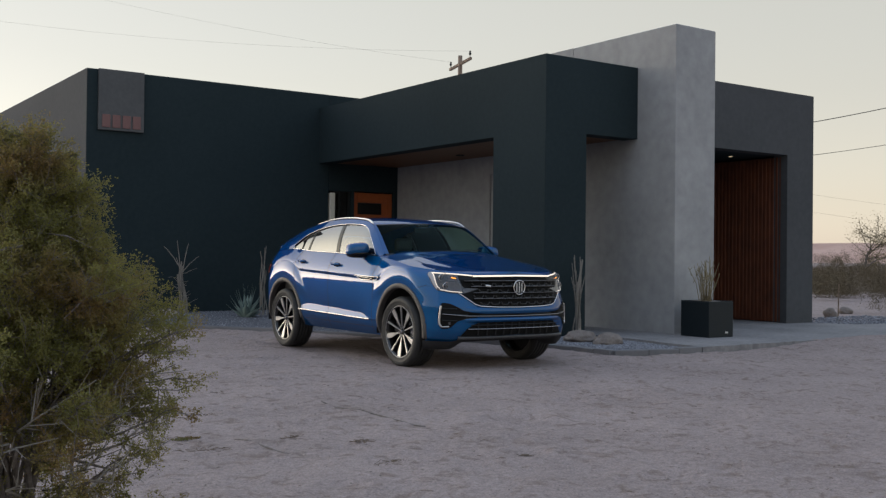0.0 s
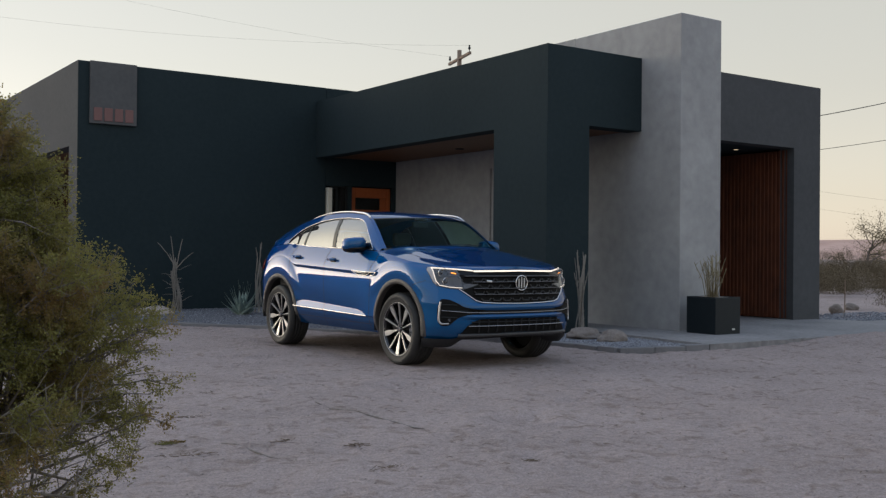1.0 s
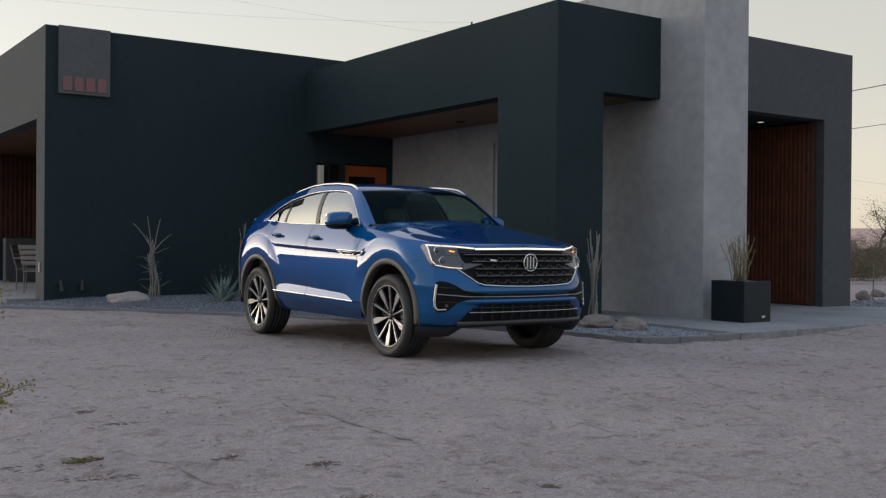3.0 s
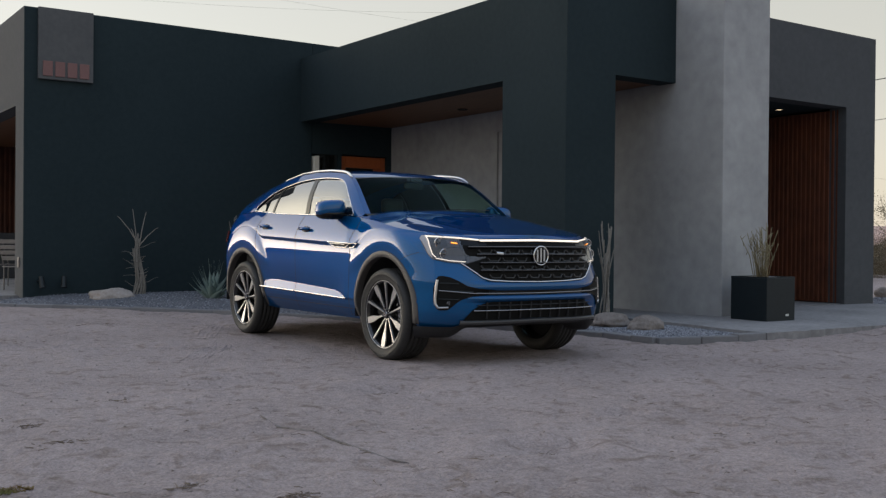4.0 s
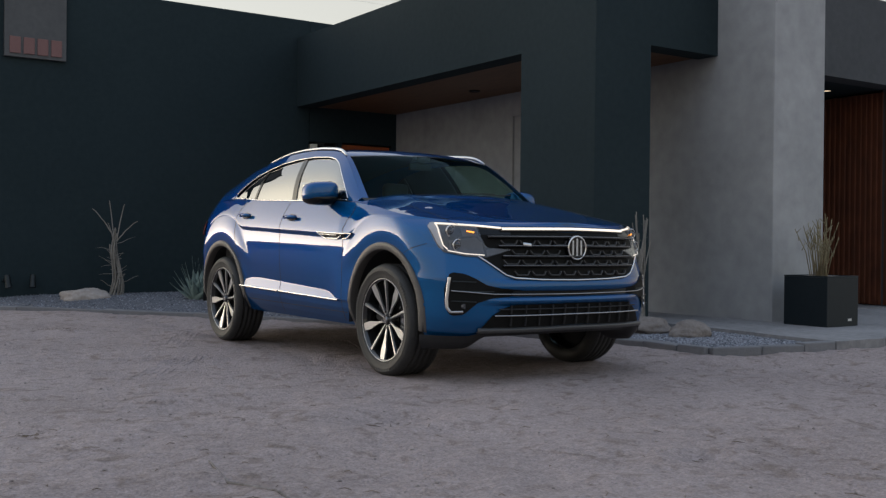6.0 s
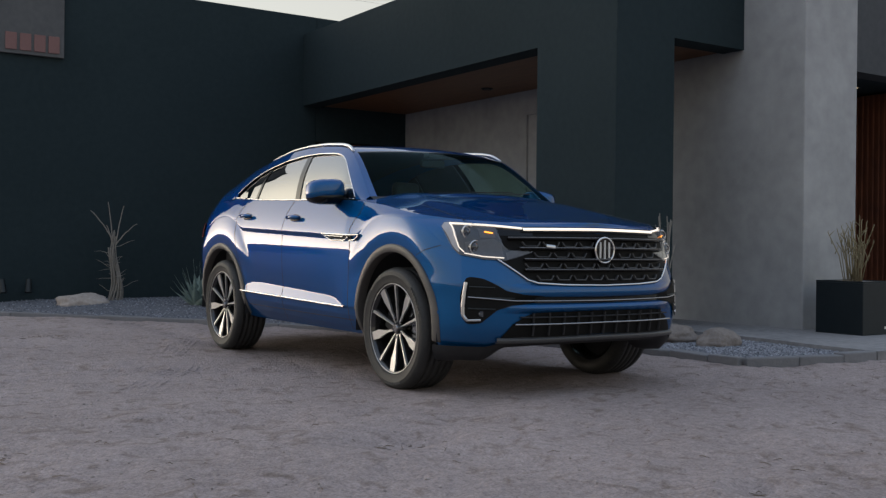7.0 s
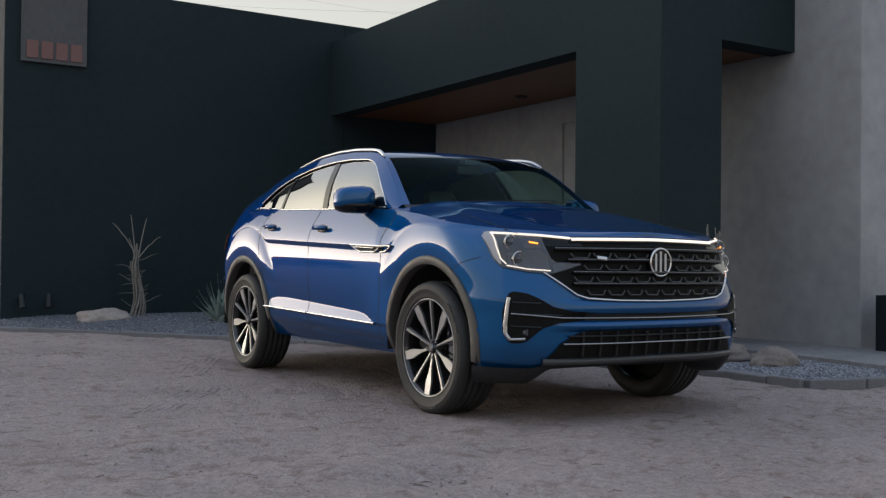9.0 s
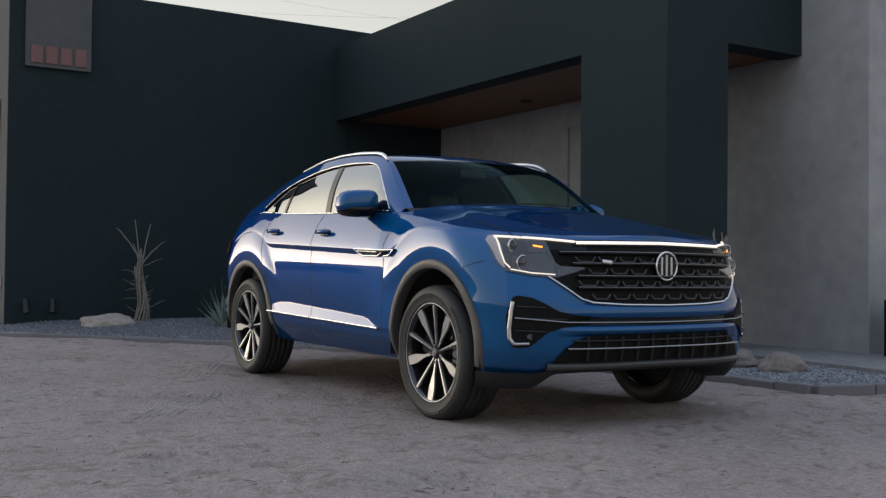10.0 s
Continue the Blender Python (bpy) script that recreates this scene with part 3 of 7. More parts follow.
tagged(part("roof", block(XB1 + 0.002, 16.945, YR + 0.302, 19.0, 4.0, 4.1), M_GREY), "flat roof of the side entry block", "roof", kind="structure")


def corrugated(name, length, height, pitch, depth, label, material=M_RUST):
    """Ribbed steel sheet that stands in the xz plane, ribs upright."""
    n = int(length / pitch)
    prof = []
    for i in range(n):
        for a, d in ((0.0, 0), (0.30, 0), (0.42, 1), (0.72, 1), (0.84, 0)):
            prof.append(((i + a) * pitch, -d * depth))
    verts, faces = [], []
    k = len(prof)
    for z in (0.0, height):
        for off in (0.0, 0.004):
            verts += [(x, y + off, z) for x, y in prof]
    for i in range(k - 1):
        faces += [(i, i + 1, 2 * k + i + 1, 2 * k + i), (k + i + 1, k + i, 3 * k + i, 3 * k + i + 1), (i + 1, i, k + i, k + i + 1), (2 * k + i, 2 * k + i + 1, 3 * k + i + 1, 3 * k + i)]
    ob = solid(name, verts, faces, material)
    return tagged(ob, label, "wall panel", kind="structure")


sheet = corrugated("wall_corrugated", 4.05, 3.05, 0.086, 0.018, "rust-brown corrugated steel cladding inside the side entry")
sheet.matrix_basis = pose(16.592, 11.93, 0.10, 0, 0, 90) @ Matrix.Diagonal((1, 1, 1, 1))
sheet2 = corrugated("wall_corrugated", 3.6, 2.0, 0.105, 0.03, "rust-brown corrugated steel cladding behind the patio, darkened in colour for its shade", M_SHADERUST)
sheet2.matrix_basis = pose(XW + 0.35, 27.45, 1.13)
# door and window in the porch
door = empty("door_1", 11.51, YN, SLAB_Z, label="closed orange front door with a dark glass light", category="door")
door["kind"] = "structure"
bm = bmesh.new()
for b in ((0.0, 0.10, 0, 2.51), (0.86, 0.96, 0, 2.51), (0.102, 0.858, 2.30, 2.51), (0.102, 0.858, 0, 0.25)):
    block(b[0], b[1], 0.05, 0.12, b[2], b[3], 0.006, bm)
part("door_leaf", bm, M_DOOR, door)
part("door_panel", block(0.103, 0.857, 0.065, 0.105, 0.252, 2.00), M_DOOR, door)
part("door_panel", block(0.103, 0.857, 0.066, 0.104, 2.004, 2.05), M_DOOR, door)
part("door_light", block(0.12, 0.70, 0.060, 0.08, 2.055, 2.29), M_WINGLASS, door, "dark glass light")
part("door_panel", block(0.702, 0.857, 0.066, 0.104, 2.054, 2.298), M_DOOR, door)
part("handle", block(0.80, 0.83, -0.01, 0.048, 0.85, 1.25, 0.008), M_DULLMETAL, door, "dark pull handle")
win = empty("window_1", 10.885, YN, 0.0, label="tall narrow window beside the front door with a pale frame edge", category="window")
win["kind"] = "structure"
part("window_frame", block(0.02, 0.125, -0.05, 0.14, 0.10, 2.56, 0.006), M_CREAM, win, "cream upright catching the light")
part("window_frame", block(0.25, 0.29, 0.03, 0.12, 0.10, 2.595), M_DULLMETAL, win)
part("window_frame", block(0.49, 0.53, 0.03, 0.12, 0.10, 2.595), M_DULLMETAL, win)
part("window_frame", block(0.127, 0.248, 0.03, 0.12, 2.55, 2.595), M_DULLMETAL, win)
part("pane", block(0.127, 0.249, 0.07, 0.08, 0.10, 2.549), M_WINGLASS, win)
part("pane", block(0.291, 0.489, 0.07, 0.08, 0.10, 2.595), M_WINGLASS, win)
wall("wall_hall", (10.6, 12.9, 19.8, 20.0, 0, 3.0), M_DARK, "dark hallway wall behind the glass", 0.0)

# number plaque, its figures as plain bars
plaque = empty("number_plaque", 6.098, YN - 0.002, 3.50, label="dark grey square plaque with pink metal figures on the dark wall", category="sign")
part("plate", block(0, 0.84, -0.055, 0.0, 0, 1.118, 0.006), M_PLATE, plaque)
for i in range(4):
    x = 0.065 + i * 0.187
    part("figure_bar", block(x, x + 0.15, -0.068, -0.0555, 0.05, 0.285, 0.004), M_NUMERAL, plaque, "pink metal figure drawn as a bar")


def downlight(x, y, z, group):
    e = empty("downlight", x, y, z, label="small round recessed ceiling downlight", category="light", group=group)
    v, f = tube([(0.075 * math.cos(a), 0.075 * math.sin(a), -0.004) for a in np.linspace(0, 2 * math.pi, 25)], 0.012, 6, False)
    solid("trim_ring", v, f, M_DULLMETAL, e, smooth=True)
    v, f = cylinder(0.06, 0.06, -0.006, 0.0, 24)
    return e, v, f


for x, y, z, lit in ((12.0, 15.73, SOF + 0.018, 0), (16.0, 12.6, 3.183, 1), (7.2, 21.5, 3.123, 1), (7.2, 24.2, 3.123, 1)):
    e, v, f = downlight(x, y, z, "ceiling downlights")
    solid("lamp_disc", v, f, M_LED if lit else M_DULLMETAL, e)

# spotlights at the foot of the dark wall
for x, lean in ((6.15, 14), (6.48, -16)):
    e = empty("wall_spotlight", x, YN - 0.14, 0.05, lean, "dark tube lamp on the foot of the dark wall", "light", "wall spotlights")
    v, f = tube([(0, 0.0, 0.29), (0, 0.135, 0.29)], 0.018, 8)
    solid("bracket", v, f, M_DULLMETAL, e)
    v, f = joined([tube([(0, 0.03, 0.365), (0, -0.02, 0.205)], [0.036, 0.043], 16), tube([(0, -0.0205, 0.207), (0, -0.025, 0.19)], [0.046, 0.048], 16)])
    solid("lamp_tube", v, f, M_DULLMETAL, e, smooth=False)
box_ = empty("wall_socket", XW - 0.02, 19.15, 0.55, label="small grey weatherproof socket on the grey pier", category="socket")
part("cover", block(0.0, 0.022, -0.05, 0.05, 0, 0.16, 0.006), M_CHAIR, box_)

# ---------------------------------------------------------------- car
M_PAINT = bpy.data.materials.new("blue_metallic_paint")
M_PAINT.use_nodes = True
pb = M_PAINT.node_tree.nodes["Principled BSDF"]
flake = M_PAINT.node_tree.nodes.new("ShaderNodeTexNoise")
flake.inputs["Scale"].default_value, flake.inputs["Detail"].default_value = 900, 2
fr = M_PAINT.node_tree.nodes.new("ShaderNodeValToRGB")
fr.color_ramp.elements[0].color, fr.color_ramp.elements[1].color = (0.001, 0.060, 0.174, 1), (0.0016, 0.100, 0.290, 1)
M_PAINT.node_tree.links.new(flake.outputs[0], fr.inputs[0])
M_PAINT.node_tree.links.new(fr.outputs["Color"], pb.inputs["Base Color"])
pb.inputs["Metallic"].default_value, pb.inputs["Roughness"].default_value = 0.78, 0.46
pb.inputs["Specular IOR Level"].default_value = 0.0
pb.inputs["Specular Tint"].default_value = (0.0, 0.09, 0.20, 1)
pb.inputs["Coat Weight"].default_value, pb.inputs["Coat Roughness"].default_value, pb.inputs["Coat IOR"].default_value = 1.0, 0.004, 1.47
M_CLAD = surface("grey_cladding_plastic", (0.060, 0.054, 0.051), (0.078, 0.071, 0.067), 0.5, bump=0.15, bump_scale=260, bump_far=0.001)
M_LIP = surface("dark_satin_plastic", (0.04, 0.04, 0.042), (0.058, 0.058, 0.061), 0.4, bump=0.1)
M_GLOSSBLACK = surface("gloss_black", (0.004, 0.004, 0.005), (0.006, 0.006, 0.007), 0.16, bump=0, spec=0.3)
M_MATTBLACK = surface("matt_black_plastic", (0.017, 0.017, 0.019), (0.028, 0.028, 0.030), 0.6, bump=0.1, spec=0.25)
# near-black for sheets on the closed skin, standing for shade in the front openings
M_VOID = surface("black_hollow_shade", (0.006, 0.006, 0.006), (0.010, 0.010, 0.010), 0.6, bump=0.1, spec=0.1)
M_CHROME = surface("chrome", (0.62, 0.62, 0.63), (0.72, 0.72, 0.73), 0.12, metal=1.0, bump=0)
M_SATIN = surface("satin_silver", (0.52, 0.52, 0.53), (0.62, 0.62, 0.63), 0.3, metal=1.0, bump=0)
M_DARKCHROME = surface("dark_chrome", (0.28, 0.28, 0.29), (0.36, 0.36, 0.37), 0.2, metal=1.0, bump=0)
M_TYRE = surface("tyre_rubber", (0.020, 0.020, 0.021), (0.038, 0.037, 0.036), 0.6, big=8, fine=60, bump=0.2, spec=0.35)
M_MARK = surface("worn_rubber_mark", (0.06, 0.058, 0.056), (0.09, 0.087, 0.083), 0.7, bump=0.1)
M_RIMBLACK = surface("rim_black", (0.010, 0.010, 0.011), (0.016, 0.016, 0.017), 0.25, bump=0, coat=0.6)
M_RIMFACE = surface("machined_alloy", (0.40, 0.40, 0.41), (0.50, 0.50, 0.51), 0.32, metal=0.8, fine=60, bump=0)
M_LENS = pane("lamp_lens", (0.88, 0.90, 0.92), 0.035, 5.0)
M_CARGLASS = pane("windscreen_glass", (0.60, 0.84, 0.82), 0.008, 11.0, (0.62, 0.92, 1.0))
M_SIDEGLASS = pane("side_glass", (0.66, 0.78, 0.72), 0.20, 4.0)
M_PRIVACY = pane("privacy_glass", (0.06, 0.07, 0.07), 0.20, 4.0)
M_DRL = glowing("running_light", (1.0, 0.86, 0.72), 0.19)
M_GUIDE = surface("pale_light_guide", (0.44, 0.41, 0.41), (0.56, 0.52, 0.52), 0.25, bump=0)
M_AMBER = glowing("amber_marker", (1.0, 0.30, 0.03), 0.6)
M_TAIL = surface("red_lens", (0.13, 0.005, 0.006), (0.18, 0.008, 0.009), 0.2, bump=0, spec=0.15)
M_LINING = surface("dark_roof_cloth", (0.010, 0.011, 0.012), (0.016, 0.017, 0.018), 0.9, bump=0.1)
M_SEAT = surface("dark_leather", (0.05, 0.05, 0.048), (0.085, 0.083, 0.08), 0.55, bump=0.15)
M_REFLECT = surface("lamp_reflector", (0.45, 0.46, 0.48), (0.6, 0.61, 0.63), 0.18, metal=1.0, bump=0)
M_PROJ = surface("projector_glass", (0.012, 0.012, 0.018), (0.02, 0.02, 0.03), 0.03, bump=0, coat=1.0)
M_HOUSING = surface("lamp_housing", (0.05, 0.052, 0.06), (0.075, 0.077, 0.088), 0.2, bump=0)
M_CHAMBER = surface("lamp_inner_panel", (0.06, 0.058, 0.066), (0.10, 0.097, 0.108), 0.3, bump=0)

car = empty("car", 7.785, 9.59, 0.0, label="blue metallic sport utility car parked on sand, lights on", category="car")
HUB_Z, WB, FV = 0.388, 2.98, 0.05
REAR_LEN, REAR_POW = 0.60, 2.5


def curve(xs, ys):
    return lambda x: np.interp(x, xs, ys)


def soft_curve(xs, ys, wide=0.05):
    """Like curve(), with its corners rounded off."""
    q = np.linspace(xs[0], xs[-1], 600)
    y = np.interp(q, xs, ys)
    k = max(1, int(wide / (q[1] - q[0])))
    for _ in range(2):
        pad = np.concatenate((2 * y[0] - y[k:0:-1], y, 2 * y[-1] - y[-2:-k - 2:-1]))
        y = np.convolve(pad, np.ones(2 * k + 1) / (2 * k + 1), "valid")
    return lambda x: np.interp(x, q, y)


front_v = soft_curve((0.24, 0.36, 0.42, 0.50, 0.60, 0.70, 0.80, 0.92, 1.00, 1.05, 1.09), (-0.76, -0.848, -0.868, -0.876, -0.880, -0.877, -0.866, -0.853, -0.836, -0.805, -0.735), 0.02)
# rolled bars of the bumper between grille, slot and lower intake
front_roll = soft_curve((0.24, 0.525, 0.535, 0.552, 0.568, 0.580, 0.590, 0.612, 0.624, 0.645, 0.670, 0.690, 0.70, 1.1), (0, 0, 0.010, 0.020, 0.017, 0.004, -0.006, -0.006, 0.010, 0.017, 0.016, 0.008, 0, 0), 0.004)
front_len = curve((0.3, 0.70, 0.90, 1.1), (0.58, 0.60, 0.66, 0.68))
front_pow = curve((0.3, 0.70, 0.90, 1.1), (2.75, 2.6, 2.3, 2.2))
rear_v = curve((0.3, 0.45, 0.6, 0.8, 1.0, 1.15, 1.3), (3.74, 3.90, 3.93, 3.92, 3.90, 3.87, 3.80))
top_z = soft_curve((-0.95, -0.85, -0.6, -0.3, 0.1, 0.5, 0.75, 1.2, 1.6, 2.3, 2.9, 3.4, 3.8, 4.05), (1.045, 1.055, 1.085, 1.125, 1.185, 1.228, 1.243, 1.252, 1.262, 1.285, 1.325, 1.30, 1.235, 1.19))
bot_z = curve((-0.95, -0.80, -0.66, -0.4, 0.5, 2.5, 3.4, 4.05), (0.368, 0.362, 0.312, 0.300, 0.315, 0.315, 0.36, 0.42))
# the feature line: along the doors, and in an arc over each wheel
fold_z = soft_curve((-0.95, -0.60, -0.45, -0.333, -0.246, -0.157, 0.029, 0.224, 0.326, 0.429, 0.520, 0.60, 0.93, 2.44, 2.52, 2.60, 2.70, 2.824, 2.95, 3.078, 3.183, 3.35, 3.6, 4.0),
                    (0.90, 0.90, 0.93, 1.017, 1.066, 1.091, 1.109, 1.111, 1.093, 1.046, 0.985, 0.962, 0.968, 1.030, 1.036, 1.062, 1.125, 1.155, 1.163, 1.152, 1.126, 1.06, 1.03, 1.02), 0.018)
fold_gap = curve((-0.9, -0.1, 0.25, 0.5, 0.93, 2.45, 2.6, 2.75, 3.9), (0.004, 0.006, 0.010, 0.020, 0.030, 0.027, 0.015, 0.008, 0.006))
fold_step = curve((-0.9, -0.1, 0.25, 0.5, 0.7, 2.45, 2.6, 2.75, 3.0, 3.9), (0, -0.004, -0.002, 0.001, 0.010, 0.010, 0.007, 0.0, -0.006, 0))
tuck = soft_curve((-0.95, -0.5, -0.2, 0.2, 0.6, 2.3, 2.8, 3.3, 4.05), (0.0, 0.015, 0.050, 0.066, 0.070, 0.070, 0.100, 0.095, 0.06))
sill_z = curve((0.70, 2.55), (0.497, 0.537))
scoop_z = soft_curve((0.60, 0.72, 0.76, 0.853, 0.949, 1.29, 1.75, 2.16, 2.33, 2.44, 2.56, 2.70), (0.49, 0.495, 0.511, 0.546, 0.560, 0.576, 0.596, 0.613, 0.610, 0.592, 0.540, 0.53), 0.012)
flare = soft_curve((0.30, 0.48, 0.55, 0.61, 0.66, 0.70, 0.74, 0.80, 0.95), (0.955, 0.966, 0.974, 0.981, 0.979, 0.973, 0.964, 0.945, 0.88), 0.02)
sill_under = curve((-0.26, -0.20, -0.14, -0.10, -0.062, -0.052, -0.02, 0.0), (0.845, 0.890, 0.922, 0.938, 0.951, 0.953, 0.957, 0.964))


def door_u(v, z):
    """Half width below the feature line: rocker, upturned scoop over the sill strip, hollowed doors and the two flares."""
    zk = sill_z(v)
    zt = np.maximum(scoop_z(v), zk + 0.0005)
    ut = 0.964 - 0.22 * (zt - zk)
    zs = np.interp(v, (0.6, 0.93, 2.4), (0.875, 0.880, 0.912))
    q = np.clip((z - zt) / (zs - zt), 0, 1)
    u = np.where(z < zk, sill_under(z - zk), np.where(z < zt, 0.964 - 0.22 * (z - zk),
        np.where(z < zs, ut + (0.9675 - ut) * (1 - (1 - q) ** 2), 0.9675 - 0.45 * (z - zs) ** 2)))
    ends = np.maximum(smoothstep(0.1, -0.25, v), smoothstep(3.1, 3.5, v)) * (z < 0.70)
    u = u + (np.interp(z, (0.30, 0.36, 0.45, 0.70), (0.935, 0.953, 0.960, 0.962)) - u) * ends * smoothstep(0.70, 0.60, z)
    for hv in (FV, WB):
        f = flare(np.hypot(v - hv, z - HUB_Z)) + 0.004 * (hv > 1)
        full = 0.5 * (u + f + np.sqrt((u - f) ** 2 + 0.005 ** 2)) - 0.0005
        u = u + (full - u) * smoothstep(0.70, 0.90, z)
    return u


def side_u(v, z):
    """Half width of the body side at v (along) and z."""
    v, z = np.asarray(v, float), np.asarray(z, float)
    lo = fold_z(v)
    gap = fold_gap(v)
    edge = door_u(v, lo) + fold_step(v) * np.clip((z - lo) / gap, 0, 1)
    s = np.clip((z - lo - gap) / (top_z(v) - lo - gap), 0, 1.4)
    return np.where(z < lo, door_u(v, z), edge - tuck(v) * s ** 1.4)


def flank_u(v, z):
    """Half width with the rounding of the front and rear corners."""
    v, z = np.asarray(v, float), np.asarray(z, float)
    u = side_u(v, z)
    w = np.clip((front_v(z) + front_len(z) - v) / front_len(z), 0, 0.995)
    p = front_pow(z)
    u = u * (1 - w ** p) ** (1 / p)
    w = np.clip((v - rear_v(z) + REAR_LEN) / REAR_LEN, 0, 0.995)
    return u * (1 - w ** REAR_POW) ** (1 / REAR_POW)


def roll(u, z):
    return front_roll(z) * smoothstep(0.74, 0.50, np.abs(u))


def skin(t, z):
    """A place on the body side: t runs from the front middle (0) over the flank to the rear middle (3)."""
    t, z = np.asarray(t, float), np.asarray(z, float)
    f, lf, pf = front_v(z), front_len(z), front_pow(z)
    r, lr, pr_ = rear_v(z), REAR_LEN, REAR_POW
    ang = np.clip(t, 0, 1) * math.pi / 2
    uf = np.sin(ang) ** (2 / pf)
    vf = f + lf * (1 - np.cos(ang) ** (2 / pf))
    k = np.clip(t - 1, 0, 1)
    vm = (f + lf) * (1 - k) + (r - lr) * k
    ang2 = np.clip(t - 2, 0, 1) * math.pi / 2
    ur = np.cos(ang2) ** (2 / pr_)
    vr = r - lr * (1 - np.sin(ang2) ** (2 / pr_))
    v = np.where(t < 1, vf, np.where(t < 2, vm, vr))
    s = np.where(t < 1, uf, np.where(t < 2, 1.0, ur))
    u = s * side_u(v, z)
    return u, np.where(t < 1, v - roll(u, z), v)


def face_v(u, z):
    """Front skin: v at a sideways place u and height z."""
    w = np.minimum(np.abs(np.asarray(u, float)) / 0.972, 0.999)
    p = front_pow(z)
    return front_v(z) + front_len(z) * (1 - (1 - w ** p) ** (1 / p))


def face_place(u, z, off):
    """A place off metres outside the front skin, along its normal. Works for u >= 0 and u < 0."""
    u, z = np.asarray(u, float), np.asarray(z, float)
    e = 0.003
    fu = (face_v(u + e, z) - face_v(u - e, z)) / (2 * e)
    fz = np.clip((face_v(u, z + e) - face_v(u, z - e)) / (2 * e), -0.6, 0.6)
    ln = np.sqrt(fu ** 2 + fz ** 2 + 1)
    return np.stack((u + off * fu / ln, face_v(u, z) - roll(u, z) - off / ln, z + off * fz / ln), -1)


def grid(points, keep=None):
    """Verts and faces of a rows x columns array of places."""
    P = np.asarray(points, float)
    rows, cols = P.shape[:2]
    ids = np.arange(rows * cols).reshape(rows, cols)
    F = np.stack((ids[:-1, :-1], ids[:-1, 1:], ids[1:, 1:], ids[1:, :-1]), -1).reshape(-1, 4)
    if keep is not None:
        F = F[keep.reshape(-1)]
    return P.reshape(-1, 3), F


def sheet_part(name, points, material, parent, label="", keep=None, thick=0.0, flip=False):
    v, f = grid(points, keep)
    if flip:
        f = f[:, ::-1]
    ob = solid(name, v.tolist(), f.tolist(), material, parent, label, smooth=True)
    if thick:
        bm = bmesh.new()
        bm.from_mesh(ob.data)
        bmesh.ops.solidify(bm, geom=bm.faces[:], thickness=thick)
        bm.to_mesh(ob.data)
        bm.free()
    return ob


# --- body shell: skin of the flanks, front and rear, bonnet deck, belly
ts = np.concatenate((np.linspace(0, 1, 90), np.linspace(1, 2, 330)[1:], np.linspace(2, 3, 40)[1:]))
mid_v = skin(ts, np.full_like(ts, 0.9))[1]
zb, zt = bot_z(mid_v), top_z(mid_v)
fold_lo = np.minimum(fold_z(mid_v), zt - 0.03)
fold_hi = fold_lo + fold_gap(mid_v)
Z = np.concatenate((zb[None] + np.linspace(0, 1, 110)[:, None] * (fold_lo - zb)[None], fold_lo[None] + np.linspace(0, 1, 6)[1:, None] * (fold_hi - fold_lo)[None],
                    fold_hi[None] + np.linspace(0, 1, 36)[1:, None] * (zt - fold_hi)[None]))
U, V = skin(np.broadcast_to(ts, Z.shape), Z)
right = np.stack((-U, V, Z), -1)
left = np.stack((U, V, Z), -1)
cv, cz = (V[:-1, :-1] + V[1:, 1:]) / 2, (Z[:-1, :-1] + Z[1:, 1:]) / 2


def arch_gap(v, z, hv):
    """True outside the wheel opening, which narrows towards its feet."""
    lift = np.clip((z - HUB_Z) / (np.hypot(v - hv, z - HUB_Z) + 1e-9), 0, 1)
    return (np.hypot(v - hv, z - HUB_Z) > 0.525 - 0.048 * (1 - lift ** 0.8)) & ~((z < HUB_Z) & (np.abs(v - hv) < 0.477))


open_arch = arch_gap(cv, cz, FV) & arch_gap(cv, cz, WB)
body = sheet_part("body", np.concatenate((right[:, ::-1], left[:, 1:]), 1), M_PAINT, car, "glossy blue painted bodywork",
                  np.concatenate((open_arch[:, ::-1], open_arch), 1))


def deck_z(a, v, edge):
    """Bonnet crown with two soft ridges."""
    crown = 0.055 * smoothstep(-0.9, 0.3, v) + 0.02
    ridge = 0.007 * np.exp(-((np.abs(a) - 0.62) / 0.10) ** 2) * smoothstep(-0.85, -0.2, v)
    return edge + crown * (1 - np.abs(a) ** 2.6) + ridge


uu, vv, zz = U[-1], V[-1], Z[-1]
A = np.linspace(-1, 1, 61)
front_cols = vv < 0.66
cu, cvv, czz = uu[front_cols], vv[front_cols], zz[front_cols]
bow = 0.20 * smoothstep(0.2, 0.64, cvv)
P = np.stack((cu[:, None] * A[None], cvv[:, None] - bow[:, None] * (1 - A[None] ** 2), deck_z(A[None], cvv[:, None], czz[:, None])), -1)
sheet_part("bonnet", P, M_PAINT, car, "blue bonnet with a raised centre", flip=True)
for sgn in (-1, 1):
    line = [(-0.800, -0.62), (-0.790, -0.5), (-0.780, -0.4), (-0.760, -0.2), (-0.745, 0.0), (-0.735, 0.25)]
    rows = []
    for off in (-0.004, 0.004):
        row_ = []
        for u_, v_ in line:
            w_ = float(np.interp(v_, cvv, cu))
            row_.append((sgn * (abs(u_) + off), v_, float(deck_z(abs(u_) / w_, v_, np.interp(v_, cvv, czz))) + 0.0015))
        rows.append(row_)
    sheet_part("bonnet_gap", np.array(rows), M_MATTBLACK, car, flip=sgn < 0)
back_cols = vv > 3.1
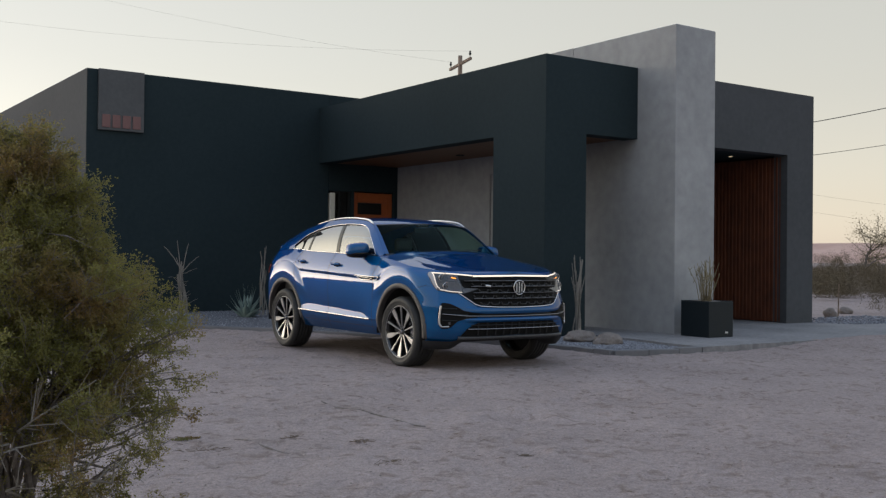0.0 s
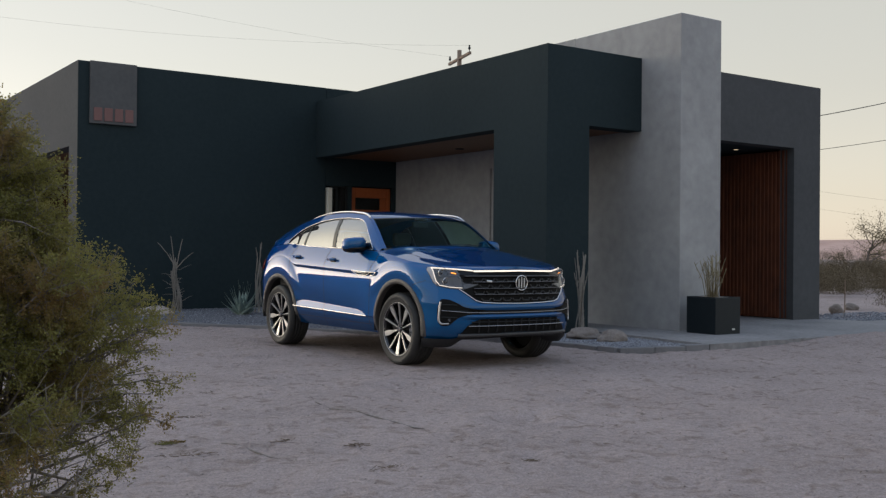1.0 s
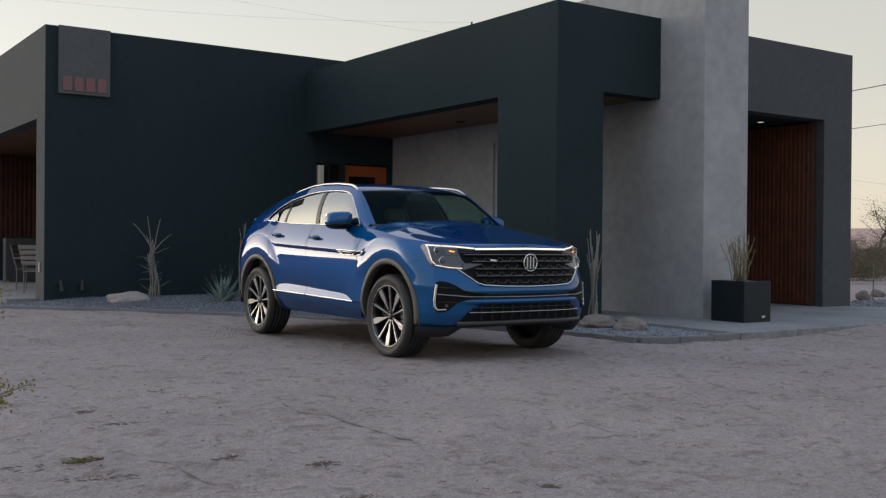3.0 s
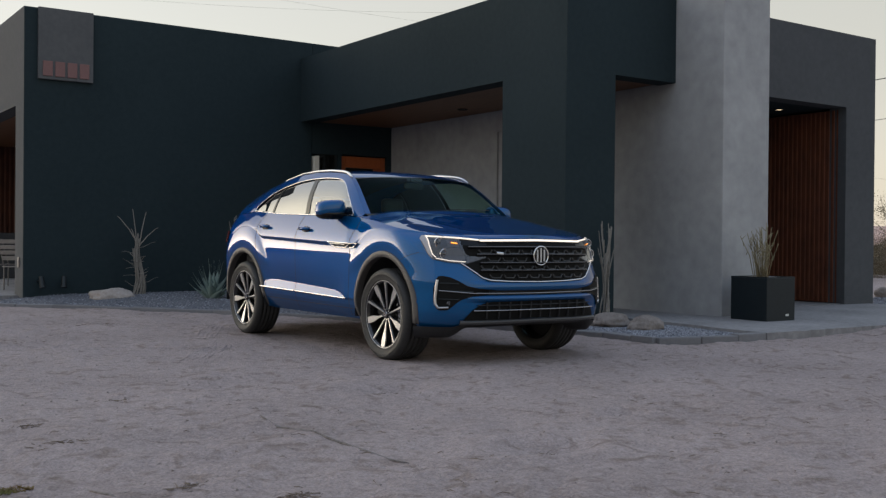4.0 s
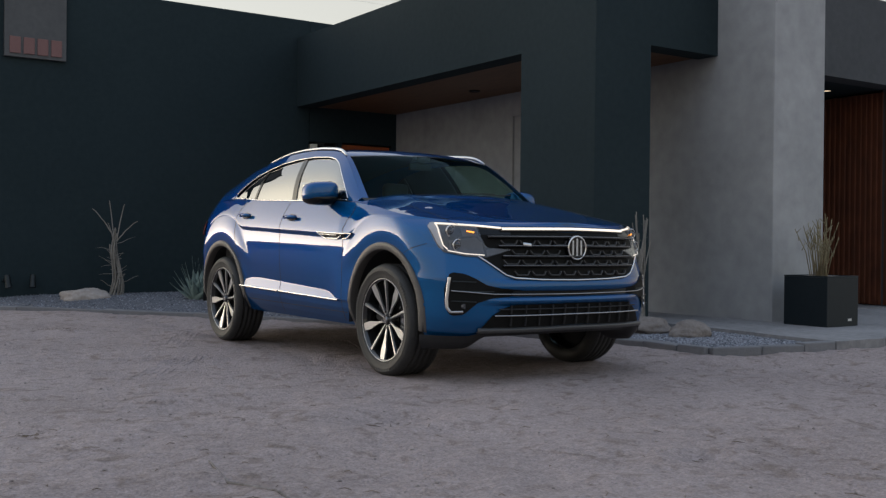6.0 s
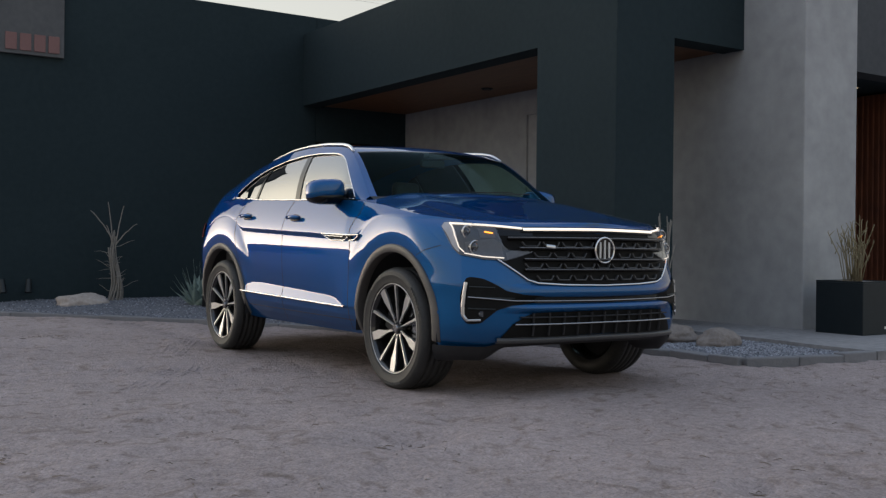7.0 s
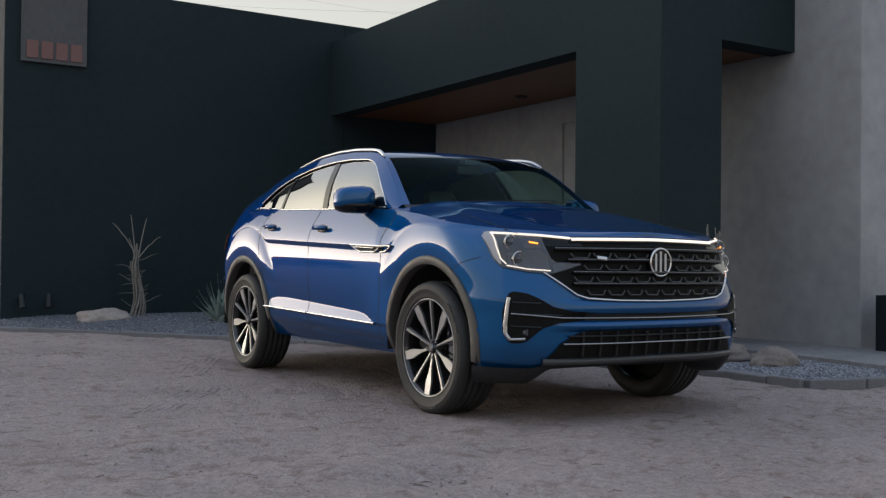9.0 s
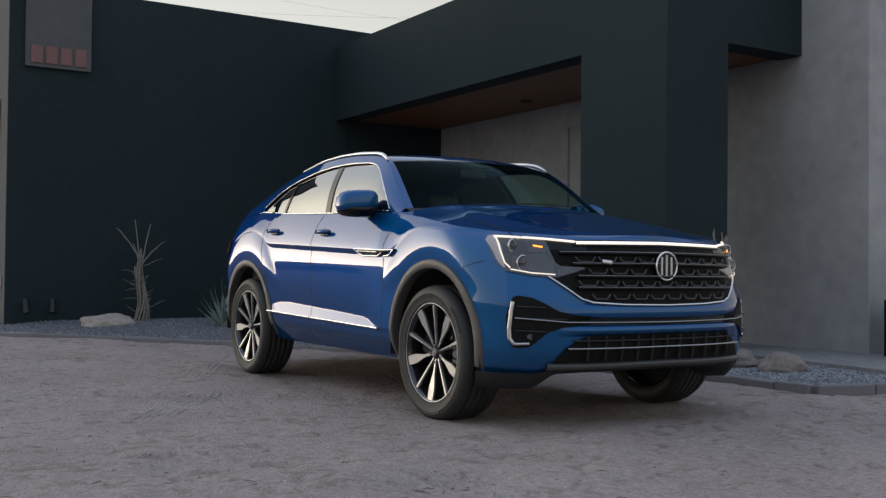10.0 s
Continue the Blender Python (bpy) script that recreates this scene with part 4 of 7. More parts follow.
P = np.stack((uu[back_cols][:, None] * A[None], np.broadcast_to(vv[back_cols][:, None], (back_cols.sum(), 61)), zz[back_cols][:, None] + 0.0 * A[None]), -1)
sheet_part("tail_deck", P, M_PAINT, car, flip=True)
P = np.stack((U[0][:, None] * A[None] * 0.98, np.broadcast_to(V[0][:, None], (len(ts), 61)), Z[0][:, None] + 0.0 * A[None]), -1)
keepb = np.broadcast_to(((np.abs(V[0][:-1] - FV) > 0.5) & (np.abs(V[0][:-1] - WB) > 0.5))[:, None], (len(ts) - 1, 60)).copy()
keepb |= (np.abs(A[:-1]) < 0.62)[None]
sheet_part("underbody", P, M_MATTBLACK, car, "black underbody", keepb)

# --- wheel wells and arch cladding
for hv in (FV, WB):
    for sgn in (-1, 1):
        ang = np.linspace(-0.10 * math.pi, 1.055 * math.pi, 70)
        low = 1 - np.clip(np.sin(ang), 0, 1) ** 0.8
        rise = np.where(np.sin(ang) > 0, 1.0, 0.55)
        r_in = 0.492 - 0.042 * low
        r_out = 0.545 - np.where(np.cos(ang) > 0, 0.058, 0.030) * low
        rows = []
        for k, off in ((0, -0.05), (0, 0.003), (0.04, 0.009), (0.08, 0.0105), (0.90, 0.0115), (0.95, 0.009), (1, 0.002), (1, -0.02)):
            r = r_in + k * (r_out - r_in)
            v = hv + r * np.cos(ang)
            z = HUB_Z + r * np.sin(ang) * rise
            base = flank_u(v, np.maximum(z, 0.33))
            rows.append(np.stack((sgn * (base + off), v, z), -1))
        sheet_part("arch_cladding", np.array(rows), M_CLAD, car, "grey-brown plastic wheel arch trim", flip=sgn < 0)
        rows = []
        for u in (0.955, 0.60):
            a2 = np.linspace(-0.03 * math.pi, 1.03 * math.pi, 40)
            rows.append(np.stack((np.full(40, sgn * u), hv + 0.50 * np.cos(a2), HUB_Z + 0.50 * np.sin(a2)), -1))
        rows.append(np.stack((np.full(40, sgn * 0.60), hv + 0.01 * np.cos(a2), HUB_Z + 0.01 * np.sin(a2)), -1))
        sheet_part("wheel_well", np.array(rows), M_MATTBLACK, car, "black wheel arch liner")


# --- wheels
def make_wheel():
    w = empty("wheel", 0, 0, 0)
    R, W2 = 0.392, 0.135
    # tyre profile, turned about x; outer face at negative x
    prof = [(-0.115, 0.285), (-0.130, 0.296), (-0.1345, 0.299), (-0.1335, 0.303), (-0.1405, 0.322), (-0.1430, 0.340), (-0.1445, 0.343), (-0.1435, 0.347), (-0.1390, 0.362), (-0.1385, 0.366), (-0.122, 0.384), (-0.10, R)]
    for g in (-0.065, -0.022, 0.022, 0.065):
        prof += [(g - 0.006, R + 0.001), (g - 0.005, R - 0.009), (g + 0.005, R - 0.009), (g + 0.006, R + 0.001)]
    prof += [(0.10, R), (0.118, 0.385), (0.138, 0.362), (0.142, 0.33), (0.132, 0.30), (0.115, 0.285)]
    n = 96
    a = np.linspace(0, 2 * math.pi, n + 1)
    rows = [np.stack((np.full(n + 1, x), r * np.cos(a), r * np.sin(a)), -1) for x, r in prof]
    sheet_part("tyre", np.array(rows), M_TYRE, w, "black road tyre with grooved tread")
    # shoulder blocks
    pcs = []
    for i in range(72):
        b = 2 * math.pi * i / 72
        for s in (-1, 1):
            m = Matrix.Rotation(b + 0.02 * s, 4, "X")
            pts = [m @ Vector((s * x, y, R + z)) for x in (0.09, 0.122) for y in (-0.011, 0.011) for z in (-0.006 - (x > 0.1) * 0.012, 0.003 - (x > 0.1) * 0.012)]
            pcs.append((pts, [(0, 1, 3, 2), (4, 6, 7, 5), (0, 4, 5, 1), (2, 3, 7, 6), (1, 5, 7, 3), (0, 2, 6, 4)]))
    tagged(solid("tread", *joined(pcs), M_TYRE, w), kind="stuff")
    # worn raised marks on the sidewall
    pcs = []
    for mid in (0.5, 2.6, 4.7):
        for i in range(-4, 5):
            m = Matrix.Rotation(mid + i * 0.062, 4, "X")
            pts = [m @ Vector((x, y, z)) for x in (-0.1465, -0.139) for y in (-0.0065, 0.0065) for z in (0.346, 0.360)]
            pcs.append((pts, [(0, 1, 3, 2), (4, 6, 7, 5), (0, 4, 5, 1), (2, 3, 7, 6), (1, 5, 7, 3), (0, 2, 6, 4)]))
    tagged(solid("sidewall_marks", *joined(pcs), M_MARK, w, "plain raised grey marks"), kind="stuff")
    prof = [(-0.118, 0.292), (-0.128, 0.289), (-0.128, 0.281), (-0.10, 0.272), (-0.04, 0.262), (0.10, 0.262), (0.115, 0.285)]
    rows = [np.stack((np.full(n + 1, x), r * np.cos(a), r * np.sin(a)), -1) for x, r in prof]
    sheet_part("rim", np.array(rows), M_RIMBLACK, w, "black alloy rim")
    rows = [np.stack((np.full(n + 1, x), r * np.cos(a), r * np.sin(a)), -1) for x, r in ((-0.1275, 0.2905), (-0.1300, 0.2895), (-0.1300, 0.2858), (-0.1265, 0.285))]
    sheet_part("rim_edge", np.array(rows), M_RIMFACE, w, "bright machined rim edge")

    def spoke(ang, widths, face0, face1, d0, d1):
        """A tapered spoke: black body and a machined face that covers part of its width."""
        m = Matrix.Rotation(ang, 4, "X")
        rs = (0.040, 0.115, 0.165, 0.205, 0.282)
        ks = (0.0, 0.3, 0.5, 0.68, 1.0)
        bodyv, facev = [], []
        for r, k, wide in zip(rs, ks, widths):
            hw = wide / 2
            x = d0 + (d1 - d0) * k
            for y, xx in ((-hw, x + 0.012), (hw, x + 0.012), (hw * 1.15, x + 0.06), (-hw * 1.15, x + 0.06)):
                bodyv.append(m @ Vector((xx, y, r)))
            ya, yb = -hw + 2 * hw * face0, -hw + 2 * hw * face1
            for y, xx in ((ya, x), (yb, x), (yb, x + 0.0125), (ya, x + 0.0125)):
                facev.append(m @ Vector((xx, y, r)))
        fs = []
        for i in range(4):
            for q in range(4):
                b = (q + 1) % 4
                fs.append((i * 4 + q, i * 4 + b, i * 4 + 4 + b, i * 4 + 4 + q))
        fs += [(3, 2, 1, 0), (16, 17, 18, 19)]
        solid("spoke", bodyv, fs, M_RIMBLACK, w)
        solid("spoke_face", facev, fs, M_RIMFACE, w, "machined bright spoke face")

    for i in range(5):
        b = 2 * math.pi * i / 5 + 0.22
        spoke(b, (0.012, 0.016, 0.036, 0.056, 0.054), 0.0, 1.0, -0.094, -0.122)
        spoke(b + 0.61, (0.016, 0.020, 0.024, 0.029, 0.038), 0.34, 0.82, -0.094, -0.122)
    v, f = tube([(-0.106, 0, 0), (-0.06, 0, 0)], [0.031, 0.050], 24)
    solid("hub", v, f, M_RIMBLACK, w)
    v, f = tube([(-0.112, 0, 0), (-0.1062, 0, 0)], [0.021, 0.024], 24)
    solid("centre_cap", v, f, M_DARKCHROME, w, "silver centre cap")
    for i in range(5):
        b = 2 * math.pi * (i + 0.5) / 5
        v, f = tube([(-0.10, 0.058 * math.cos(b), 0.058 * math.sin(b)), (-0.07, 0.058 * math.cos(b), 0.058 * math.sin(b))], 0.009, 8)
        solid("wheel_nut", v, f, M_DARKCHROME, w)
    rows = [np.stack((np.full(n + 1, x), r * np.cos(a), r * np.sin(a)), -1) for x, r in ((-0.03, 0.06), (-0.03, 0.17), (-0.005, 0.172), (-0.005, 0.06))]
    sheet_part("brake_disc", np.array(rows), M_DARKCHROME, w, "steel brake disc")
    bm = block(-0.06, 0.02, 0.09, 0.20, -0.10, 0.09, 0.012)
    part("brake_caliper", bm, M_MATTBLACK, w)
    v, f = tube([(0.0, 0, 0), (0.002, 0, 0)], [0.262, 0.262], 48)
    solid("inner_shield", v, f, M_MATTBLACK, w)
    return w


wheel = make_wheel()
wheel.parent = car
TRACK = 0.832
spots = ((-TRACK, FV, 0, 27), (-TRACK, WB, 0, 36), (TRACK, FV, 180, 30), (TRACK, WB, 180, 50))
for i, (x, y, turn, spin) in enumerate(spots):
    m = pose(x, y, HUB_Z, 0, 0, turn) @ Matrix.Rotation(radians(spin), 4, "X")
    if i == 0:
        wheel.matrix_basis = m
    else:
        copy_thing(wheel, m)


# --- parts laid on the front and the flanks
def front_strip(name, u0, u1, lo, hi, material, parent, label="", off=0.003, nu=40, nz=8, both=False, thick=0.0):
    """A panel between two height curves, laid over the front skin. lo, hi: heights as functions of |u|."""
    obs = []
    for sgn in ((-1, 1) if both else (1,)):
        u = np.linspace(u0, u1, nu)
        a = np.linspace(0, 1, nz)
        zl = np.array([lo(abs(q)) for q in u])
        zh = np.array([hi(abs(q)) for q in u])
        zq = zl[None] + a[:, None] * (zh - zl)[None]
        uq = np.broadcast_to(u[None], zq.shape)
        obs.append(sheet_part(name, face_place(uq, zq, off) * np.array((sgn, 1, 1)), material, parent, label, flip=sgn < 0, thick=thick))
    return obs


def front_bar(name, path, high, deep, material, parent, label="", off=0.004, both=False, steps=10):
    """A bar of a small rounded section that follows a path (u, z) on the front skin."""
    us, zs = [], []
    for (a, b), (c, d) in zip(path[:-1], path[1:]):
        k = np.linspace(0, 1, steps, endpoint=False)
        us += list(a + (c - a) * k)
        zs += list(b + (d - b) * k)
    us.append(path[-1][0])
    zs.append(path[-1][1])
    us, zs = np.array(us), np.array(zs)
    du, dz = np.gradient(us), np.gradient(zs)
    ln = np.hypot(du, dz) + 1e-9
    nu_, nz_ = -dz / ln, du / ln
    obs = []
    for sgn in ((-1, 1) if both else (1,)):
        rows = []
        for s, d in ((-1, -0.004), (-1, deep * 0.6), (-0.6, deep), (0.6, deep), (1, deep * 0.6), (1, -0.004)):
            uq, zq = us + nu_ * s * high / 2, zs + nz_ * s * high / 2
            rows.append(face_place(uq, zq, off + d) * np.array((sgn, 1, 1)))
        obs.append(sheet_part(name, np.array(rows), material, parent, label, flip=sgn > 0))
    return obs


def flank_bar(name, path, high, deep, material, parent, label="", off=0.003, steps=14, both=True):
    vs, zs = [], []
    for (a, b), (c, d) in zip(path[:-1], path[1:]):
        k = np.linspace(0, 1, steps, endpoint=False)
        vs += list(a + (c - a) * k)
        zs += list(b + (d - b) * k)
    vs.append(path[-1][0])
    zs.append(path[-1][1])
    vs, zs = np.array(vs), np.array(zs)
    dv, dz = np.gradient(vs), np.gradient(zs)
    ln = np.hypot(dv, dz) + 1e-9
    nv_, nz_ = -dz / ln, dv / ln
    for sgn in ((-1, 1) if both else (-1,)):
        rows = []
        for s, d in ((-1, -0.004), (-1, deep * 0.6), (-0.6, deep), (0.6, deep), (1, deep * 0.6), (1, -0.004)):
            vq, zq = vs + nv_ * s * high / 2, zs + nz_ * s * high / 2
            rows.append(np.stack((sgn * (flank_u(vq, zq) + off + d), vq, zq), -1))
        sheet_part(name, np.array(rows), material, parent, label, flip=sgn < 0)


# shut lines
for path in (((0.657, 0.34), (0.655, 0.563), (0.633, 0.869), (0.637, 1.03), (0.60, 1.095), (0.55, 1.14), (0.535, 1.215)),
             ((1.739, 0.34), (1.737, 0.562), (1.735, 0.76), (1.732, 1.047), (1.696, 1.170), (1.64, 1.255)),
             ((2.42, 0.53), (2.50, 0.66), (2.60, 0.83), (2.665, 1.016), (2.68, 1.13), (2.64, 1.22), (2.56, 1.288))):
    flank_bar("shut_line", path, 0.006, 0.0004, M_MATTBLACK, body, off=0.0006)
flank_bar("shut_line", ((0.60, 0.405), (2.42, 0.425)), 0.005, 0.0004, M_MATTBLACK, body, off=0.0006)
flank_bar("shut_line", ((-0.24, 0.862), (-0.33, 0.895), (-0.44, 0.925)), 0.004, 0.0004, M_MATTBLACK, body, off=0.0006)
# sill strip, wing badge, door handles
for a_, b_ in ((0.705, 1.725), (1.747, 2.545)):
    flank_bar("sill_strip", ((a_, float(sill_z(a_)) - 0.004), (b_, float(sill_z(b_)) - 0.004)), 0.015, 0.010, M_CHROME, car, "chrome strip along the sill")
flank_bar("wing_vent", ((0.60, 0.972), (0.93, 0.985)), 0.034, 0.004, M_GLOSSBLACK, car, "slim black vent insert on the front wing", off=0.004)
flank_bar("vent_trim", ((0.49, 0.992), (0.60, 0.992), (1.015, 1.006)), 0.012, 0.012, M_CHROME, car, "bright upper edge of the wing vent", off=0.006)
flank_bar("vent_trim", ((0.70, 0.980), (0.97, 0.989)), 0.006, 0.010, M_CHROME, car, "bright middle rib of the wing vent", off=0.006)
flank_bar("vent_trim", ((0.49, 0.990), (0.545, 0.958), (0.61, 0.954)), 0.010, 0.012, M_CHROME, car, "bright hooked end of the wing vent", off=0.006)
flank_bar("vent_trim", ((0.63, 0.978), (0.70, 0.954), (0.885, 0.957), (0.95, 0.973), (1.01, 1.004)), 0.010, 0.012, M_CHROME, car, "bright lower edge of the wing vent", off=0.006)
for hv, hz in ((1.528, 1.117), (2.449, 1.146)):
    for sgn in (-1, 1):
        h = empty("door_handle", sgn * float(side_u(hv, hz)), hv, hz)
        h.parent = car
        bm = bmesh.new()
        bmesh.ops.create_uvsphere(bm, u_segments=20, v_segments=12, radius=1.0)
        bmesh.ops.scale(bm, verts=bm.verts, vec=(0.006, 0.085, 0.037))
        part("recess", bm, M_GLOSSBLACK, h, smooth=True)
        v, f = tube([(sgn * 0.012, -0.095, 0.008), (sgn * 0.030, -0.07, 0.012), (sgn * 0.036, 0, 0.014), (sgn * 0.030, 0.07, 0.012), (sgn * 0.012, 0.095, 0.008)], [0.010, 0.016, 0.017, 0.016, 0.010], 10)
        solid("grip", v, f, M_PAINT, h, smooth=True)

# --- front: grille, lamps, bumper openings
hl_top = curve((0.48, 0.53, 0.686, 0.70), (1.026, 1.036, 1.052, 1.054))
grille = empty("grille", 0, 0, 0)
grille.parent = car
g_lo = curve((0, 0.30, 0.49, 0.55, 0.625, 0.69, 0.72), (0.692, 0.697, 0.706, 0.724, 0.783, 0.837, 0.86))
g_hi = curve((0, 0.60, 0.68, 0.72), (1.006, 1.008, 1.008, 0.93))
front_strip("grille_back", -0.715, 0.715, g_lo, g_hi, M_VOID, grille, "black sheet for the shade behind the grille bars", nu=90, off=0.002)
for z, ext in ((0.964, 0.63), (0.906, 0.575), (0.838, 0.558), (0.776, 0.565)):
    front_bar("grille_bar", [(-ext, z), (0, z + 0.004), (ext, z)], 0.012, 0.028, M_GLOSSBLACK, grille, "gloss black grille bar", steps=24)
    front_bar("bar_edge", [(-ext, z + 0.005), (0, z + 0.009), (ext, z + 0.005)], 0.004, 0.031, M_DARKCHROME, grille, steps=24)
row = 0
for z, wide in ((0.936, 0.54), (0.872, 0.47), (0.807, 0.52), (0.736, 0.46)):
    for i in range(-5, 6):
        u = (i + 0.5 * (row % 2)) * 0.125
        if abs(u) > wide or (abs(u) < 0.07 and 0.84 < z < 0.96):
            continue
        front_bar("mesh_hook", [(u - 0.054, z + 0.012), (u - 0.036, z - 0.014), (u + 0.036, z - 0.014), (u + 0.054, z + 0.012)], 0.008, 0.016, M_LIP, grille, steps=3)
    row += 1
front_bar("grille_chrome", [(-0.70, 0.842), (-0.625, 0.781), (-0.55, 0.722), (-0.49, 0.704), (-0.30, 0.695), (0, 0.690), (0.30, 0.695), (0.49, 0.704), (0.55, 0.722), (0.625, 0.781), (0.70, 0.842)], 0.011, 0.010, M_CHROME, grille, "chrome line round the grille's lower edge", off=0.006, steps=16)
front_bar("light_bar", [(-0.533, 1.020), (0, 1.026), (0.533, 1.020)], 0.0135, 0.006, M_DRL, car, "glowing light bar across the grille", off=0.012, steps=26)
front_bar("light_bar_bezel", [(-0.545, 1.020), (0, 1.026), (0.545, 1.020)], 0.034, 0.008, M_GLOSSBLACK, car, "black bezel of the light bar", off=0.003, steps=26)
front_strip("lamp_bezel", 0.48, 0.69, lambda q: 0.985, lambda q: float(hl_top(q)), M_GLOSSBLACK, car, "black bezel over the grille end", both=True, off=0.0035, nu=20, nz=5)
# emblem as plain shapes
v0 = float(face_v(0, 0.905)) - 0.030
emblem = empty("emblem", 0, v0, 0.905)
emblem.parent = car
v, f = tube([(0, 0.0, 0), (0, 0.05, 0)], [0.082, 0.087], 40)
solid("disc", v, f, M_GLOSSBLACK, emblem, "black disc")
v, f = tube([(0.077 * math.cos(a), -0.003, 0.077 * math.sin(a)) for a in np.linspace(0, 2 * math.pi, 41)], 0.0062, 8, False)
solid("ring", v, f, M_CHROME, emblem, "bright ring", True)
for x, high in ((-0.036, 0.050), (0.0, 0.062), (0.036, 0.050)):
    part("plain_bar", block(x - 0.0065, x + 0.0065, -0.007, 0.002, -high, high, 0.003), M_WHITEMETAL, emblem, "plain bright bar")
front_bar("trim_badge", [(-0.420, 0.921), (-0.365, 0.915)], 0.020, 0.006, M_SATIN, grille, "small plain silver badge", off=0.034, steps=3)

hl_hi = curve((0.50, 0.53, 0.686, 0.797, 0.85, 0.885, 0.905), (1.014, 1.032, 1.050, 1.061, 1.069, 1.066, 1.040))
hl_lo = curve((0.50, 0.58, 0.655, 0.769, 0.867, 0.885, 0.900, 0.906), (0.886, 0.859, 0.836, 0.843, 0.869, 0.908, 0.985, 1.055))
in_hi = curve((0.50, 0.631, 0.655, 0.669, 0.674, 0.680), (0.889, 0.897, 0.920, 0.972, 1.012, 1.08))
for sgn in (-1, 1):
    lamp = empty("headlight", 0, 0, 0)
    lamp.parent = car

    def strip(name, u0, u1, lo, hi, mat, label="", off=0.003, nu=40, nz=8, sgn=sgn, lamp=lamp):
        u = np.linspace(u0, u1, nu)
        a = np.linspace(0, 1, nz)
        zl, zh = lo(u), hi(u)
        zq = zl[None] + a[:, None] * (zh - zl)[None]
        uq = np.broadcast_to(u[None], zq.shape)
        return sheet_part(name, face_place(uq, zq, off) * np.array((sgn, 1, 1)), mat, lamp, label, flip=sgn < 0)

    def rod(name, path, high, mat, label="", off=0.01, steps=10, sgn=sgn, lamp=lamp):
        us, zs = [], []
        for (a, b), (c, d) in zip(path[:-1], path[1:]):
            k = np.linspace(0, 1, steps, endpoint=False)
            us += list(a + (c - a) * k)
            zs += list(b + (d - b) * k)
        us.append(path[-1][0])
        zs.append(path[-1][1])
        us, zs = np.array(us), np.array(zs)
        pts = face_place(us, zs, off) * np.array((sgn, 1, 1))
        v, f = tube(pts.tolist(), high / 2, 8)
        return solid(name, v, f, mat, lamp, label, True)

    outer = lambda u: np.minimum(hl_hi(u), in_hi(u))
    strip("housing", 0.50, 0.904, hl_lo, outer, M_HOUSING, "dark lamp housing", 0.004, 70, 12)
    rod("running_light_top", [(0.535, 1.025), (0.686, 1.041), (0.797, 1.050), (0.868, 1.056)], 0.0125, M_DRL, "glowing white light guide", 0.012, 16)
    strip("running_light_side", 0.862, 0.902, lambda q: np.interp(q, (0.868, 0.884, 0.902), (0.885, 0.925, 1.03)), lambda q: np.interp(q, (0.868, 0.885, 0.902), (1.064, 1.062, 1.040)), M_GUIDE, "pale upright light guide", 0.010, 10, 10)
    rod("running_light_edge", [(0.866, 1.052), (0.868, 0.985), (0.860, 0.915), (0.845, 0.884)], 0.0075, M_DRL, "glowing white light guide", 0.014, 10)
    rod("running_light_low", [(0.845, 0.876), (0.769, 0.857), (0.665, 0.849)], 0.0065, M_DRL, "glowing white light guide", 0.014, 16)
    rod("amber_marker", [(0.739, 1.004), (0.700, 0.996)], 0.0085, M_AMBER, "lit amber marker", 0.012, 4)
    strip("inner_panel", 0.665, 0.835, lambda q: hl_lo(q) + 0.018, lambda q: np.interp(q, (0.665, 0.70, 0.835), (0.930, 0.968, 0.945)), M_CHAMBER, "grey stepped inner panel", 0.006, 20, 6)
    strip("inner_panel", 0.690, 0.765, lambda q: 0.972 + 0 * q, lambda q: np.interp(q, (0.690, 0.765), (0.990, 1.030)), M_CHAMBER, "grey stepped inner panel", 0.006, 12, 4)
    strip("inner_wedge", 0.51, 0.65, lambda q: hl_lo(q) + 0.004, lambda q: np.minimum(in_hi(q), hl_lo(q) + 0.045), M_CHAMBER, "grey translucent inner wedge of the lamp", 0.008, 14, 5)
    for u, z, r in ((0.815, 1.008, 0.034), (0.795, 0.915, 0.036)):
        bm = bmesh.new()
        bmesh.ops.create_uvsphere(bm, u_segments=20, v_segments=12, radius=r, matrix=Matrix.Translation((sgn * u, float(face_v(u, z)) + 0.016, z)))
        part("projector", bm, M_PROJ, lamp, "round projector lens", True)
        v, f = tube([(sgn * u + (r + 0.004) * math.cos(a), float(face_v(u, z)) - 0.004, z + (r + 0.004) * math.sin(a)) for a in np.linspace(0, 2 * math.pi, 25)], 0.005, 6, False)
        solid("projector_ring", v, f, M_REFLECT, lamp, smooth=True)
    lens = strip("lens", 0.50, 0.905, hl_lo, outer, M_LENS, "clear lamp cover", 0.020, 70, 12)
    lens.visible_shadow = False

for sgn in (-1, 1):
    sv, sz_ = -0.46, 0.523
    su_ = float(flank_u(sv, sz_))
    v, f = tube([(sgn * (su_ - 0.01), sv + 0.004, sz_), (sgn * (su_ + 0.003), sv - 0.003, sz_)], [0.012, 0.012], 16)
    solid("parking_sensor", v, f, M_PAINT, car, "small round parking sensor")

